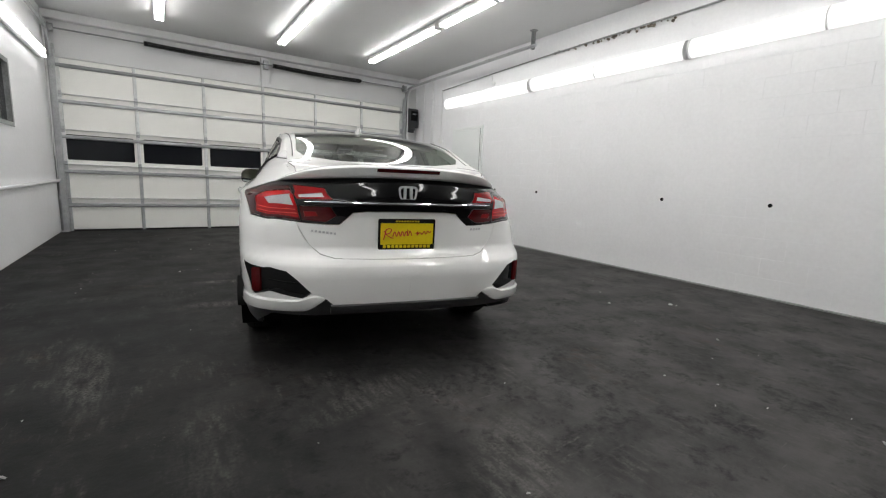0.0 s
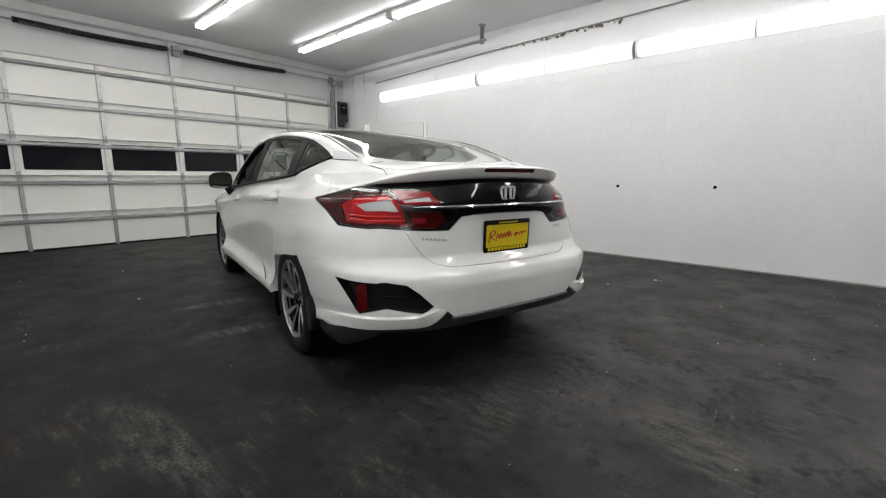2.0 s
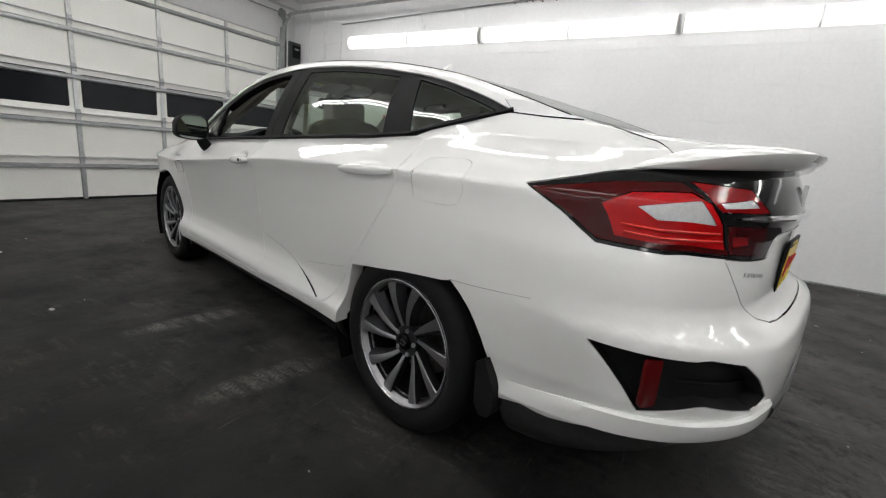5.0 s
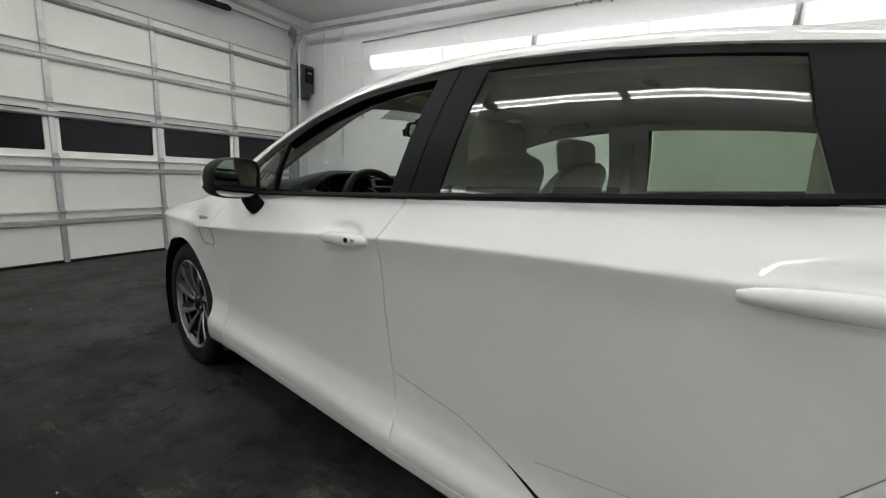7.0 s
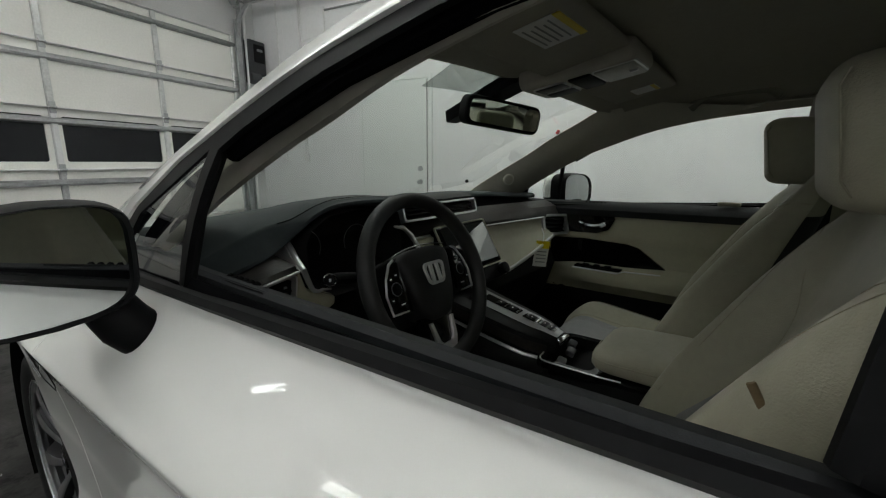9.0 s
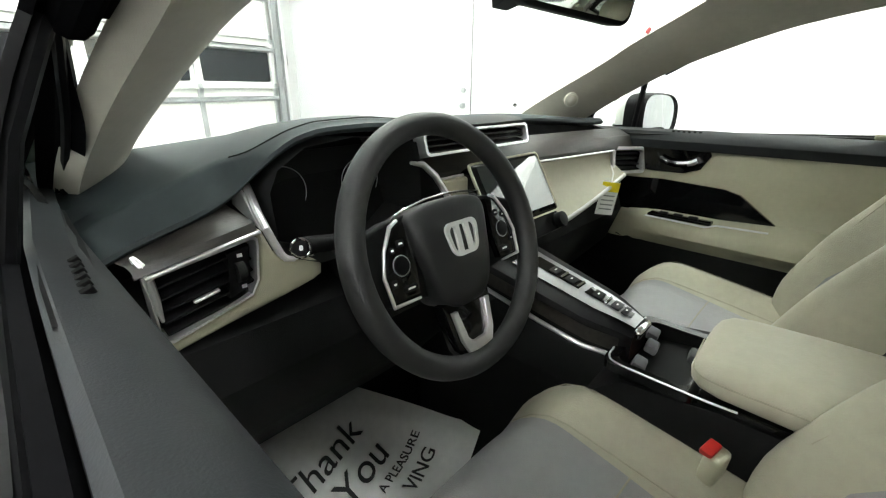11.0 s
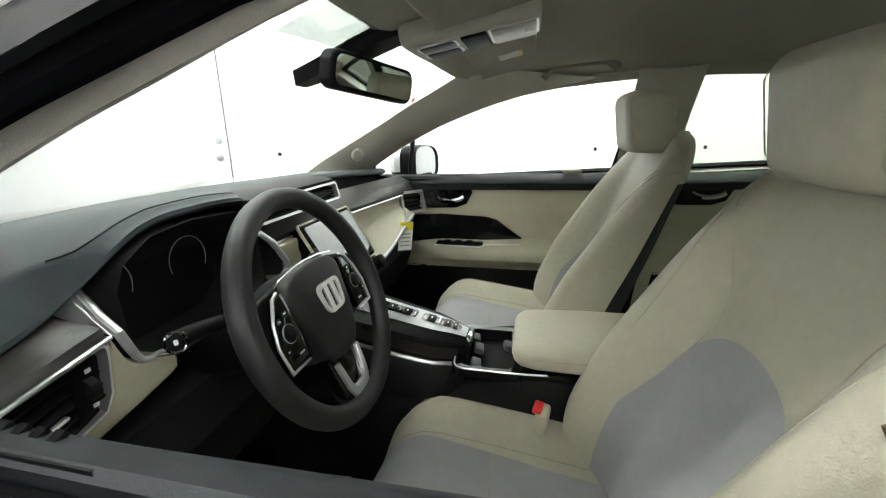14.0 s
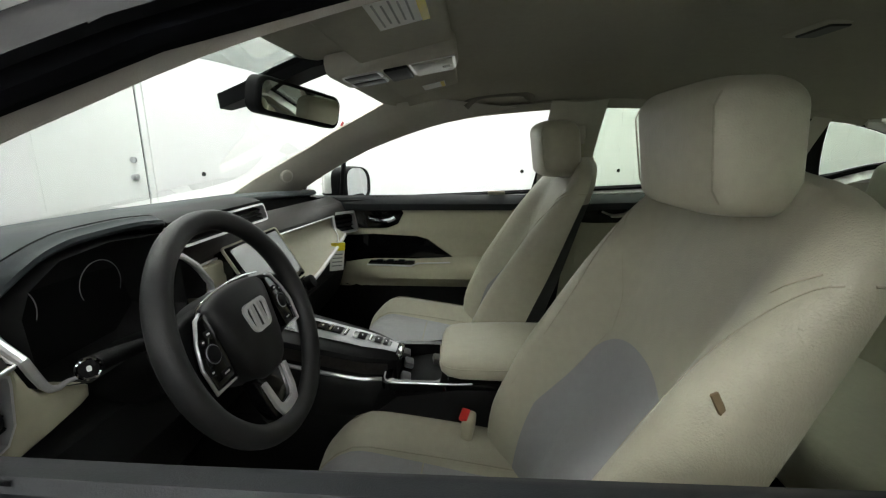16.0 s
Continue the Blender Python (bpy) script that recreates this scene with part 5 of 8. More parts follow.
for s in (-1, 1):
    part("bumper_blade", skirt(list(np.linspace(a_of_x(0.436, 0.42), a_of_y(0.66, 0.40), 40)), blade_section, s), PAINT, PARTS["rear_bumper", s > 0], "white blade under the vent")
    part("bumper_lip", skirt(list(np.linspace(A0, a_of_x(0.405, 0.40), 12)), lambda t: ((0.419, -0.006), (0.421, 0.006), (0.416, 0.012), (0.395, 0.012), (0.372, 0.004), (0.362, -0.012)), s), LOW_BLACK, PARTS["rear_bumper", s > 0], "dark satin lower lip")

# upright red reflectors in the vents, facing back
for s in (-1, 1):
    rb = basis((s * 0.764, 0.302, 0.517), (1, s * 0.55, 0), (0, 0, 1))
    part("reflector", plate(rounded(0.050, 0.128, 0.010, 3), 0.012, rb, 0.002), MARK_RED, PARTS["rear_bumper", s > 0], "red bumper reflector")

# emblem: a plain chrome badge
em = tail_at(0, 0.985, 0.004)
eb = basis((0, em.y, 0.985), (1, 0, 0), (0, 0, 1))
part("emblem", merge(frame_plate([(x * (1 + 0.12 * y / 0.035), y) for x, y in rounded(0.098, 0.078, 0.022, 4)], [(x * (1 + 0.12 * y / 0.035), y) for x, y in rounded(0.078, 0.058, 0.016, 4)], 0.008, eb), plate([(-0.026, -0.029), (-0.010, -0.029), (-0.008, 0.029), (-0.024, 0.029)], 0.007, eb), plate([(0.010, -0.029), (0.026, -0.029), (0.024, 0.029), (0.008, 0.029)], 0.007, eb)), BADGE_CHROME, car, "plain chrome badge")

# dealer plate with plain bars
pl = tail_at(0, 0.77, 0.012)
pb = basis((0, pl.y, 0.768), (1, 0, 0), (0, -0.05, 1))
lp = part("dealer_plate", plate(rounded(0.315, 0.165, 0.008, 2), 0.008, pb, 0.001), SATIN_BLACK, car, "yellow dealer plate with red script in a black frame")
part("sheet", plate(rounded(0.292, 0.115, 0.004, 2, 0, 0.002), 0.003, pb @ pose(0, 0, 0.002)), PLATE_YELLOW, lp)
strokes = [[(-0.128, 0.012), (-0.108, 0.030), (-0.088, 0.026), (-0.098, 0.006), (-0.118, 0.002), (-0.092, -0.016), (-0.076, -0.020)], [(-0.116, 0.026), (-0.122, 0.0), (-0.130, -0.030)],
           [(-0.080 + 0.0105 * k, (0.013 if k % 2 else -0.012) + 0.0006 * k) for k in range(11)], [(0.002, 0.026), (0.000, -0.006)], [(0.046, 0.004), (0.060, 0.014), (0.054, -0.004), (0.070, 0.010), (0.082, 0.0), (0.094, 0.016), (0.104, 0.002), (0.114, 0.018), (0.124, 0.008), (0.132, 0.016)]]
for st in strokes:
    part("script_bar", sweep([pb @ Vector((q.x, q.y, 0.0034)) for q in curve_through([(x, y, 0) for x, y in st], 5)], 0.0030, 6, flat=0.9), PLATE_RED, lp)
for k in range(12):
    part("name_bar", plate(rounded(0.017, 0.016, 0.002, 1, -0.123 + 0.0224 * k, -0.066), 0.002, pb @ pose(0, 0, 0.002)), PLATE_YELLOW, lp)
for k in range(9):
    part("name_bar", plate(rounded(0.010, 0.008, 0.001, 1, -0.06 + 0.015 * k, 0.070), 0.002, pb @ pose(0, 0, 0.002)), PLATE_YELLOW, lp)
BADGE_SILVER = pmat("badge_silver", (0.52, 0.52, 0.53), rough=0.4, metal=0.15)
# badges as plain chrome bars
for x, n, wdt in ((-0.425, 7, 0.013), (0.425, 4, 0.014)):
    for k in range(n):
        xx = x - n * 0.009 + k * 0.0185
        b = tail_at(xx, 0.775 - 0.11 * (xx + 0.43) if n > 4 else 0.792, 0.0015)
        part("badge_bar", rbox((wdt * 0.85, 0.002, 0.011 if n > 4 else 0.014), 0.0006, 1, at=pose(b.x, b.y, b.z, 0, 0, math.copysign(-16, xx))), BADGE_SILVER, car)


def side_at(y, z, out=0.0, s=-1):
    a, r = on_side(y, z)
    p = body_point(a, r) + body_normal(a, r) * out
    return Vector((p.x if s < 0 else -p.x, p.y, p.z))


# door handles: a bar over a shallow cup
def handle(y0, y1, z0, z1, s, owner, keyed):
    pts, rad = [], []
    for t in np.linspace(0, 1, 17):
        y, z = y0 + (y1 - y0) * t, z0 + (z1 - z0) * t
        lift = (0.007 if keyed else 0.005) * math.sin(math.pi * t) ** 0.6
        full = half_width(y, z) + sum(deep * math.exp(-(((y - hy) / ly) ** 2 + ((z - hz) / lz) ** 2) ** 2) for hy, hz, ly, lz, deep in CUPS)
        pts.append(Vector((s * (full + lift - 0.004), y, z)))
        rad.append(0.0025 + 0.0148 * math.sin(math.pi * (0.03 + 0.94 * t)) ** 0.45)
    h = part("door_handle", sweep(pts, rad, 12, flat=1.15), PAINT, owner, "body-coloured pull handle")
    ym, zm = y0 + (y1 - y0) * 0.5, z0 + (z1 - z0) * 0.5
    if keyed:
        for t, rr, mm in ((0.66, 0.0070, SATIN_BLACK), (0.83, 0.0050, STEEL)):
            p = pts[round(16 * t)] + Vector((s * 0.0125, 0, 0.001))
            part("lock" if mm is SATIN_BLACK else "button", cyl(rr, 0.012, 16, pose(p.x, p.y, p.z, 0, 90, 0)), mm, h)


for s in (-1, 1):
    handle(2.503, 2.284, 0.882, 0.895, s, PARTS["front_door", s > 0], s < 0)
    handle(1.47, 1.175, 0.930, 0.948, s, PARTS["rear_door", s > 0], False)

lin_y = list(np.linspace(3.2, 0.72, 40))
# belt strip under the side windows and roof rail moulding
for s in (-1, 1):
    pts = [side_at(y, z, 0.004, s) for y, z in ((3.33, 0.968), (3.1, 0.975), (2.9, 0.984), (2.5, 1.004), (2.2, 1.019), (1.8, 1.041), (1.45, 1.060), (1.24, 1.076), (1.0, 1.136), (0.88, 1.172))]
    part("belt_strip", sweep(pts, 0.011, 6, flat=0.8), SATIN_BLACK, car, "black strip under the side windows")
    pts = []
    for y in lin_y:
        q = body_point(a_of_y(y, 1.06), 2.05) + body_normal(a_of_y(y, 1.06), 2.05) * 0.0005
        pts.append((q.x if s < 0 else -q.x, q.y, q.z))
    part("roof_moulding", sweep(pts, 0.0028, 6), FRAME_BLACK, car, "thin dark roof joint")

# fender badge, side lamp and charging flap
b = side_at(3.53, 0.835, 0.003)
part("fender_badge", rbox((0.004, 0.10, 0.020), 0.001, 1, at=b), SATIN_CHROME, car, "small bar badge on the front fender")


# door mirrors
def door_mirror(s):
    def ring(y, k, push=0.0, n=28):
        out = []
        for i in range(n):
            a = i * math.tau / n
            c, d = math.cos(a), math.sin(a)
            x = 0.945 + k * 0.098 * math.copysign(abs(c) ** 0.55, c) + push
            z = 1.034 + k * (0.074 - 0.014 * max(0.0, c)) * math.copysign(abs(d) ** 0.50, d) - 0.014 * k * c * c * (1 if c > 0 else 0)
            out.append((s * x, y - 0.030 * math.copysign(abs(c) ** 0.55, c) * k + (0.02 * c if y > 3.15 else 0) + (0.055 if s > 0 else -0.015), z))
        return out
    shell = part("door_mirror", skin([ring(3.088, 1.005), ring(3.10, 1.0), ring(3.125, 0.96), ring(3.155, 0.84), ring(3.178, 0.62), ring(3.19, 0.30), ring(3.193, 0.05)], True, True), PAINT, car, "door mirror with a white cap and gloss black rim")
    part("rim", skin(([ring(3.142, 0.93), ring(3.118, 0.99)] if s < 0 else [ring(3.095, 1.0)]) + [ring(3.086, 1.022), ring(3.060, 1.028), ring(3.036, 1.010), ring(3.026, 0.975), ring(3.025, 0.955), ring(3.032, 0.945), ring(3.040, 0.93)], True), SATIN_BLACK, shell, "black rim")
    part("mirror_glass", skin([ring(3.034, 0.93), ring(3.037, 0.93)], True, True), MIRROR, shell, "mirror glass", smooth=False)
    part("lower_shell", skin([[(p[0], p[1], min(p[2], 1.002 - 0.05 * max(0.0, p[1] - 3.10))) for p in ring(y, k * 1.018)] for y, k in ((3.05, 1.0), (3.10, 1.0), (3.125, 0.965), (3.155, 0.85), (3.18, 0.62))], True, True), SATIN_BLACK, shell)
    part("arm", sweep([(s * x, y, z) for x, y, z in ((0.835, 3.060, 0.905), (0.852, 3.061, 0.917), (0.868, 3.064, 0.935), (0.880, 3.070, 0.958), (0.888, 3.078, 0.985))], [0.036, 0.038, 0.038, 0.036, 0.032], 16, flat=0.9), SATIN_BLACK, shell, "black mirror arm")
    return shell


for s in (-1, 1):
    door_mirror(s)

# the dark slot in the lower rear door
for s in (-1, 1):
    pts = [side_at(y, z, -0.001, s) for y, z in ((1.86, 0.452), (1.79, 0.424), (1.72, 0.396), (1.63, 0.362))]
    part("air_slot", sweep(pts, [0.001, 0.004, 0.006, 0.004], 6), SATIN_BLACK, PARTS["rear_door", s > 0], "narrow dark air slot")
    # grey threads on the skin paint the shade of the door's pressed lines
    pts = [side_at(y, z, -0.0002, s) for y, z in ((2.22, 0.530), (2.089, 0.511), (1.985, 0.495), (1.899, 0.466), (1.85, 0.447))]
    part("crease_shade", sweep(curve_through(pts, 4), 0.0011, 5), SEAM_GREY, PARTS["rear_door", s > 0], "grey thread shading a pressed line in the lower door")
    pts = [side_at(y, z, -0.0003, s) for y, z in ((1.78, 0.484), (1.606, 0.514), (1.46, 0.540))]
    part("crease_shade", sweep(pts, 0.0007, 5), SEAM_GREY, PARTS["rear_door", s > 0], "fine grey thread shading a pressed line in the lower door")
    pts = [side_at(y, z, 0.001, s) for y, z in ((0.90, 1.166), (0.872, 1.165), (0.78, 1.157), (0.665, 1.153))]
    part("blade_edge", sweep(pts, 0.0026, 6), SATIN_BLACK, car, "dark edge under the chrome blade")
    pts = [body_point(a, r) + body_normal(a, r) * 0.0004 for a, r in ((0.66, 2.22), (0.56, 2.02), (0.47, 1.80), (0.408, 1.50), (0.331, 0.965))]
    part("lid_seam", sweep([(q.x if s < 0 else -q.x, q.y, q.z) for q in curve_through(pts, 4)], 0.0018, 5), DARK_VOID, car, "dark seam beside the trunk lid")

# short open joint between quarter panel and bumper
for s in (-1, 1):
    part("panel_joint", sweep([side_at(y, z, 0.0002, s) for y, z in ((0.885, 0.646), (0.80, 0.650), (0.70, 0.657), (0.61, 0.664))], 0.0009, 5), SEAM_GREY, PARTS["rear_bumper", s > 0], "thin dark joint")
# roof fin
part("roof_fin", skin([[(x * w, 1.86 + yo + y * l, z) for x, y in ((1, 0.0), (0.6, 0.6), (0.0, 1.0), (-0.6, 0.6), (-1, 0.0), (0, -0.4))] for w, l, yo, z in ((0.035, 0.11, 0.0, 1.435), (0.022, 0.08, -0.03, 1.465), (0.008, 0.035, -0.055, 1.492), (0.003, 0.012, -0.06, 1.497))], True, True), PAINT, car, "white shark-fin aerial")


def seam_loop(points, s, owner, name, label):
    part(name, sweep([side_at(y, z, 0.0003, s) for y, z in points], 0.0012, 5, loop=True), DARK_VOID, owner, label)


for s in (-1, 1):
    if s < 0:
        seam_loop([(3.535, 0.79), (3.50, 0.800), (3.40, 0.806), (3.388, 0.79), (3.390, 0.745), (3.41, 0.728), (3.50, 0.722), (3.53, 0.735)], s, PARTS["front_fender", False], "charge_flap", "seam of the charging flap")
    # light guides inside the lamps and a bar across the bumper vent
    for z, e0, e1 in ((0.874, 0.44, 0.56), (0.893, 0.45, 0.57)):
        pts = [side_at(e0 - 0.02 * k, z - 0.002 * k, -0.003, s) for k in range(3)] + [(lambda p: Vector((s * abs(p.x), p.y, p.z)))(tail_at(x, z - 0.008, -0.003)) for x in (0.70, 0.65, 0.60, e1)]
        part("light_guide", sweep(pts, 0.0035, 6), GUIDE_RED, PARTS["glow_area", s > 0], "raised red light guide")
    pts = [(lambda p: Vector((s * abs(p.x), p.y, p.z)))(tail_at(x, 0.520 - 0.02 * (0.74 - x), -0.044)) for x in (0.735, 0.68, 0.62, 0.56, 0.53)]
    part("vent_bar", sweep(pts, 0.004, 6), SATIN_BLACK, PARTS["bumper_vent", s > 0], "black bar across the vent")

# ---- inside the car ----
def patch(f, us, vs, thick=0.0):
    """A sheet through f(u, v); thick: turned into a slab by pushing a second layer along the normal."""
    bm = bmesh.new()
    g = [[bm.verts.new(f(u, v)) for v in vs] for u in us]
    for i in range(len(us) - 1):
        for j in range(len(vs) - 1):
            bm.faces.new((g[i][j], g[i + 1][j], g[i + 1][j + 1], g[i][j + 1]))
    bmesh.ops.remove_doubles(bm, verts=bm.verts, dist=1e-6)
    if thick:
        bmesh.ops.recalc_face_normals(bm, faces=bm.faces)
        bmesh.ops.solidify(bm, geom=bm.faces[:], thickness=thick)
    bmesh.ops.recalc_face_normals(bm, faces=bm.faces)
    return bm


def lin(a, b, n):
    return list(np.linspace(a, b, n))


def lined(y, r, inset, s):
    p = body_point(y, r) - body_normal(y, r) * inset
    return (p.x * -s if s > 0 else p.x, p.y, p.z)


# headliner and pillar linings
for s in (-1, 1):
    part("headliner", patch(lambda u, v: lined(u, v, 0.035 + 0.012 * math.sin(math.pi * min(1, (v - 1.86) / 0.5)), s), lin(1.25, 2.80, 24), lin(1.86, 3.0, 14)), HEADLINER, car, "beige cloth headliner")
    # header over the windscreen and pillar lining, a broad swelling band between the glass and the door frame
    edge_y = lambda x: 2.940 - 0.28 * x * x
    edge_z = lambda x: 1.366 - 0.15 * x * x
    rows = []
    for x in lin(0.0, 0.56, 15):
        top = lined(2.76, 3.0 - min(1.0, x / rail_x(2.76)), 0.040, s)
        rows.append([(s * x, 2.76, top[2]), (s * x, 2.83, 0.55 * top[2] + 0.45 * edge_z(x) - 0.006), (s * x, edge_y(x) - 0.035, edge_z(x) - 0.004), (s * x, edge_y(x), edge_z(x)), (s * x, edge_y(x) + 0.004, edge_z(x) + 0.012), (s * x, edge_y(x) - 0.004, edge_z(x) + 0.030)])
    part("header_trim", skin(rows, False), HEADLINER, car, "beige header lining over the windscreen")
    outer = curve_through([(0.650, 2.42, 1.330), (0.652, 2.59, 1.297), (0.654, 2.75, 1.258), (0.656, 2.88, 1.214), (0.662, 2.99, 1.170), (0.684, 3.13, 1.098), (0.702, 3.26, 1.020), (0.708, 3.36, 0.962)], 4)
    inner = curve_through([(0.478, 2.80, 1.360), (0.488, 2.865, 1.332), (0.500, 2.930, 1.300), (0.515, 3.06, 1.236), (0.545, 3.15, 1.190), (0.572, 3.30, 1.116), (0.594, 3.43, 1.048), (0.610, 3.55, 0.972)], 4)
    rows = []
    for o, g in zip(outer, inner):
        back_o = Vector((o.x + 0.022, o.y + 0.004, o.z + 0.020))
        glass = Vector((g.x + 0.035, g.y + 0.012, g.z + (0.050 if s < 0 else 0.006)))
        mid = [o.lerp(g, k) + Vector((-0.010, -0.008, -0.004)) * math.sin(math.pi * k) for k in lin(0, 1, 9)]
        rows.append([Vector((s * q.x, q.y, q.z)) for q in [back_o] + mid + [glass]])
    part("pillar_lining", skin(rows, False), PILLAR_TRIM, car, "broad beige windscreen pillar lining")
    if s > 0:
        tw = part("tweeter", cyl(0.024, 0.012, 24, basis((0.592, 3.262, 1.086), (0.80, -0.60, 0.0), (-0.15, -0.20, 0.97)), bevel=0.003), PILLAR_TRIM, car, "round beige tweeter at the pillar foot")
        part("grille", cyl(0.018, 0.014, 24, basis((0.592, 3.262, 1.086), (0.80, -0.60, 0.0), (-0.15, -0.20, 0.97)), bevel=0.001), HEADLINER, tw)
    # B-pillar lining
    part("centre_pillar", patch(lambda u, v: lined(2.325 - 0.20 * u - 0.03 * (v - 1), v, 0.045 + 0.025 * math.sin(math.pi * u), s), lin(0, 1, 9), lin(1.16, 1.95, 10)), PILLAR_TRIM, car, "beige centre pillar lining")
    part("lower_pillar", patch(lambda u, v: lined(2.325 - 0.20 * u, v, 0.050 + 0.025 * math.sin(math.pi * u), s), lin(0, 1, 9), lin(0.30, 1.16, 12)), BLACK_PLASTIC, car, "black lower centre pillar")
    # rear side lining behind the doors, round the quarter glass
    part("rear_lining", patch(lambda u, v: lined(u, v, 0.045, s), lin(1.36, 1.42, 3), lin(0.98, 1.90, 8)), PILLAR_TRIM, car)
    part("rear_pillar", patch(lambda u, v: lined(u, v, 0.035, s), lin(0.55, 0.93, 8), lin(1.0, 2.1, 10)), PILLAR_TRIM, car, "beige rear pillar lining")
    part("quarter_lining", patch(lambda u, v: lined(0.90 + 0.40 * u, v * (1.0) + (1 - u) * 0.10, 0.045, s), lin(0, 1, 8), lin(0.90, 1.06, 4)), PILLAR_TRIM, car)
    # inner window frame of the front door, with a black reveal behind the outer trim
    d, near = PARTS["front_door", s > 0], s < 0
    top = ((3.03, 1.172), (2.95, 1.206), (2.8, 1.262), (2.6, 1.312), (2.4, 1.337), (2.262, 1.342))
    part("reveal", skin([[lined(*S(y, z + 0.006), 0.006, s), lined(*S(y, z + 0.012), 0.024, s), lined(*S(y, z + 0.030), 0.055, s)] for y, z in top], False), FRAME_BLACK if near else PILLAR_TRIM, d)
    pts = [lined(*S(y, z + (0.014 if near else 0.036)), 0.030, s) for y, z in top]
    part("window_frame", sweep(pts, 0.017 if near else 0.008, 10), FRAME_BLACK, d, "black inner window frame with rubber seal")
    pts = [lined(*S(y, z), 0.016, s) for y, z in ((3.018, 0.99), (3.022, 1.09), (3.026, 1.180))] if near else [(s * x, y, z) for x, y, z in ((0.800, 3.122, 0.975), (0.790, 3.108, 1.08), (0.772, 3.090, 1.19))]
    part("window_post", sweep(pts, 0.0095, 8), SATIN_BLACK, d, "slim black post before the corner pane")
    pts = [lined(*S(y, z), 0.030, s) for y, z in ((2.262, 1.350), (2.29, 1.18), (2.32, 1.02))]
    part("rear_frame", sweep(pts, 0.016, 8), SATIN_BLACK, d)
    if near:
        pts = [lined(*S(y, z), 0.022, s) for y, z in ((3.42, 0.97), (3.34, 1.04), (3.26, 1.13), (3.11, 1.212), (2.95, 1.264), (2.8, 1.313), (2.6, 1.358), (2.4, 1.378), (2.2, 1.384))]
        part("door_seal", sweep(pts, 0.012, 8), FRAME_BLACK, car, "black rubber door seal")
        # deep front corner of the door frame
        rim = ((-0.724, 3.03, 1.176), (-0.728, 3.10, 1.148), (-0.735, 3.178, 1.110), (-0.742, 3.33, 1.020), (-0.745, 3.36, 0.985))
        mid = ((-0.716, 3.045, 1.172), (-0.708, 3.12, 1.122), (-0.702, 3.185, 1.066), (-0.700, 3.325, 0.992), (-0.702, 3.35, 0.975))
        a, b = curve_through(rim, 4), curve_through(mid, 4)
        part("frame_corner", skin([[p, p.lerp(q, 0.35) + Vector((0.004, 0.006, 0)), p.lerp(q, 0.45) + Vector((-0.003, 0, 0)), q, q + Vector((0.006, 0.02, 0.006))] for p, q in zip(a, b)], False), FRAME_BLACK, d, "black inner corner of the door frame")
        part("frame_rubber", sweep([p.lerp(q, 0.62) + Vector((-0.001, -0.002, 0)) for p, q in zip(a, b)], 0.005, 6), SATIN_BLACK, d, "rubber seal lip")


# doors from inside
def door_profile(t, s, front, rubber=False):
    """Lining of a door: a curve from the window slot down to the sill, at t from front to back."""
    y0, y1 = ((3.33, 2.30) if front else (2.20, 1.33))
    y = y0 + (y1 - y0) * t
    zt = (0.998 + 0.008 * t) if front else (1.005 + 0.03 * t)
    out = abs(body_point(y, 1.0).x)
    wide = min(0.797 - (0.036 * max(0.0, 0.45 - t) / 0.45 if front else 0.0), out - 0.036)
    pts = ((wide + 0.002, zt - 0.030), (wide, zt - 0.006), (wide - 0.007, zt - 0.001), (wide - 0.030, zt - 0.008), (0.742, zt - 0.024), (0.735, zt - 0.034), (0.738, zt - 0.060))
    seal = ((wide + 0.001, zt - 0.028), (wide + 0.005, zt - 0.010), (wide + 0.014, zt - 0.006), (wide + 0.020, zt - 0.016), (out - 0.030, zt - 0.018), (out - 0.020, zt - 0.004), (out - 0.010, zt - 0.020))
    return [(s * x, y, z) for x, z in (seal if rubber else pts)]


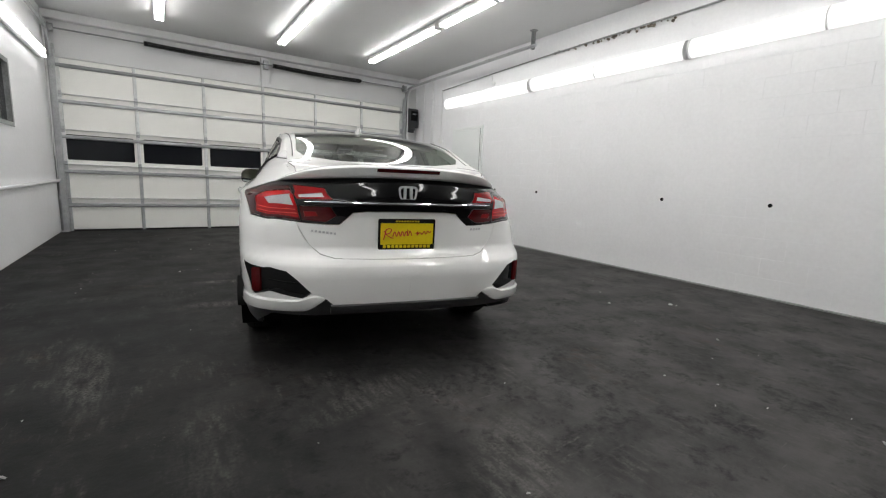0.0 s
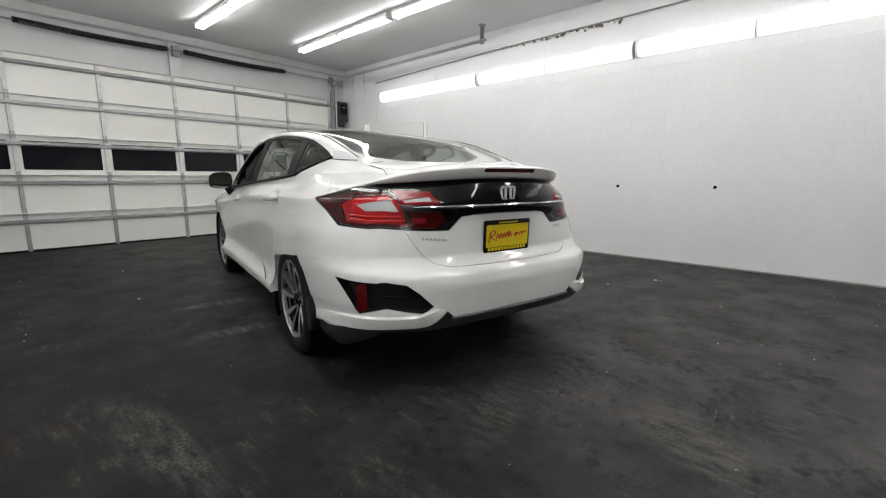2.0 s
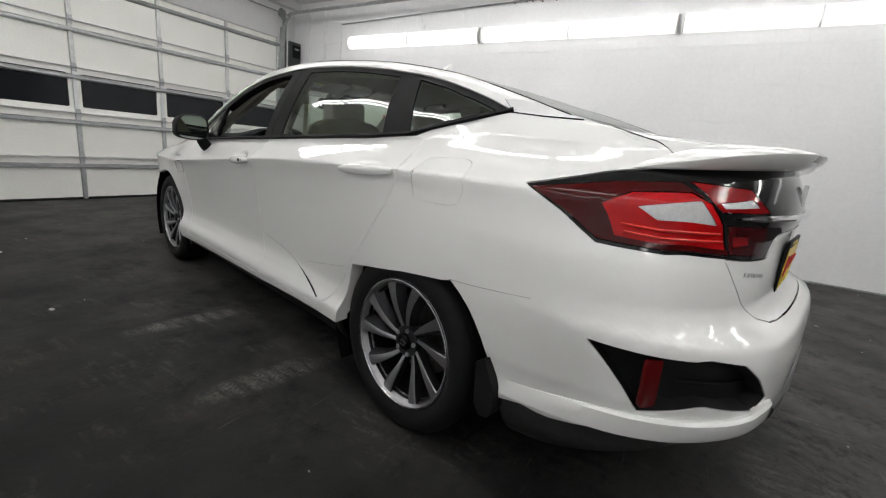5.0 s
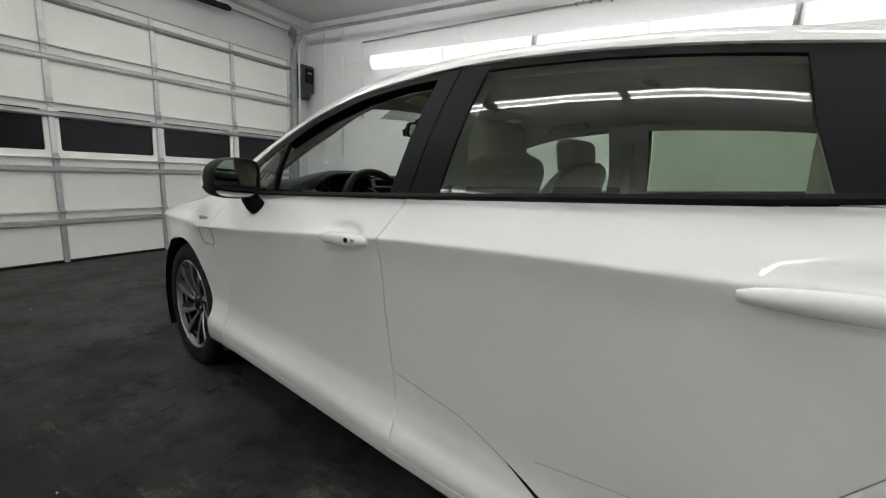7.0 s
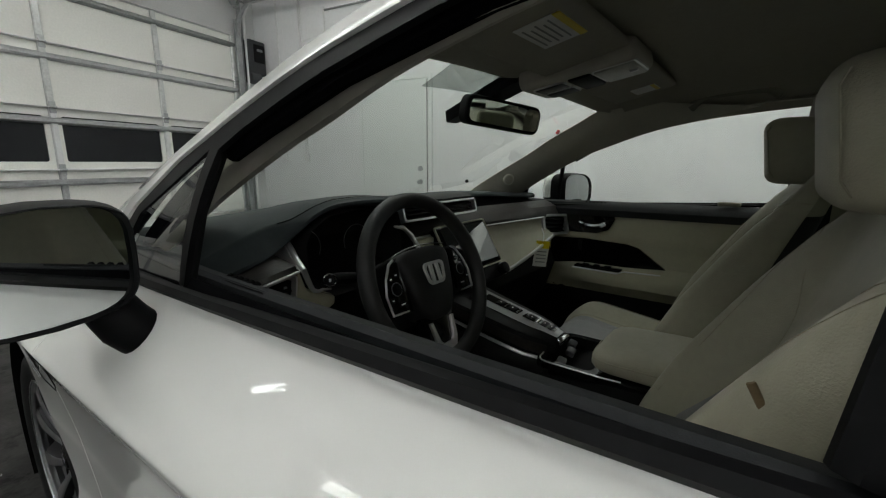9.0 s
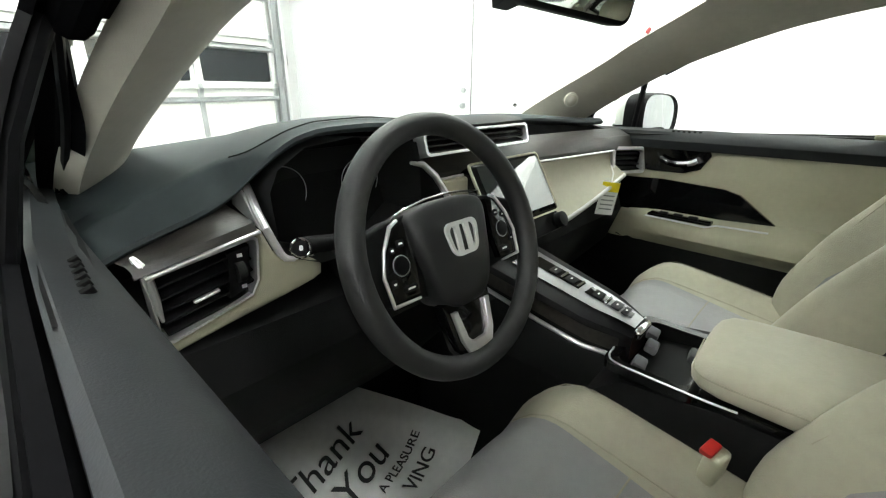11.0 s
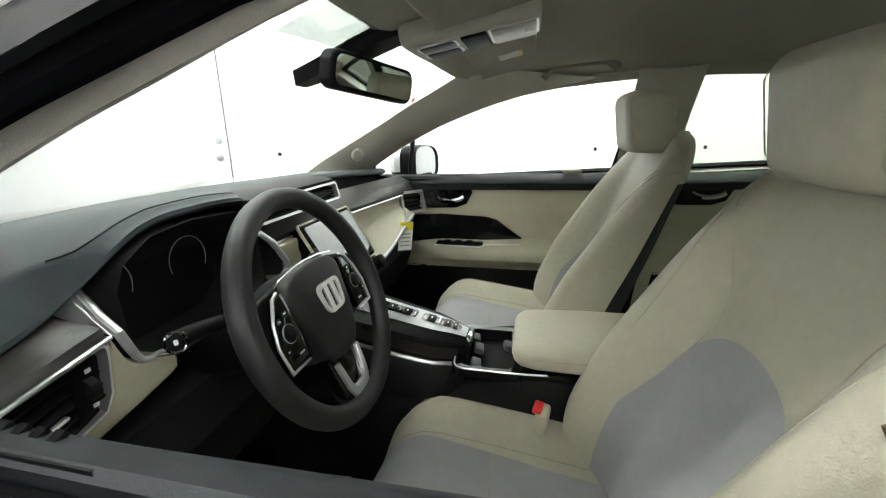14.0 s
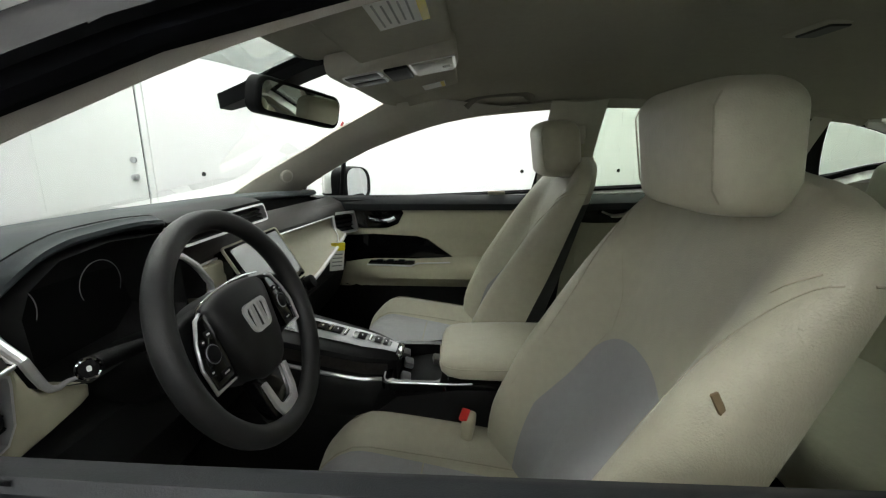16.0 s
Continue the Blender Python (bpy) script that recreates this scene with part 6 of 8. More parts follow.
def door_lining(s, front):
    d = PARTS["front_door" if front else "rear_door", s > 0]
    y0, y1 = (3.33, 2.30) if front else (2.20, 1.33)
    part("door_top", skin([door_profile(t, s, front) for t in lin(0, 1, 12)], False), DOOR_GREY, d, "dark slate soft door top")
    part("belt_seal", skin([door_profile(t, s, front, True) for t in lin(0, 1, 12)], False), FRAME_BLACK, d, "black rubber window seal")
    zb = 0.965 if front else 0.985

    def lining(u, v):
        """v 0 at the belt, 1 at the sill; the armrest swells out below the middle."""
        y = y0 + (y1 - y0) * u
        z = zb - (zb - 0.34) * v
        swell = math.exp(-((z - 0.685) / 0.045) ** 4) * min(1, max(0, (u - 0.22) / 0.15))
        hollow = math.exp(-((z - 0.785) / 0.05) ** 4)
        return (s * (0.750 - 0.050 * swell + 0.012 * hollow), y, z)

    part("door_card", patch(lining, lin(0, 1, 26), lin(0, 0.56, 22)), CREAM_TRIM, d, "cream soft door card")
    part("door_foot", patch(lambda u, v: (lining(u, v)[0] + s * (0.0 if v > 0.60 else 0.0), *lining(u, v)[1:]), lin(0, 1, 20), lin(0.545, 1.0, 16)), DASH_BLACK, d, "black lower door panel with pocket")

    def onto(y, z, out):
        return lining((y - y0) / (y1 - y0), (zb - z) / (zb - 0.34)), out

    def shape(points, material, name, off=0.006, label=""):
        """A raised inlay on the door card, its outline in y, z."""
        bm = bmesh.new()
        ring = []
        for y, z in points:
            p = lining((y - y0) / (y1 - y0), (zb - z) / (zb - 0.34))
            ring.append((0.750 * s - s * off, p[1], p[2]))
        f = bm.faces.new([bm.verts.new(p) for p in ring])
        ex = bmesh.ops.extrude_face_region(bm, geom=[f])
        bmesh.ops.translate(bm, vec=(s * (off + 0.01), 0, 0), verts=[v for v in ex["geom"] if isinstance(v, bmesh.types.BMVert)])
        bmesh.ops.recalc_face_normals(bm, faces=bm.faces)
        return part(name, bm, material, d, label, smooth=False)

    o = 0 if front else -0.93
    cup = shape([(y + o, z + (0 if front else 0.03)) for y, z in ((3.10, 0.952), (2.865, 0.954), (2.852, 0.93), (2.875, 0.885), (2.92, 0.868), (3.02, 0.866), (3.10, 0.870))], GLOSS_BLACK, "handle_cup", 0.005, "gloss black handle cup")
    pts = [(s * 0.735, y + o, z + (0 if front else 0.03)) for y, z in ((2.995, 0.912), (2.97, 0.902), (2.94, 0.898), (2.905, 0.903), (2.885, 0.914))]
    part("inner_handle", sweep(curve_through(pts, 4), 0.009, 8, flat=1.2), CHROME, d, "chrome inner door handle")
    if front:
        shape([(3.12, 0.834), (2.98, 0.842), (2.80, 0.834), (2.755, 0.822), (2.70, 0.782), (2.652, 0.748), (2.85, 0.735), (3.12, 0.722)], GLOSS_BLACK, "door_inlay", 0.004, "dark armrest recess with window switches")
        pts = [(s * 0.748, y, z) for y, z in ((2.80, 0.957), (2.6, 0.960), (2.43, 0.966), (2.32, 0.968))]
        part("chrome_line", sweep(pts, 0.0035, 6), SATIN_CHROME, d, "thin satin line along the belt")
        pts = [(s * 0.702, y, z) for y, z in ((3.00, 0.722), (2.90, 0.720), (2.82, 0.718), (2.79, 0.730), (2.66, 0.735))]
        part("switch_trim", sweep(pts, 0.0045, 6, flat=0.6), SATIN_CHROME, d, "satin edge of the armrest switch panel")
        part("switch_panel", rbox((0.05, 0.19, 0.010), 0.003, 1, at=(s * 0.725, 2.90, 0.728)), GLOSS_BLACK, d, "gloss black window switch panel")
        for k in range(3):
            part("switch", rbox((0.016, 0.028, 0.012), 0.003, 1, at=(s * 0.722, 2.95 - 0.045 * k, 0.735)), SATIN_BLACK, d)
        # sail panel and demister slots at the front of the door top
        def top_at(x, y, up):
            return (s * x, y, 0.9975 - (0.785 - x) * 0.42 + up)
        g = part("demister_panel", skin([[top_at(x0, y0, -0.008), top_at(x0, y0, 0.0030), top_at(x1, y1, 0.0030), top_at(x1, y1, -0.008)] for x0, y0, x1, y1 in ((0.786, 2.845, 0.757, 2.868), (0.784, 2.92, 0.752, 2.93), (0.774, 3.06, 0.742, 3.06), (0.758, 3.24, 0.734, 3.24))], False), SATIN_BLACK, d, "black demister grille in the door top")
        for k in range(6):
            y = 2.900 + 0.0155 * k
            x = 0.770 - 0.045 * (y - 2.90)
            part("slot", rbox((0.024, 0.0075, 0.005), 0.0004, 1, at=pose(s * x, y, top_at(x, y, 0.0012)[2], 0, s * 23, 0)), DARK_VOID, g, smooth=False)


for s in (-1, 1):
    for front in (True, False):
        door_lining(s, front)

# floor, sills, firewall, rear shelf
part("carpet", merge(rbox((1.52, 2.5, 0.03), 0.005, 1, at=(0, 2.35, 0.265)), rbox((1.5, 0.02, 0.5), 0.0, 1, at=pose(0, 3.64, 0.50, -22, 0, 0))), CARPET, car, "black floor carpet")
part("cowl", rbox((1.5, 0.04, 0.75), 0.0, at=(0, 3.76, 0.60)), DARK_VOID, car)
part("parcel_shelf", patch(lambda u, v: (u, 1.30 - 0.62 * v, 1.00 + 0.10 * v), lin(-0.66, 0.66, 6), lin(0, 1, 5), 0.02), HEADLINER, car, "beige rear parcel shelf")
for s in (-1, 1):
    part("door_sill", rbox((0.10, 2.2, 0.06), 0.01, 2, at=(s * 0.74, 2.3, 0.33)), BLACK_PLASTIC, car)


# ---- seats ----
seat_line = smooth_table((0.46, 0.60, 0.75, 0.85, 1.00, 1.08, 1.13, 1.160), (2.475, 2.442, 2.385, 2.342, 2.283, 2.250, 2.228, 2.205))
seat_bolster = smooth_table((0.46, 0.58, 0.68, 0.78, 0.90, 1.00, 1.06, 1.11, 1.160), (0.055, 0.095, 0.112, 0.108, 0.084, 0.055, 0.032, 0.012, 0.0))
seat_half = smooth_table((0.46, 0.60, 0.80, 0.95, 1.055, 1.095, 1.122, 1.142, 1.160), (0.232, 0.240, 0.247, 0.250, 0.248, 0.236, 0.205, 0.150, 0.0))
bolster_share = smooth_table((0.0, 0.40, 0.52, 0.62, 0.73, 0.82, 0.90, 0.96, 1.0), (0.0, 0.0, 0.10, 0.42, 0.84, 1.0, 0.97, 0.80, 0.42))
SEAT_EDGE = ((1.012, 0.10, -0.004), (1.014, 0.0, -0.014), (1.004, -0.04, -0.022))      # across, share of the bolster, back


def seat(cx, cy):
    """A front seat with its middle at cx; cy shifts it along the car."""
    st = part("seat", rbox((0.42, 0.44, 0.10), 0.02, 2, at=(cx, 2.60 + cy, 0.37)), BLACK_CLOTH, car, "cream leather front seat with grey cloth inserts")

    def back(u, z, lift=0.0):
        """Front of the backrest: u from -1 to 1 across, at height z."""
        h = seat_half(z)
        return Vector((cx + u * h, seat_line(z) + cy + seat_bolster(z) * bolster_share(abs(u)) + lift, z + lift * 0.35))

    def edge(e, z, k):
        a, b, d = SEAT_EDGE[k]
        return Vector((cx + e * a * seat_half(z), seat_line(z) + cy + b * seat_bolster(z) + d, z))

    heights = lin(0.46, 1.10, 24) + [1.112, 1.122, 1.130, 1.137, 1.143, 1.149, 1.154, 1.158, 1.1598]
    across = lin(-1, 1, 49)
    rows = [[edge(-1, z, k) for k in (2, 1, 0)] + [back(u, z) for u in across] + [edge(1, z, k) for k in (0, 1, 2)] for z in heights]
    part("backrest", skin(rows, False), CREAM, st, "cream leather backrest with high bolsters")
    shell = []
    for z in heights:
        l, r = edge(-1, z, 2) + Vector((0.002, 0.004, 0)), edge(1, z, 2) + Vector((-0.002, 0.004, 0))
        deep = 0.115 - 0.075 * max(0.0, (z - 0.5) / 0.64)
        shell.append([(p.x, p.y - deep * math.sin(math.pi * k) ** 0.35, p.z) for k in lin(0, 1, 17) for p in (l.lerp(r, k),)])
    split = sum(z < 1.045 for z in heights)
    part("back_shell", skin(shell[:split], False), BLACK_CLOTH, st, "black rear shell of the seat")
    part("back_top", skin(shell[split - 1:], False), CREAM, st, "cream leather top of the seat's rear")

    # grey cloth in the lower back, its top gently arched and its corners round
    def cloth(k, t):
        z = 0.50 + 0.385 * t - (0.020 * abs(k) ** 2.5 if t > 0.5 else 0) * (t - 0.5) * 2
        half = 0.62 - 0.17 * max(0.0, (z - 0.70) / 0.185) - 0.10 * max(0.0, (t - 0.90) / 0.10) ** 2
        return back(k * half, z, 0.0022)

    part("back_insert", patch(cloth, lin(-1, 1, 25), lin(0, 1, 26)), GREY_CLOTH, st, "grey cloth insert")
    for e in (-1, 1):
        for pts in (((0.44, 0.872), (0.50, 0.93), (0.62, 0.99), (0.80, 1.050), (0.92, 1.075)), ((0.60, 0.70), (0.545, 0.79), (0.47, 0.862)), ((0.985, 1.070), (0.93, 1.062), (0.86, 1.035), (0.80, 0.99), (0.755, 0.93), (0.74, 0.85), (0.75, 0.72))):
            part("seam", sweep(curve_through([back(e * u, z, 0.0003) for u, z in pts], 4), 0.0007, 5), STITCH, st)
        part("seam", sweep([edge(e, 1.072, k) + Vector((e * 0.0006, 0, 0)) for k in (0, 1, 2)], 0.0012, 5), STITCH, st)

    def cushion(u, v, lift=0.0):
        """Top of the cushion: u across, v from the back to the front and over its edge."""
        w = 0.242 + 0.012 * math.sin(math.pi * v)
        y = 2.34 + 0.560 * v - 0.05 * abs(u) ** 3.5 * v
        side = max(0.0, (abs(u) - 0.52) / 0.48)
        bol = 0.052 * math.sin(math.pi * min(1.0, side * 0.75)) - 0.065 * max(0.0, side - 0.72) / 0.28
        front = 0.075 * max(0.0, (v - 0.80) / 0.20) ** 2.2
        return Vector((cx + u * w, y + cy, 0.512 + 0.080 * v + bol - front + lift))

    part("cushion", patch(cushion, lin(-1, 1, 33), lin(0, 1, 30)), CREAM, st, "cream leather cushion")
    part("cushion_insert", patch(lambda k, t: cushion(k * (0.50 + 0.06 * t), 0.12 + 0.88 * t, 0.0022), lin(-1, 1, 15), lin(0, 1, 22)), GREY_CLOTH, st, "grey cloth cushion insert")
    skirt = [[cushion(u, 1.0) + Vector(d) for u in lin(-1, 1, 21)] for d in ((0, 0, 0.001), (0, 0.006, -0.03), (0, -0.005, -0.08), (0, -0.03, -0.13))]
    part("cushion_front", skin(skirt, False), GREY_CLOTH, st, "grey cloth front of the cushion")
    for e in (-1, 1):
        part("cushion_side", skin([[cushion(e, v) + Vector(d) for v in lin(0, 1, 16)] for d in ((0, 0, 0), (e * 0.004, 0, -0.03), (0, 0, -0.08), (-e * 0.012, 0, -0.15))], False), CREAM, st)
        part("seam", sweep([cushion(e * 0.575, v, 0.001) for v in lin(0.05, 0.99, 16)], 0.0012, 5), STITCH, st)
        part("seam", sweep([cushion(e * 0.84, v, 0.0006) for v in lin(0.05, 0.97, 16)], 0.0009, 5), STITCH, st)
    part("seam", sweep([cushion(u, 0.60, 0.0026) for u in lin(-0.53, 0.53, 10)], 0.0016, 5), STITCH, st)
    # headrest: a boxy cushion on two posts, leaning forward
    rings, low, high, rb, rt = [], 1.106, 1.263, 0.022, 0.034
    for z in [low + rb * (1 - math.cos(a)) for a in lin(0, math.pi / 2, 6)] + lin(low + rb + 0.01, high - rt - 0.01, 5) + [high - rt * (1 - math.sin(a)) for a in lin(0, math.pi / 2, 8)]:
        h = min(z - low, rb)
        inset = rb - math.sqrt(max(0.0, rb * rb - (rb - h) ** 2))
        h = min(high - z, rt)
        inset = max(inset, rt - math.sqrt(max(0.0, rt * rt - (rt - h) ** 2)))
        lean, ring = 0.020 * (z - low) / (high - low), []
        for i in range(40):
            a = i * math.tau / 40
            c, d = math.cos(a), math.sin(a)
            crown = 0.006 * (1 - abs(c) ** 2) if d > 0 else 0.0
            ring.append((cx + (0.119 - 0.008 * (1 - (z - low) / (high - low)) - inset) * math.copysign(abs(c) ** 0.42, c), 2.258 + cy + lean + (0.058 - inset) * math.copysign(abs(d) ** 0.42, d) + crown, z))
        rings.append(ring)
    hr = part("headrest", skin(rings, True, True), CREAM, st, "cream leather headrest")
    for e in (-1, 1):
        part("post", cyl(0.0065, 0.10, 10, pose(cx + e * 0.065, 2.222 + cy, 1.105, 6, 0, 0)), CHROME, hr)
        part("seam", sweep([(cx + e * (0.103 + 0.008 * t), 2.3130 + cy + 0.018 * t - (0.008 if t in (0, 1) else 0.0), 1.122 + 0.122 * t) for t in lin(0, 1, 9)], 0.0012, 5), STITCH, hr)
    tag_at = back(-0.965 if cx < 0 else 0.965, 0.952)
    part("side_tag", rbox((0.003, 0.008, 0.032), 0.001, 1, at=pose(*tag_at, -28, 0, 0)), SEAT_TAG, st, "small brown cloth airbag tag")
    return st


SEAT_TAG = pmat("brown_cloth_tag", (0.16, 0.115, 0.06), rough=0.8)
seat(-0.37, 0.0)
seat(0.37, 0.06)


def rear_bench():
    b = part("rear_seat", rbox((1.30, 0.50, 0.16), 0.04, 3, at=(0, 1.62, 0.50)), CREAM, car, "cream leather rear bench")

    def back(u, v):
        return Vector((u * (0.66 - 0.05 * v), 1.46 - 0.17 * v + 0.03 * math.cos(u * 9.4) * (1 - v * 0.5) - 0.05 * max(0, v - 0.85) / 0.15, 0.55 + 0.44 * v))

    part("backrest", patch(back, lin(-1, 1, 33), lin(0, 1, 14)), CREAM, b)
    part("shelf_edge", rbox((1.22, 0.14, 0.05), 0.015, 2, at=(0, 1.20, 0.975)), CREAM, b)
    for x in (-0.38, 0.0, 0.38):
        h = part("headrest", rbox((0.25 if x else 0.2, 0.10, 0.16 if x else 0.11), 0.04, 4, at=pose(x, 1.26, 1.065 if x else 1.03, 8, 0, 0)), CREAM, b, "cream rear headrest")
    return b


rear_bench()


def seat_belt(s):
    pts = [(s * 0.655, 2.19, 1.22), (s * 0.668, 2.19, 1.0), (s * 0.690, 2.19, 0.75), (s * 0.70, 2.22, 0.45)]
    rows = [[(x - s * 0.0, y - 0.023, z), (x - s * 0.002, y + 0.023, z)] for x, y, z in curve_through(pts, 6)]
    bm = skin(rows, False)
    bmesh.ops.solidify(bm, geom=bm.faces[:], thickness=0.0015)
    part("seat_belt", bm, CREAM_TRIM, car, "beige seat belt webbing")
    part("belt_anchor", rbox((0.02, 0.05, 0.07), 0.008, 2, at=(s * 0.662, 2.19, 1.235)), PILLAR_TRIM, car)


for s in (-1, 1):
    seat_belt(s)
bk = part("seat_buckle", rbox((0.040, 0.026, 0.110), 0.008, 3, at=pose(-0.172, 2.585, 0.585, 6, -6, -14)), CREAM_TRIM, car, "beige seat belt buckle with a red button")
part("button", rbox((0.032, 0.018, 0.010), 0.003, 2, at=pose(-0.178, 2.591, 0.639, 6, -6, -14)), RED_PLASTIC, bk, "red release button")

# ---- dashboard ----
WELL_BLACK = pmat("deep_matt_black", (0.012, 0.012, 0.0125), rough=0.6, spec=0.22, vary=0.1)
dash = None


PX = (-0.745, -0.697, -0.568, -0.532, -0.469, -0.43, -0.35, -0.27, -0.21, -0.17, 0.1, 0.7)
ridge_lip = smooth_table(PX, (0.938, 0.960, 1.018, 1.036, 1.064, 1.072, 1.074, 1.069, 1.058, 1.056, 1.056, 1.022))
foot_lip = smooth_table(PX, (0.912, 0.931, 0.977, 1.018, 1.054, 1.061, 1.063, 1.058, 1.045, 1.044, 1.044, 1.010))
ridge_far = smooth_table(PX, (3.228, 3.226, 3.200, 3.152, 3.138, 3.136, 3.136, 3.138, 3.172, 3.212, 3.214, 3.214))
foot_far = smooth_table(PX, (3.168, 3.168, 3.163, 3.131, 3.123, 3.122, 3.122, 3.125, 3.162, 3.205, 3.208, 3.208))


def top_profile(x):
    """Section of the dash pad at x: from the windscreen to its rolled lip, as y, z."""
    e = abs(x) / 0.74
    yw, zb = 3.72 - 0.20 * e * e, 1.034 - 0.022 * e
    ry, rz, fy, fz = ridge_far(x), ridge_lip(x), foot_far(x), foot_lip(x)
    d = rz - zb
    return [(yw, 0.990 - 0.006 * e), (yw - 0.05, 1.010), (min(3.50, yw - 0.09), zb + 0.10 * d), (3.40, zb + 0.40 * d), (3.30, zb + 0.75 * d + 0.002), (ry + 0.06, rz + 0.003), (ry + 0.020, rz + 0.002), (ry + 0.005, rz + 0.001), (ry, rz - 0.003), (fy + 0.002, fz + 0.006), (fy, fz), (fy + 0.006, fz - 0.006), (fy + 0.05, fz - 0.012)]


dash = part("dashboard", skin([[(x, y, z) for y, z in top_profile(x)] for x in lin(-0.745, 0.745, 90)], False), DASH, car, "dark grey dashboard with cream and wood trim")
part("pad_stitch", sweep([(x, ridge_far(x) + 0.012, ridge_lip(x) + 0.0022) for x in lin(-0.55, -0.22, 40)], 0.0010, 5), DASH_BLACK, dash, "stitched edge of the instrument hood")

# body behind and below the trim
def lower_profile(x):
    k = math.exp(-(x / 0.16) ** 4)
    top = foot_lip(x) - 0.012
    return [(3.235, top), (3.24, top - 0.05), (3.20, 0.83), (3.125 - 0.02 * k, 0.79), (3.10, 0.72), (3.14, 0.60), (3.26, 0.46), (3.45, 0.36)]


part("lower_dash", skin([[(x, y, z) for y, z in lower_profile(x)] for x in lin(-0.745, 0.745, 31)], False), DASH_BLACK, dash, "black lower dashboard")
for s in (-1, 1):
    part("dash_end", plate([(3.72, 0.985), (3.45, 0.36), (3.26, 0.46), (3.14, 0.60), (3.10, 0.72), (3.125, 0.79), (3.20, 0.99), (3.25, 1.0)], 0.008, Matrix(((0, 0, 1, s * 0.748), (1, 0, 0, 0), (0, 1, 0, 0), (0, 0, 0, 1)))), DASH_BLACK, dash)

FACE = basis((0, 3.13, 0), (1, 0, 0), (0, 0.0, 1))     # x, z on the dash face; its z points at the driver
# left: folded pad, wood shelf, chrome-framed vent, cream surround
part("wood_trim", skin([[(x0 + (x1 - x0) * t, y, z0 + (z1 - z0) * t) for x0, x1, y, z0, z1 in ((-0.712, -0.574, 3.200, 0.921, 0.976), (-0.710, -0.568, 3.165, 0.922, 0.964), (-0.706, -0.558, 3.132, 0.925, 0.953), (-0.704, -0.555, 3.124, 0.921, 0.949), (-0.703, -0.555, 3.119, 0.912, 0.938))] for t in lin(0, 1, 9)], False), WOOD, dash, "dark grained wood shelf")
vent_out = [(-0.694, 0.905), (-0.686, 0.911), (-0.562, 0.931), (-0.556, 0.927), (-0.556, 0.915), (-0.562, 0.866), (-0.574, 0.846), (-0.680, 0.817), (-0.692, 0.822)]
vent_in = [(-0.691, 0.904), (-0.685, 0.908), (-0.564, 0.9275), (-0.5592, 0.9245), (-0.5592, 0.914), (-0.5650, 0.8675), (-0.5755, 0.849), (-0.679, 0.8205), (-0.690, 0.825)]


def air_vent(name, outer, inner, m, louvres, owner, label, slope=0.0):
    v = part(name, frame_plate(outer, inner, 0.03, m @ pose(0, 0, 0.012)), SATIN_CHROME, owner, label)
    part("well", plate(inner, 0.004, m @ pose(0, 0, -0.030)), DARK_VOID, v, smooth=False)
    xs, zs = [p[0] for p in inner], [p[1] for p in inner]
    for k in range(louvres):
        z = min(zs) + 0.5 * abs(slope) * (max(xs) - min(xs)) + (max(zs) - min(zs) - abs(slope) * (max(xs) - min(xs))) * (k + 0.5) / louvres
        a = math.degrees(math.atan(slope))
        part("louvre", rbox((max(xs) - min(xs) - 0.012, 0.004, 0.022), 0.001, 1, at=m @ pose((max(xs) + min(xs)) / 2, z, -0.006, 28, 0, a)), SATIN_BLACK, v, smooth=False)
    return v


lv = air_vent("air_vent", vent_out, vent_in, FACE, 5, dash, "black louvred side vent in a satin frame", 0.19)
part("dial_plate", plate([(-0.597, 0.914), (-0.566, 0.919), (-0.571, 0.868), (-0.581, 0.855), (-0.603, 0.849)], 0.02, FACE @ pose(0, 0, 0.006), 0.002), SATIN_BLACK, lv)
part("thumb_wheel", cyl(0.015, 0.011, 18, FACE @ pose(-0.584, 0.884, 0.004, 0, 90, 0)), BLACK_PLASTIC, lv)
part("vent_tab", rbox((0.034, 0.004, 0.008), 0.0015, 1, at=FACE @ pose(-0.632, 0.866, 0.010, 0, 0, 12)), SATIN_CHROME, lv)
for z in (0.908, 0.862):
    part("vent_mark", rbox((0.007, 0.005, 0.001), at=FACE @ pose(-0.582, z, 0.0072)), FIXTURE, lv)
part("end_blade", sweep([Vector(q) for q in ((-0.697, 3.142, 0.932), (-0.692, 3.130, 0.922), (-0.690, 3.124, 0.905), (-0.688, 3.121, 0.880), (-0.686, 3.119, 0.850))], [0.003, 0.0065, 0.0065, 0.0055, 0.002], 10), SATIN_CHROME, dash, "satin metal blade beside the vent")
part("chrome_edge", sweep([FACE @ Vector(q) for q in ((-0.694, 0.911, 0.015), (-0.63, 0.923, 0.0155), (-0.553, 0.937, 0.016))], 0.0028, 8), SATIN_CHROME, dash)


def slab(points, depth, material, name, label="", owner=None, m=None, bevel=0.006):
    return part(name, plate(points, depth, m or FACE, bevel, 4), material, owner or dash, label)


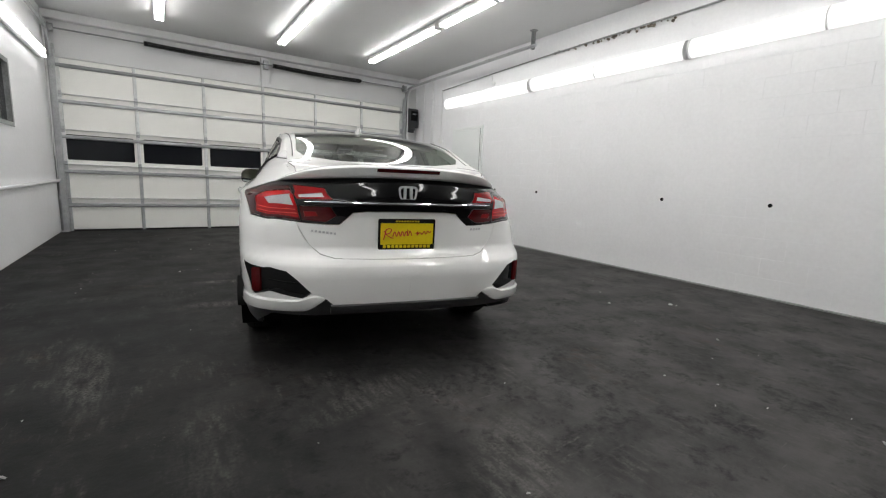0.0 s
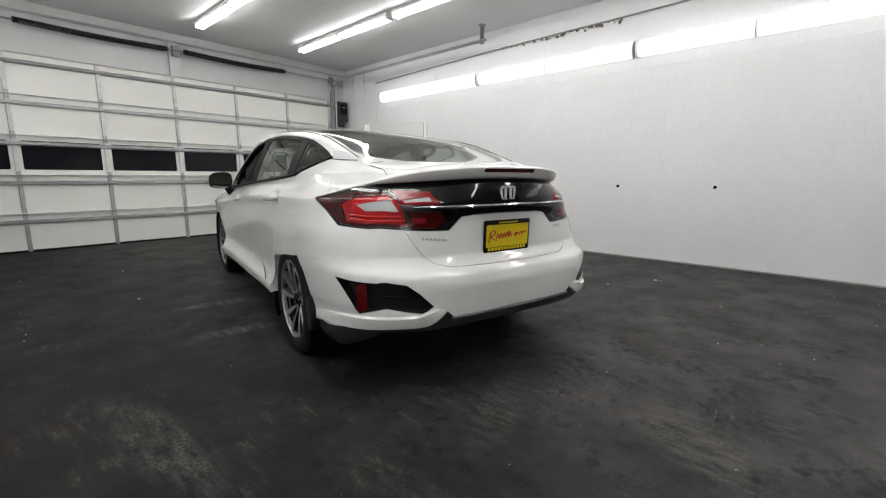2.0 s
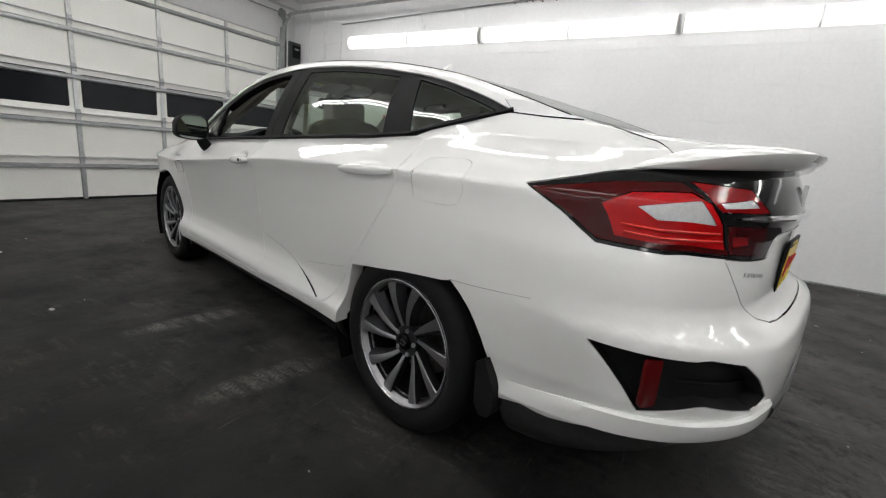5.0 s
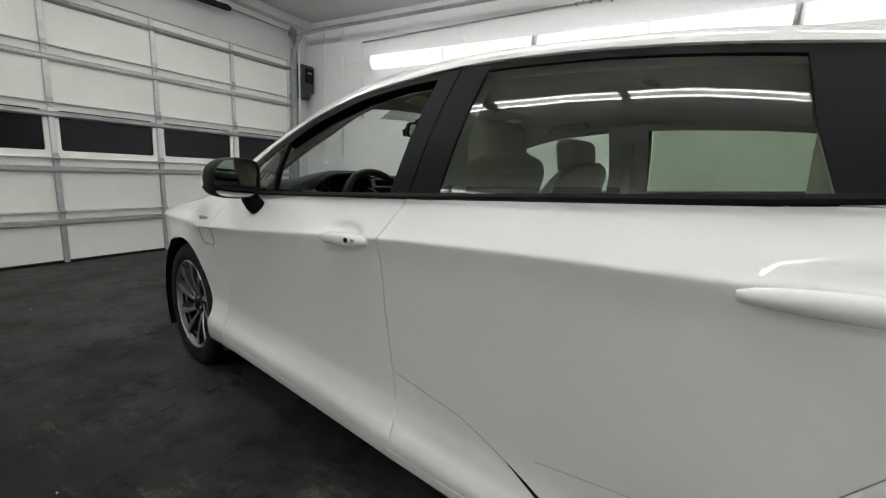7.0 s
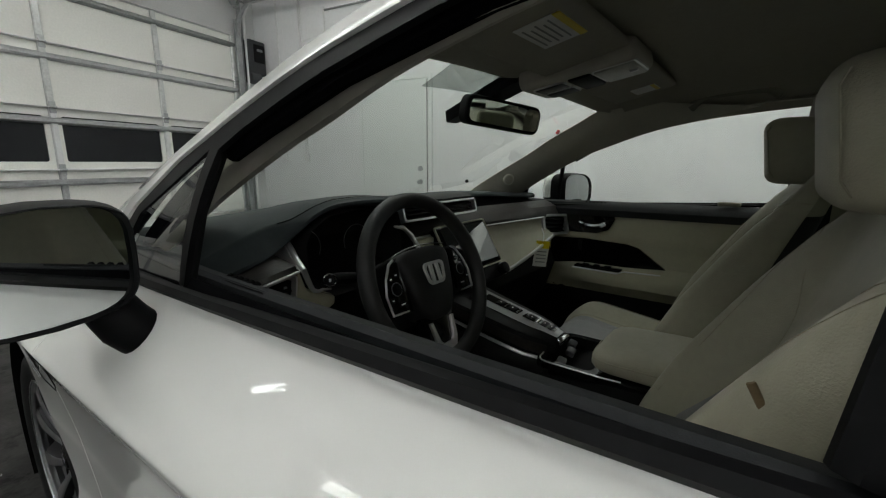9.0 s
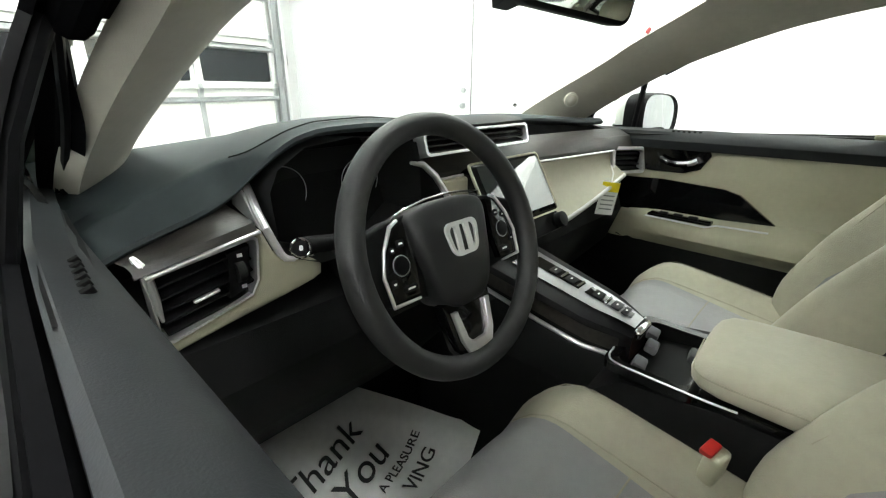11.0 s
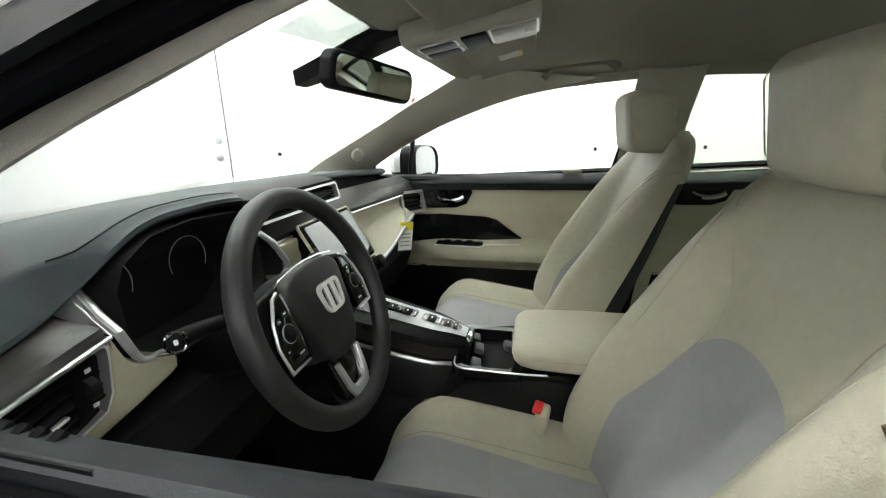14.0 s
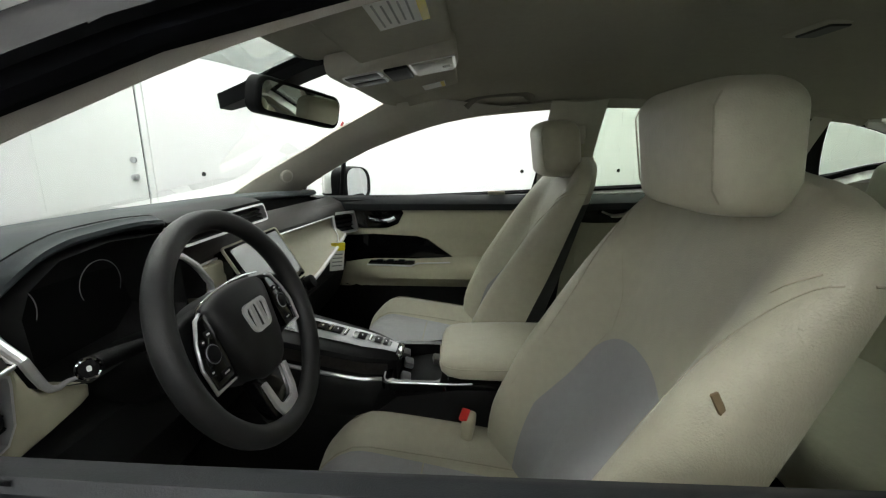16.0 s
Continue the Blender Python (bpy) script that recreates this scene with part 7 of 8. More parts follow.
slab([(-0.558, 0.938), (-0.546, 0.934), (-0.541, 0.920), (-0.533, 0.898), (-0.524, 0.886), (-0.508, 0.881), (-0.490, 0.879), (-0.466, 0.866), (-0.458, 0.858), (-0.460, 0.842), (-0.474, 0.836), (-0.524, 0.826), (-0.609, 0.812), (-0.678, 0.799), (-0.705, 0.794), (-0.705, 0.812), (-0.680, 0.8165), (-0.574, 0.8455), (-0.5615, 0.866), (-0.5555, 0.915)], 0.05, CREAM_TRIM, "left_surround", "cream surround of the side vent", m=FACE @ pose(0, 0, 0.008), bevel=0.007)
# satin blade: a plate that faces the door, and a thin rim that runs down under the instruments
bm = merge(plate([(3.176, 0.992), (3.142, 0.960), (3.116, 0.936), (3.150, 0.944), (3.205, 0.958), (3.200, 0.984)], 0.004, Matrix(((0, 0, -1, -0.550), (1, 0, 0, 0), (0, 1, 0, 0), (0, 0, 0, 1))), 0.001, 1))
cb = part("cluster_blade", bm, SATIN_CHROME, dash, "satin blade beside the instrument cluster")
part("blade_rim", sweep([Vector(q) for q in ((-0.536, 3.180, 0.992), (-0.540, 3.160, 0.978), (-0.544, 3.136, 0.958))] + [FACE @ Vector((x, z, 0.020)) for x, z in ((-0.546, 0.940), (-0.538, 0.918), (-0.530, 0.899), (-0.523, 0.890), (-0.512, 0.886), (-0.500, 0.888), (-0.480, 0.884))], [0.0055, 0.0065, 0.0065, 0.006, 0.006, 0.0055, 0.005, 0.004, 0.003, 0.002], 10), SATIN_CHROME, cb, "bright satin rim")
# instrument cluster in its hood
part("cluster_well", skin([[(x * k - 0.385 * (1 - k), y, 0.965 + (z - 0.965) * k) for x, z in ((-0.53, 0.985), (-0.525, 0.89), (-0.46, 0.862), (-0.30, 0.866), (-0.24, 0.90), (-0.245, 0.99), (-0.28, 1.042), (-0.39, 1.050), (-0.47, 1.042), (-0.515, 1.015))] for y, k in ((3.118, 1.0), (3.20, 0.95), (3.245, 0.90))], True), WELL_BLACK, dash, "dark hooded instrument well")
part("cluster_screen", plate(rounded(0.25, 0.125, 0.03, 5, -0.385, 0.958), 0.006, basis((0, 3.235, 0), (1, 0, 0), (0, 0.0, 1))), WELL_BLACK, dash, "unlit instrument screen")
for cx, r in ((-0.46, 0.045), (-0.30, 0.042)):
    part("dial_ring", sweep([(cx + r * math.cos(a), 3.226, 0.955 + r * math.sin(a)) for a in lin(-0.6, 3.7, 24)], 0.0008, 5), BADGE_SILVER, dash)
part("right_blade", sweep([FACE @ Vector(p) for p in ((-0.262, 0.995, 0.006), (-0.236, 0.990, 0.012), (-0.205, 0.965, 0.014), (-0.170, 0.918, 0.016), (-0.168, 0.900, 0.016), (-0.185, 0.892, 0.016), (-0.272, 0.880, 0.012))], [0.003, 0.006, 0.007, 0.007, 0.007, 0.006, 0.003], 8, flat=1.0), SATIN_CHROME, dash, "satin blade on the right of the cluster")
part("cluster_wall", skin([[(-0.24, 3.13, 1.03), (-0.24, 3.118, 0.99), (-0.18, 3.115, 0.925), (-0.18, 3.118, 0.89)], [(-0.25, 3.24, 1.03), (-0.25, 3.24, 0.99), (-0.22, 3.24, 0.925), (-0.22, 3.24, 0.89)]], False), WELL_BLACK, dash)
# centre: top vents, wood band, cream strip, screen
cv_out = rounded(0.35, 0.046, 0.010, 3, -0.045, 1.022)
cv_in = rounded(0.338, 0.036, 0.007, 3, -0.045, 1.022)
air_vent("air_vent", cv_out, cv_in, basis((0, 3.140 - 0.25 * 1.022, 0), (1, 0, 0), (0, 0.25, 1)) @ pose(0, 0.03, 0), 3, dash, "louvred centre vent under the dash lip")
part("centre_hood", skin([[(x, 3.25, 1.058), (x, 3.165, 1.058), (x, 3.145, 1.050), (x, 3.150, 1.044)] for x in lin(-0.225, 0.135, 9)], False), SATIN_BLACK, dash)
part("wood_band", skin([[(x, 3.215 - 0.05 * max(0, (x - 0.05) / 0.6), 1.005 - 0.012 * max(0, x)), (x, 3.175 - 0.06 * max(0, (x - 0.05) / 0.6), 0.985 - 0.015 * max(0, x)), (x, 3.150 - 0.05 * max(0, (x - 0.05) / 0.6), 0.958 - 0.018 * max(0, x)), (x, 3.150 - 0.05 * max(0, (x - 0.05) / 0.6), 0.945 - 0.018 * max(0, x))] for x in lin(-0.19, 0.745, 26)], False), WOOD, dash, "dark wood band across the dash")
part("band_line", sweep([(x, 3.143 - 0.05 * max(0, (x - 0.05) / 0.6), 0.948 - 0.018 * max(0, x)) for x in lin(-0.16, 0.60, 14)], 0.0028, 6), SATIN_CHROME, dash, "thin satin line")
slab([(-0.165, 0.945), (-0.08, 0.945), (-0.08, 0.872), (-0.150, 0.865)], 0.05, CREAM_TRIM, "centre_trim", "cream strip beside the screen", m=FACE @ pose(0, 0, 0.0))
# screen leaning back
SCR = basis((0.040, 3.088, 0.905), (1, 0, 0), (0, 0.60, 1))
sc = part("touch_screen", plate(rounded(0.262, 0.150, 0.008, 3), 0.03, SCR, 0.003), GLOSS_BLACK, dash, "gloss black touch screen")
part("frame", frame_plate(rounded(0.270, 0.158, 0.010, 3), rounded(0.262, 0.150, 0.008, 3), 0.006, SCR @ pose(0, 0, 0.001)), CREAM_TRIM, sc)
part("glass", plate(rounded(0.236, 0.128, 0.004, 3, 0.004, 0.004), 0.002, SCR @ pose(0, 0, 0.0015)), SCREEN, sc, "reflective screen glass")
part("screen_knob", cyl(0.012, 0.02, 18, SCR @ pose(-0.118, -0.02, 0.006), bevel=0.003), SATIN_BLACK, sc)
# right: cream panel, end vent, glovebox
def cream_right(u, v):
    x = 0.175 + 0.46 * u
    top, low = 0.938 - 0.006 * u, 0.790 + 0.075 * u ** 1.5
    z = top + (low - top) * v
    return Vector((x, 3.140 - 0.03 * u - 0.075 * v * (1 - 0.45 * u) + 0.02 * math.sin(math.pi * v), z))


part("right_trim", patch(cream_right, lin(0, 1, 22), lin(0, 1, 12)), CREAM, dash, "cream leather panel before the passenger")
part("trim_lip", sweep([cream_right(u, 1.0) + Vector((0, -0.002, -0.006)) for u in lin(0, 1, 14)], 0.007, 8), SATIN_CHROME, dash)
RV = basis((0.685, 3.085, 0.898), (1, -0.42, -0.05), (0, 0.22, 1))
air_vent("air_vent", rounded(0.148, 0.088, 0.018, 3), rounded(0.124, 0.068, 0.012, 3), RV, 4, dash, "louvred passenger side vent")
part("glove_box", plate(rounded(0.42, 0.20, 0.03, 4, 0.42, 0.70), 0.02, basis((0, 3.112, 0), (1, 0, 0), (0, 0.12, 1)), 0.006), DASH_BLACK, dash, "black glove box lid")
# climate controls
part("climate_panel", plate(rounded(0.24, 0.05, 0.01, 3), 0.02, basis((0.055, 3.045, 0.815), (1, 0, 0), (0, 0.5, 1)), 0.003), SATIN_BLACK, dash, "dark climate control strip")
for x in (-0.04, 0.155):
    k = part("climate_knob", cyl(0.019, 0.026, 22, basis((x, 3.033, 0.818), (1, 0, 0), (0, 0.5, 1)), bevel=0.003), SATIN_BLACK, dash)
    part("ring", cyl(0.0205, 0.006, 22, basis((x, 3.040, 0.815), (1, 0, 0), (0, 0.5, 1))), CHROME, k)

# ---- steering wheel ----
SW = basis((-0.343, 2.945, 0.907), (1, 0, 0), (0, 0.363, 0.932))     # local z points at the driver


def steering():
    R = 0.178
    rim = [SW @ Vector((R * math.cos(a), R * math.sin(a), 0.004)) for a in np.linspace(0, math.tau, 72, endpoint=False)]
    w = part("steering_wheel", sweep(rim, [0.0165 + 0.0018 * abs(math.cos(a)) for a in np.linspace(0, math.tau, 72, endpoint=False)], 14, loop=True), SATIN_RIM, car, "black leather three-spoke steering wheel")
    pad = [(-0.092, 0.044), (-0.080, 0.060), (-0.05, 0.068), (0.0, 0.070), (0.05, 0.068), (0.080, 0.060), (0.088, 0.044), (0.082, 0.008), (0.072, -0.036), (0.056, -0.070), (0.034, -0.088), (0.0, -0.092), (-0.034, -0.088), (-0.056, -0.070), (-0.072, -0.036), (-0.084, 0.008)]
    ring = [(q.x * 0.90, q.y) for q in curve_through([(x, y, 0) for x, y in pad[-2:] + pad + pad[:2]], 5)][10:-10]
    rows = [[SW @ Vector((x * k, y * k, z)) for x, y in ring[:-1]] for k, z in ((0.97, -0.055), (1.0, -0.010), (0.995, -0.001), (0.97, 0.006), (0.92, 0.0105), (0.80, 0.0150), (0.6, 0.0185), (0.35, 0.0205), (0.02, 0.021))]
    part("airbag_cover", skin(rows, True), AIRBAG, w, "black airbag cover tapering downwards")
    part("cover_edge", sweep([SW @ Vector((x, y, 0.004)) for x, y in ((-0.108, 0.052), (-0.098, 0.062), (-0.080, 0.067), (-0.04, 0.073), (0.0, 0.075), (0.04, 0.073), (0.078, 0.067))], 0.0016, 6), CHROME, w, "thin bright edge over the airbag cover")
    for s in (-1, 1):
        sp = [(s * 0.060, 0.062), (s * 0.108, 0.058), (s * 0.170, 0.040), (s * 0.176, -0.012), (s * 0.150, -0.050), (s * 0.066, -0.060)]
        part("spoke", plate(sp, 0.022, SW @ pose(0, 0, -0.006), 0.006, 3), SATIN_BLACK, w)
        bt = [(s * 0.088, 0.052), (s * 0.106, 0.048), (s * 0.126, 0.020), (s * 0.136, -0.010), (s * 0.132, -0.046), (s * 0.090, -0.046), (s * 0.084, -0.010)]
        pad_s = part("switch_pad", plate(bt, 0.014, SW @ pose(0, 0, 0.006), 0.002, 2), GLOSS_BLACK, w, "gloss black wheel switches")
        rim_out = [(s * 0.098, 0.056), (s * 0.112, 0.050), (s * 0.131, 0.021), (s * 0.141, -0.010), (s * 0.137, -0.050), (s * 0.092, -0.051)]
        part("switch_rim", sweep([SW @ Vector((x, y, 0.0060)) for x, y in rim_out], [0.0022, 0.0030, 0.0026, 0.0026, 0.0030, 0.0018], 8), SATIN_CHROME, pad_s, "satin rim round the switches")
        part("dial", cyl(0.012, 0.004, 24, SW @ pose(s * 0.110, -0.002, 0.0075), bevel=0.001), SATIN_BLACK, pad_s)
        part("dial_ring", sweep([SW @ Vector((s * 0.110 + 0.0135 * math.cos(a), -0.002 + 0.0135 * math.sin(a), 0.0070)) for a in np.linspace(0, math.tau, 28, endpoint=False)], 0.0008, 5, loop=True), DULL_STEEL, pad_s)
        for x, y, ww, hh in ((0.103, 0.026, 0.013, 0.010), (0.104, -0.034, 0.024, 0.009), (0.128, -0.022, 0.009, 0.011), (0.119, 0.020, 0.008, 0.009)):
            part("switch", plate(rounded(ww, hh, 0.003, 3, s * x, y), 0.004, SW @ pose(0, 0, 0.0078), 0.001, 1), SATIN_BLACK, pad_s)
            part("mark", plate(rounded(ww * 0.5, 0.0026, 0.0005, 1, s * x, y), 0.001, SW @ pose(0, 0, 0.0082)), FIXTURE, pad_s)
    low = [(-0.052, -0.080), (0.052, -0.080), (0.044, -0.150), (0.028, -0.178), (-0.028, -0.178), (-0.044, -0.150)]
    part("lower_spoke", plate(low, 0.022, SW @ pose(0, 0, -0.002), 0.004, 2), GLOSS_BLACK, w)
    u_out = [(-0.042, -0.094), (-0.031, -0.094), (-0.022, -0.138), (-0.014, -0.146), (0.014, -0.146), (0.022, -0.138), (0.031, -0.094), (0.042, -0.094), (0.036, -0.140), (0.024, -0.166), (-0.024, -0.166), (-0.036, -0.140)]
    part("spoke_accent", plate(u_out, 0.006, SW @ pose(0, 0, 0.004), 0.0015, 1), SATIN_CHROME, w, "satin U-shaped accent on the lower spoke")
    em = SW @ pose(0, 0.008, 0.0245)
    part("emblem", merge(frame_plate([(x * (1 + 0.15 * y / 0.025), y) for x, y in rounded(0.062, 0.050, 0.014, 4)], [(x * (1 + 0.15 * y / 0.025), y) for x, y in rounded(0.050, 0.038, 0.010, 4)], 0.006, em), plate([(-0.016, -0.019), (-0.006, -0.019), (-0.005, 0.019), (-0.015, 0.019)], 0.005, em), plate([(0.006, -0.019), (0.016, -0.019), (0.015, 0.019), (0.005, 0.019)], 0.005, em)), BADGE_CHROME, w, "plain chrome badge")
    part("column", skin([[SW @ Vector((0.062 * k * math.cos(a), 0.055 * k * math.sin(a) - 0.01, z)) for a in np.linspace(0, math.tau, 20, endpoint=False)] for k, z in ((0.9, -0.03), (1.0, -0.06), (1.1, -0.16), (1.1, -0.30))], True, True), DASH_BLACK, w, "black steering column shroud")
    end, face = Vector((-0.532, 3.044, 0.926)), Vector((-0.62, -0.74, 0.25)).normalized()
    st = part("stalk", sweep([(-0.385, 3.035, 0.902), (-0.45, 3.046, 0.915), (-0.505, 3.050, 0.923), end - face * 0.004], [0.009, 0.0105, 0.012, 0.0135], 14), DASH_BLACK, w, "black light stalk with a ringed end")
    fm = look(end, end - face)
    part("ring", sweep([fm @ Vector((0.0125 * math.cos(a), 0.0125 * math.sin(a), 0.004)) for a in np.linspace(0, math.tau, 28, endpoint=False)], 0.0018, 6, loop=True), CHROME, st, "chrome ring")
    part("stalk_end", cyl(0.0135, 0.014, 24, fm @ pose(0, 0, -0.004), bevel=0.002), SATIN_BLACK, st)
    part("mark", plate(rounded(0.005, 0.007, 0.002, 4), 0.001, fm @ pose(0, 0, 0.0036)), FIXTURE, st)
    part("stalk", sweep([SW @ q for q in (Vector((0.05, 0.01, -0.08)), Vector((0.11, 0.044, -0.078)), Vector((0.165, 0.055, -0.085)))], [0.008, 0.010, 0.013], 12), DASH_BLACK, w, "black wiper stalk")
    return w


AIRBAG = pmat("grained_airbag_black", (0.013, 0.013, 0.014), rough=0.5, spec=0.35, vary=0.1, bump=0.12, bscale=700)
SATIN_RIM = pmat("grained_black_leather", (0.017, 0.017, 0.018), rough=0.5, spec=0.4, vary=0.1, bump=0.1, bscale=500)
steering()

# ---- centre console ----
SHIFT_SILVER = pmat("satin_silver_plastic", (0.36, 0.36, 0.37), rough=0.28, metal=0.85, vary=0.05)
con = part("console", skin([[(x * w, y, z) for x, z in ((-0.155, 0.28), (-0.15, zt - 0.03), (-0.135, zt - 0.005), (-0.10, zt), (0.10, zt), (0.135, zt - 0.005), (0.15, zt - 0.03), (0.155, 0.28))] for y, zt, w in ((3.22, 0.60, 1.0), (3.0, 0.60, 1.0), (2.80, 0.605, 1.0), (2.74, 0.655, 1.0), (2.60, 0.675, 1.0), (2.30, 0.68, 1.0), (2.05, 0.66, 0.95))], False), DASH_BLACK, car, "black centre console with floating shifter bridge")
part("console_end", plate([(-0.147, 0.28), (0.147, 0.28), (0.14, 0.63), (0.10, 0.66), (-0.10, 0.66), (-0.14, 0.63)], 0.01, basis((0, 2.05, 0), (1, 0, 0), (0, 0, 1))), DASH_BLACK, con)
# floating bridge from the dash down to its tip
def bridge(t, u):
    y = 3.12 - 0.37 * t
    w = 0.100 - 0.030 * t - 0.028 * max(0, t - 0.8) / 0.2
    z = 0.800 - 0.085 * t - 0.004 * max(0, t - 0.9) / 0.1
    return Vector((-0.034 - 0.004 * t + u * w, y, z))


rows = []
for t in lin(0, 1, 14):
    row = [bridge(t, u) + Vector((0, 0, d)) for u, d in ((-1.0, -0.055), (-1.05, -0.02), (-0.95, -0.004), (-0.7, 0.003), (0.0, 0.006), (0.7, 0.003), (0.95, -0.004), (1.05, -0.02), (1.0, -0.055))]
    rows.append(row)
br = part("shifter_bridge", skin(rows, True, True), SATIN_BLACK, con, "dark floating bridge with push-button shifter")
part("wood_side", skin([[bridge(t, -1.06) + Vector((-0.001, 0, -0.012)), bridge(t, -1.05) + Vector((-0.001, 0, -0.040))] for t in lin(0, 0.95, 8)], False), WOOD, br)
part("under_blade", sweep([bridge(t, -1.04) + Vector((0, 0, -0.050 - 0.006 * math.sin(t * 3))) for t in lin(0.05, 0.98, 12)], 0.0045, 6), SATIN_CHROME, br, "satin lower edge")
sp = part("shifter_plate", skin([[bridge(t, u) + Vector((0, 0, 0.009 - 0.003 * u * u)) for u in lin(-0.56, 0.48, 9)] for t in lin(0.30, 0.99, 18)], False), SHIFT_SILVER, br, "satin silver shifter plate")
for t0, t1 in ((0.36, 0.665), (0.70, 0.95)):
    part("slot", skin([[bridge(t, u) + Vector((0, 0, 0.0100 - 0.002 * u * u)) for u in lin(-0.20 + 0.05 * t, 0.28, 5)] for t in lin(t0, t1, 8)], False), GLOSS_BLACK, sp, "gloss black button slot")
for t, hw in ((0.50, 0.020), (0.60, 0.022), (0.76, 0.020), (0.865, 0.018), (0.915, 0.012)):
    c = bridge(t, 0.055)
    b = part("shift_button", rbox((0.030, hw, 0.005), 0.0016, 2, at=pose(c.x, c.y, c.z + 0.0108, 13, 0, 0)), SATIN_BLACK if t < 0.8 else DARK_ALLOY, sp, "dark shift button")
    part("mark", rbox((0.006, 0.003, 0.0008), at=pose(c.x, c.y, c.z + 0.0134, 13, 0, 0)), FIXTURE, b)
for t in (0.555, 0.655, 0.815):
    c = bridge(t, 0.055)
    part("ridge", sweep([Vector((c.x + dx, c.y, c.z + 0.0125)) for dx in (-0.014, 0.0, 0.014)], 0.0026, 6), CHROME, sp)
tip = bridge(1.0, -0.04)
part("tip_cap", rbox((0.058, 0.016, 0.020), 0.0065, 3, at=pose(tip.x, tip.y - 0.002, tip.z - 0.002, 15, 0, 0)), CHROME, br, "chrome nose of the bridge")
# cup holders
ch = part("cup_holder", frame_plate(rounded(0.215, 0.150, 0.022, 4), rounded(0.178, 0.112, 0.018, 4), 0.015, pose(-0.042, 2.700, 0.689)), GLOSS_BLACK, con, "gloss black cup holder tray")
part("well", skin([[(x - 0.042, 2.700 + y, z) for x, y in rounded(0.178 * k, 0.112 * k, 0.018, 4)] for z, k in ((0.688, 1.0), (0.62, 0.92), (0.60, 0.85), (0.598, 0.01))], True), DARK_VOID, ch)
part("trim", sweep(curve_through([(-0.10, 2.772, 0.690), (-0.130, 2.768, 0.690), (-0.144, 2.750, 0.690), (-0.146, 2.70, 0.690), (-0.146, 2.62, 0.690), (-0.144, 2.575, 0.691)], 5), 0.0018, 6), SATIN_CHROME, ch, "thin satin line round the tray")
part("trim", sweep([(-0.02, 2.773, 0.690), (0.02, 2.773, 0.690), (0.048, 2.768, 0.690)], 0.0018, 6), SATIN_CHROME, ch)
CLIP_GREY = pmat("grey_rubber_clip", (0.085, 0.085, 0.09), rough=0.5, vary=0.1)
for x, y in ((-0.030, 2.728), (-0.100, 2.726), (0.018, 2.742), (-0.010, 2.660)):
    part("clip", rbox((0.034, 0.022, 0.016), 0.004, 2, at=pose(x, y, 0.677, 18, 0, 8)), CLIP_GREY, ch, "grey rubber cup clip")
part("side_tray", plate(rounded(0.040, 0.22, 0.012, 3, -0.118, 2.52), 0.012, pose(0, 0, 0.690), 0.003), GLOSS_BLACK, con)
rings = []
for y, top, bot, wd in ((2.648, 0.732, 0.722, 0.075), (2.642, 0.741, 0.713, 0.096), (2.628, 0.748, 0.706, 0.110), (2.60, 0.752, 0.702, 0.116), (2.50, 0.756, 0.700, 0.118), (2.38, 0.757, 0.699, 0.118), (2.30, 0.755, 0.699, 0.116), (2.285, 0.745, 0.705, 0.105)):
    rings.append([(-0.042 + wd * math.copysign(abs(math.cos(a)) ** 0.35, math.cos(a)), y, (top + bot) / 2 + (top - bot) / 2 * math.copysign(abs(math.sin(a)) ** 0.55, math.sin(a)) + 0.004 * math.cos(a) ** 2 * -1) for a in np.linspace(0, math.tau, 36, endpoint=False)])
part("armrest", skin(rings, True, True), CREAM, con, "cream leather centre armrest")
part("armrest_seam", sweep(curve_through([(-0.1602, y, 0.733) for y in lin(2.30, 2.60, 6)] + [(-0.150, 2.632, 0.733), (-0.12, 2.645, 0.733), (-0.042, 2.6500, 0.733)], 3), 0.0012, 5), STITCH, con)
part("pedal", rbox((0.06, 0.012, 0.16), 0.004, 2, at=pose(-0.25, 3.42, 0.42, -25, 0, 0)), BLACK_PLASTIC, car)
part("pedal", rbox((0.10, 0.012, 0.07), 0.004, 2, at=pose(-0.38, 3.40, 0.46, -25, 0, 0)), BLACK_PLASTIC, car)

# ---- overhead ----
LAMP_GREY = pmat("frosted_lamp_lens", (0.40, 0.40, 0.37), rough=0.35, vary=0.05)
GRIP_GREY = pmat("grey_beige_grip", (0.17, 0.16, 0.135), rough=0.6, vary=0.05)
def visor(x0, x1, label):
    v = part("sun_visor", rbox((x1 - x0, 0.185, 0.018), 0.008, 3, at=pose((x0 + x1) / 2, 2.715, 1.372, -13, 0, 0)), HEADLINER, car, label)
    return v


v = visor(-0.50, -0.10, "beige driver's sun visor with a warning label")
VT = pose(-0.30, 2.715, 1.372, -13, 0, 0)
part("label", rbox((0.125, 0.078, 0.002), at=VT @ pose(-0.035, -0.025, -0.0095)), PAPER, v, "white warning label", smooth=False)
part("label_band", rbox((0.125, 0.012, 0.002), at=VT @ pose(-0.035, -0.058, -0.0105)), PLATE_YELLOW, v, smooth=False)
for k in range(5):
    part("print_bar", rbox((0.098 - 0.02 * (k % 2), 0.003, 0.001), at=VT @ pose(-0.035, 0.004 - 0.011 * k, -0.0108)), DULL_STEEL, v, smooth=False)
part("visor_clip", rbox((0.03, 0.02, 0.02), 0.005, 2, at=(-0.115, 2.79, 1.362)), PILLAR_TRIM, v)
v = visor(0.12, 0.50, "beige passenger sun visor with a label")
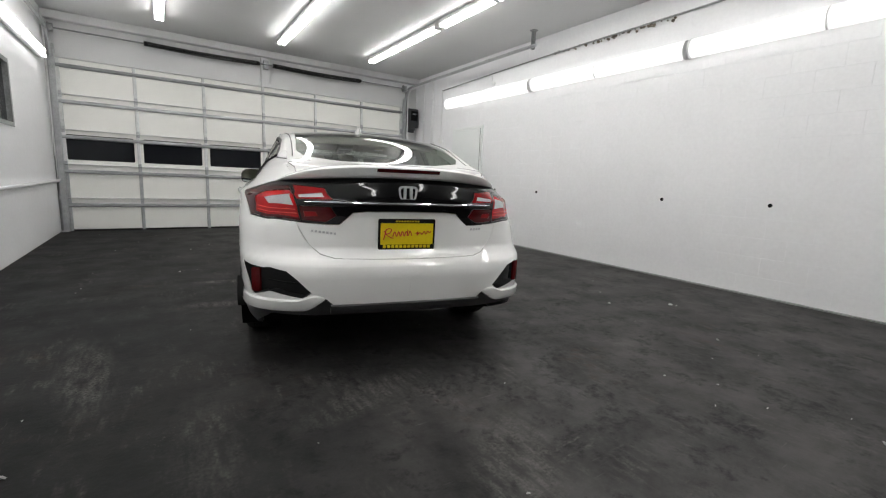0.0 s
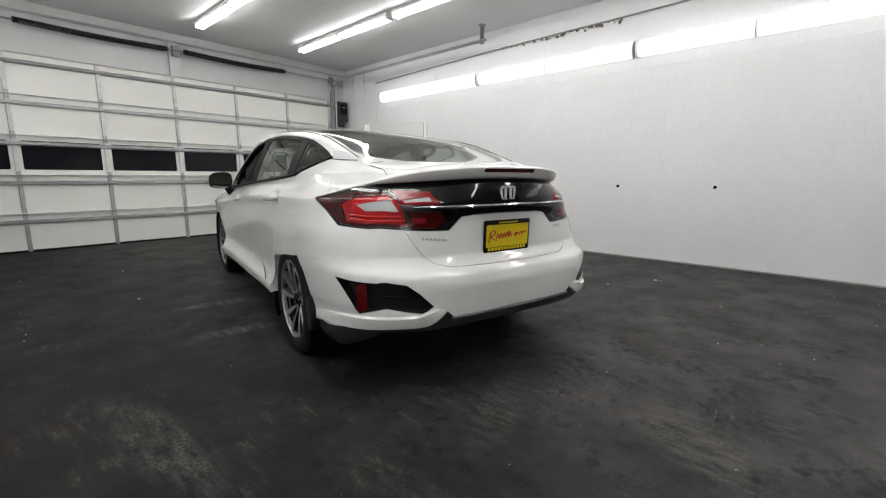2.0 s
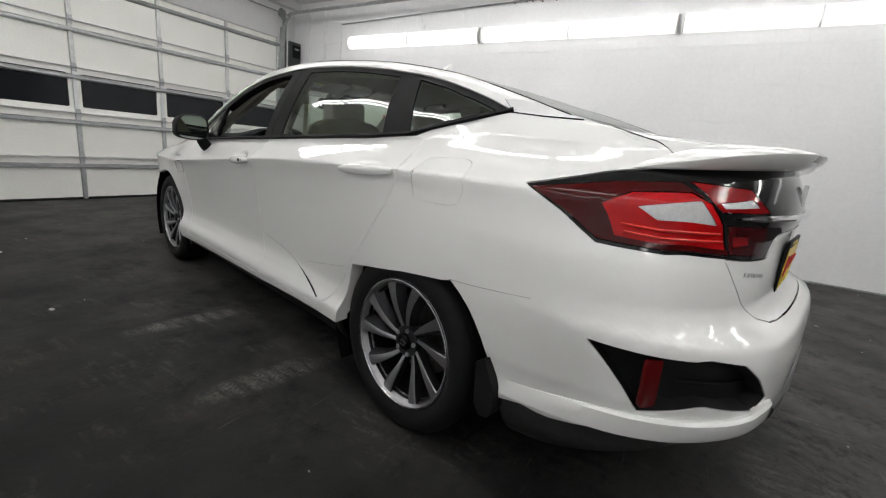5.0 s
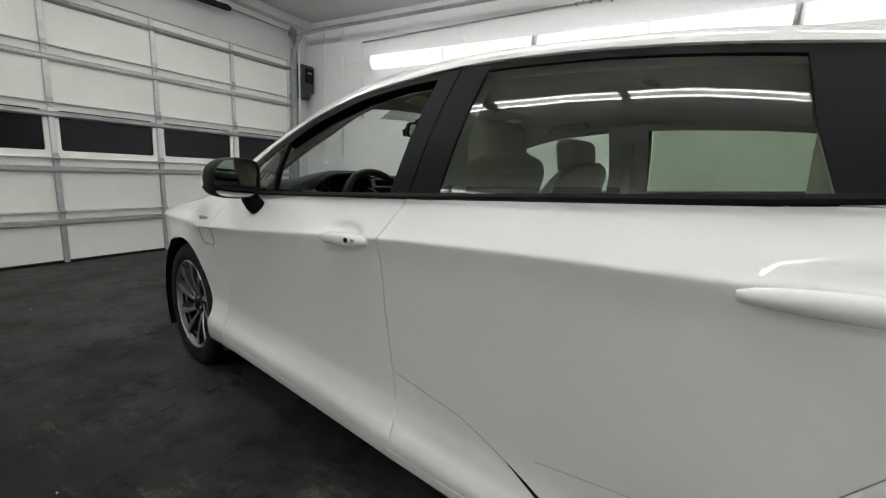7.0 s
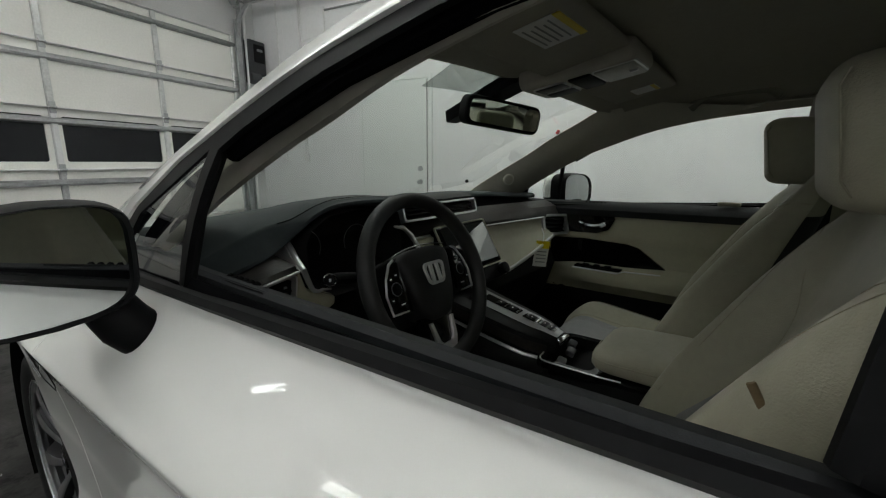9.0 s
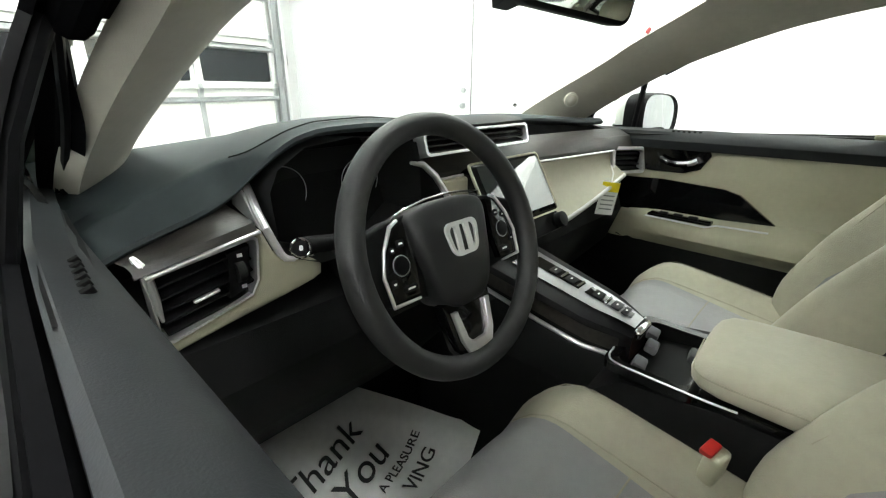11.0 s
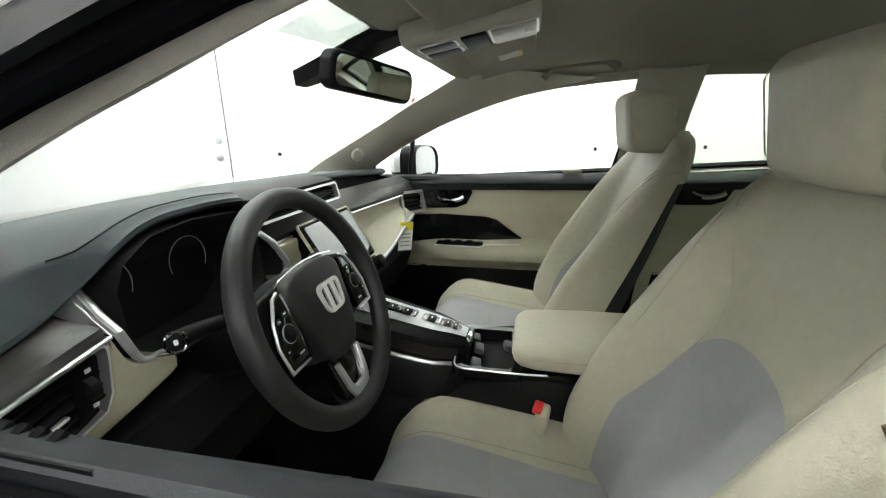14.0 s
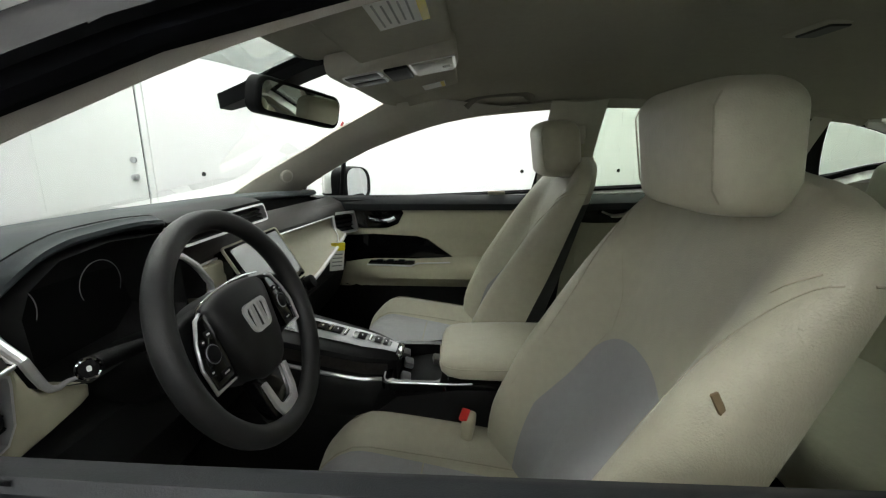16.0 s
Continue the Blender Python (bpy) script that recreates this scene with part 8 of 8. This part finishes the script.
VT = pose(0.31, 2.715, 1.372, -13, 0, 0)
part("label", rbox((0.085, 0.065, 0.002), at=VT @ pose(0.05, -0.020, -0.0095)), PAPER, v, smooth=False)
part("label_band", rbox((0.085, 0.010, 0.002), at=VT @ pose(0.05, -0.046, -0.0105)), PLATE_YELLOW, v, smooth=False)
OC = pose(0.0, 2.750, 1.368, -10, 0, 0)
oc = part("overhead_console", rbox((0.165, 0.27, 0.050), 0.018, 4, at=OC), PILLAR_TRIM, car, "beige overhead console with map lamps")
part("switch_bar", rbox((0.125, 0.050, 0.010), 0.004, 2, at=OC @ pose(0, -0.005, -0.026)), SATIN_BLACK, oc, "black switch strip")
part("map_lamp", rbox((0.120, 0.085, 0.008), 0.004, 2, at=OC @ pose(0, -0.080, -0.026)), LAMP_GREY, oc, "frosted map lamp lens")
part("lamp_rim", frame_plate(rounded(0.130, 0.095, 0.012, 3), rounded(0.118, 0.083, 0.008, 3), 0.006, OC @ pose(0, -0.080, -0.026, 180, 0, 0)), SATIN_CHROME, oc)
part("lamp_switch", rbox((0.012, 0.018, 0.006), 0.002, 1, at=OC @ pose(0.0, -0.108, -0.031)), FIXTURE, oc)
for e in (-1, 1):
    part("reading_lamp", rbox((0.052, 0.070, 0.008), 0.004, 2, at=OC @ pose(e * 0.034, 0.068, -0.026)), DARK_ALLOY, oc, "dark reading lamp")
    part("lamp_rim", frame_plate(rounded(0.062, 0.080, 0.014, 3, e * 0.034, -0.068), rounded(0.052, 0.070, 0.010, 3, e * 0.034, -0.068), 0.006, OC @ pose(0, 0, -0.028, 180, 0, 0)), SATIN_CHROME, oc)
rl = part("rear_dome_lamp", rbox((0.13, 0.07, 0.014), 0.006, 2, at=pose(-0.02, 1.90, 1.418)), PILLAR_TRIM, car, "small dark rear reading lamp in the headliner")
part("lens", rbox((0.09, 0.04, 0.006), 0.002, 1, at=pose(-0.02, 1.90, 1.410)), DARK_ALLOY, rl)
gp = [(0.575, 2.375, 1.350), (0.566, 2.392, 1.362), (0.560, 2.42, 1.372), (0.560, 2.54, 1.366), (0.566, 2.580, 1.350), (0.575, 2.602, 1.328)]
part("grab_handle", sweep(curve_through(gp, 5), 0.0105, 10, flat=1.4), GRIP_GREY, car, "folding grab handle over the passenger door")
# inside mirror with its stalk and sensor housing
MR = basis((0.004, 2.958, 1.280), (0.92, -0.38, -0.10), (-0.03, -0.12, 1))
im = part("inside_mirror", plate(rounded(0.252, 0.076, 0.024, 5), 0.034, MR, 0.007, 3), SATIN_BLACK, car, "black inside mirror")
part("mirror_glass", plate(rounded(0.232, 0.058, 0.017, 5), 0.003, MR @ pose(0, 0, 0.0022)), CABIN_MIRROR, im, "mirror glass")
part("mount", sweep([MR @ Vector((0, 0, -0.02)), MR @ Vector((0.0, 0.02, -0.06)), Vector((0.0, 2.985, 1.352))], [0.018, 0.014, 0.02], 10), SATIN_BLACK, im)
part("sensor_housing", skin([[(x * w, y, z + dz) for x, dz in ((-0.05, 0), (-0.04, -0.03), (0.04, -0.03), (0.05, 0))] for w, y, z in ((0.6, 3.135, 1.300), (0.9, 3.08, 1.316), (1.0, 3.00, 1.348), (1.1, 2.92, 1.378), (1.0, 2.88, 1.388))], True, True), SATIN_BLACK, im, "black sensor housing on the glass")
film = pane("shade_band_film", (0.50, 0.53, 0.51))
part("shade_film", patch(lambda u, v: Vector((-0.30 + 0.27 * u + 0.02 * v, 0, 0)) + Vector((0, 2.885 + 0.13 * v, ridge_z(2.885 + 0.13 * v) - 0.055 * (abs(-0.30 + 0.27 * u) / 0.62) ** 2.3 - 0.014)), lin(0, 1, 8), lin(0, 1, 6)), film, car, "grey shade film on the windscreen")
tw = part("tweeter", cyl(0.026, 0.012, 24, look((0.655, 3.288, 1.084), (-0.3, 2.6, 1.12)), bevel=0.003), PILLAR_TRIM, car, "round tweeter grille in the pillar")
part("grille", cyl(0.020, 0.014, 24, look((0.654, 3.287, 1.084), (-0.3, 2.6, 1.12)), bevel=0.002), DULL_STEEL, tw)
part("windscreen_sticker", rbox((0.035, 0.004, 0.016), at=pose(0.515, 3.02, 1.268, 30, 0, 10)), RED_PLASTIC, car, "small red sticker on the windscreen")
part("window_clip", rbox((0.02, 0.07, 0.014), 0.003, 1, at=(0.775, 2.475, 1.012)), STITCH, car, "small beige clip on the window ledge")

# ---- loose things in the car ----
CARM = pose(0.016, 0.029, 0, 0, 0, -13.1)
tag = tagged(new("paper_tag"), "white and yellow paper tag hanging from the glove box", "tag")
tag.matrix_basis = CARM @ pose(0.522, 3.066, 0.80, 0, 8, -35)
part("card", rbox((0.062, 0.0015, 0.105), at=(0, 0, -0.0)), PAPER, tag, smooth=False)
part("band", rbox((0.062, 0.002, 0.030), at=(0, -0.0005, 0.036)), PLATE_YELLOW, tag, smooth=False)
for k in range(4):
    part("print_bar", rbox((0.044, 0.001, 0.004), at=(0, -0.0012, 0.008 - 0.014 * k)), DULL_STEEL, tag, smooth=False)
part("loop", sweep([(0, 0, 0.05), (-0.004, 0.0, 0.08), (-0.010, 0.012, 0.10)], 0.007, 6, flat=0.25), PAPER, tag)

mat_axis = Vector((0.95, 0.31, 0)).normalized()
MAT = CARM @ basis((-0.454, 3.195, 0.296), mat_axis, (-mat_axis.y, mat_axis.x, 0))


def mat_rise(u, v):
    return 0.004 + 0.004 * math.sin(9 * u + 4 * v) + 0.006 * math.sin(17 * u - 6 * v) ** 2 + 0.10 * max(0, (u - 0.10) / 0.2) ** 2 + 0.03 * max(0, (-v - 0.16) / 0.12) ** 2


mat_thing = tagged(link("paper_floor_mat", patch(lambda u, v: Vector((u, v, mat_rise(u, v))), lin(-0.23, 0.25, 24), lin(-0.26, 0.25, 22), 0.001), PAPER, at=MAT), "printed white paper mat lying on the driver's floor", "floor mat")
for text, size, x, y in (("Thank", 0.098, 0.035, 0.060), ("You", 0.098, 0.055, -0.035), ("A PLEASURE", 0.030, 0.120, -0.100), ("VING", 0.046, 0.125, -0.150)):
    line = writing(text, size, pose(x, y - 0.008, 0), INK, "printed_line", mat_thing, 0.0008, slant=0.35 if size > 0.09 else 0.0)
    for v in line.data.vertices:
        v.co.z += mat_rise(v.co.x, v.co.y) + 0.003


# ---- the blocks of the right-hand wall ----
BL, BH = 0.406, 0.203
bme = rbox((0.012, BL - 0.0026, BH - 0.0030), 0.0010, 1)
block_mesh = bpy.data.meshes.new("block")
bme.to_mesh(block_mesh)
bme.free()
block_mesh.materials.append(WALL_PAINT)
wall = bpy.data.objects["wall_right"]
far = bmesh.new()
rows_z = int(ZC / BH) + 1
count = 0
for j in range(rows_z):
    for i in range(-13, 19):
        y = i * BL + (BL / 2 if j % 2 else 0.0)
        z = (j + 0.5) * BH
        if y + BL / 2 > YD + 0.03 or y - BL / 2 < YB or z + BH / 2 > ZC + 0.06 or (4.73 < y + BL / 2 and y - BL / 2 < 5.79 and z < 2.2):
            continue
        dx = 0.0001 * math.sin(i * 12.9 + j * 7.7)
        if -2.4 < y < 5.0 and z < 2.6 and count < 300:
            b = new("block", block_mesh)
            b.parent, b.location = wall, (XR + 0.0047 + dx, y, z)
            count += 1
        else:
            far = merge(far, rbox((0.012, BL - 0.0026, BH - 0.0030), at=(XR + 0.0047 + dx, y, z)))
part("upper_blocks", far, WALL_PAINT, wall, smooth=False)["kind"] = "stuff"
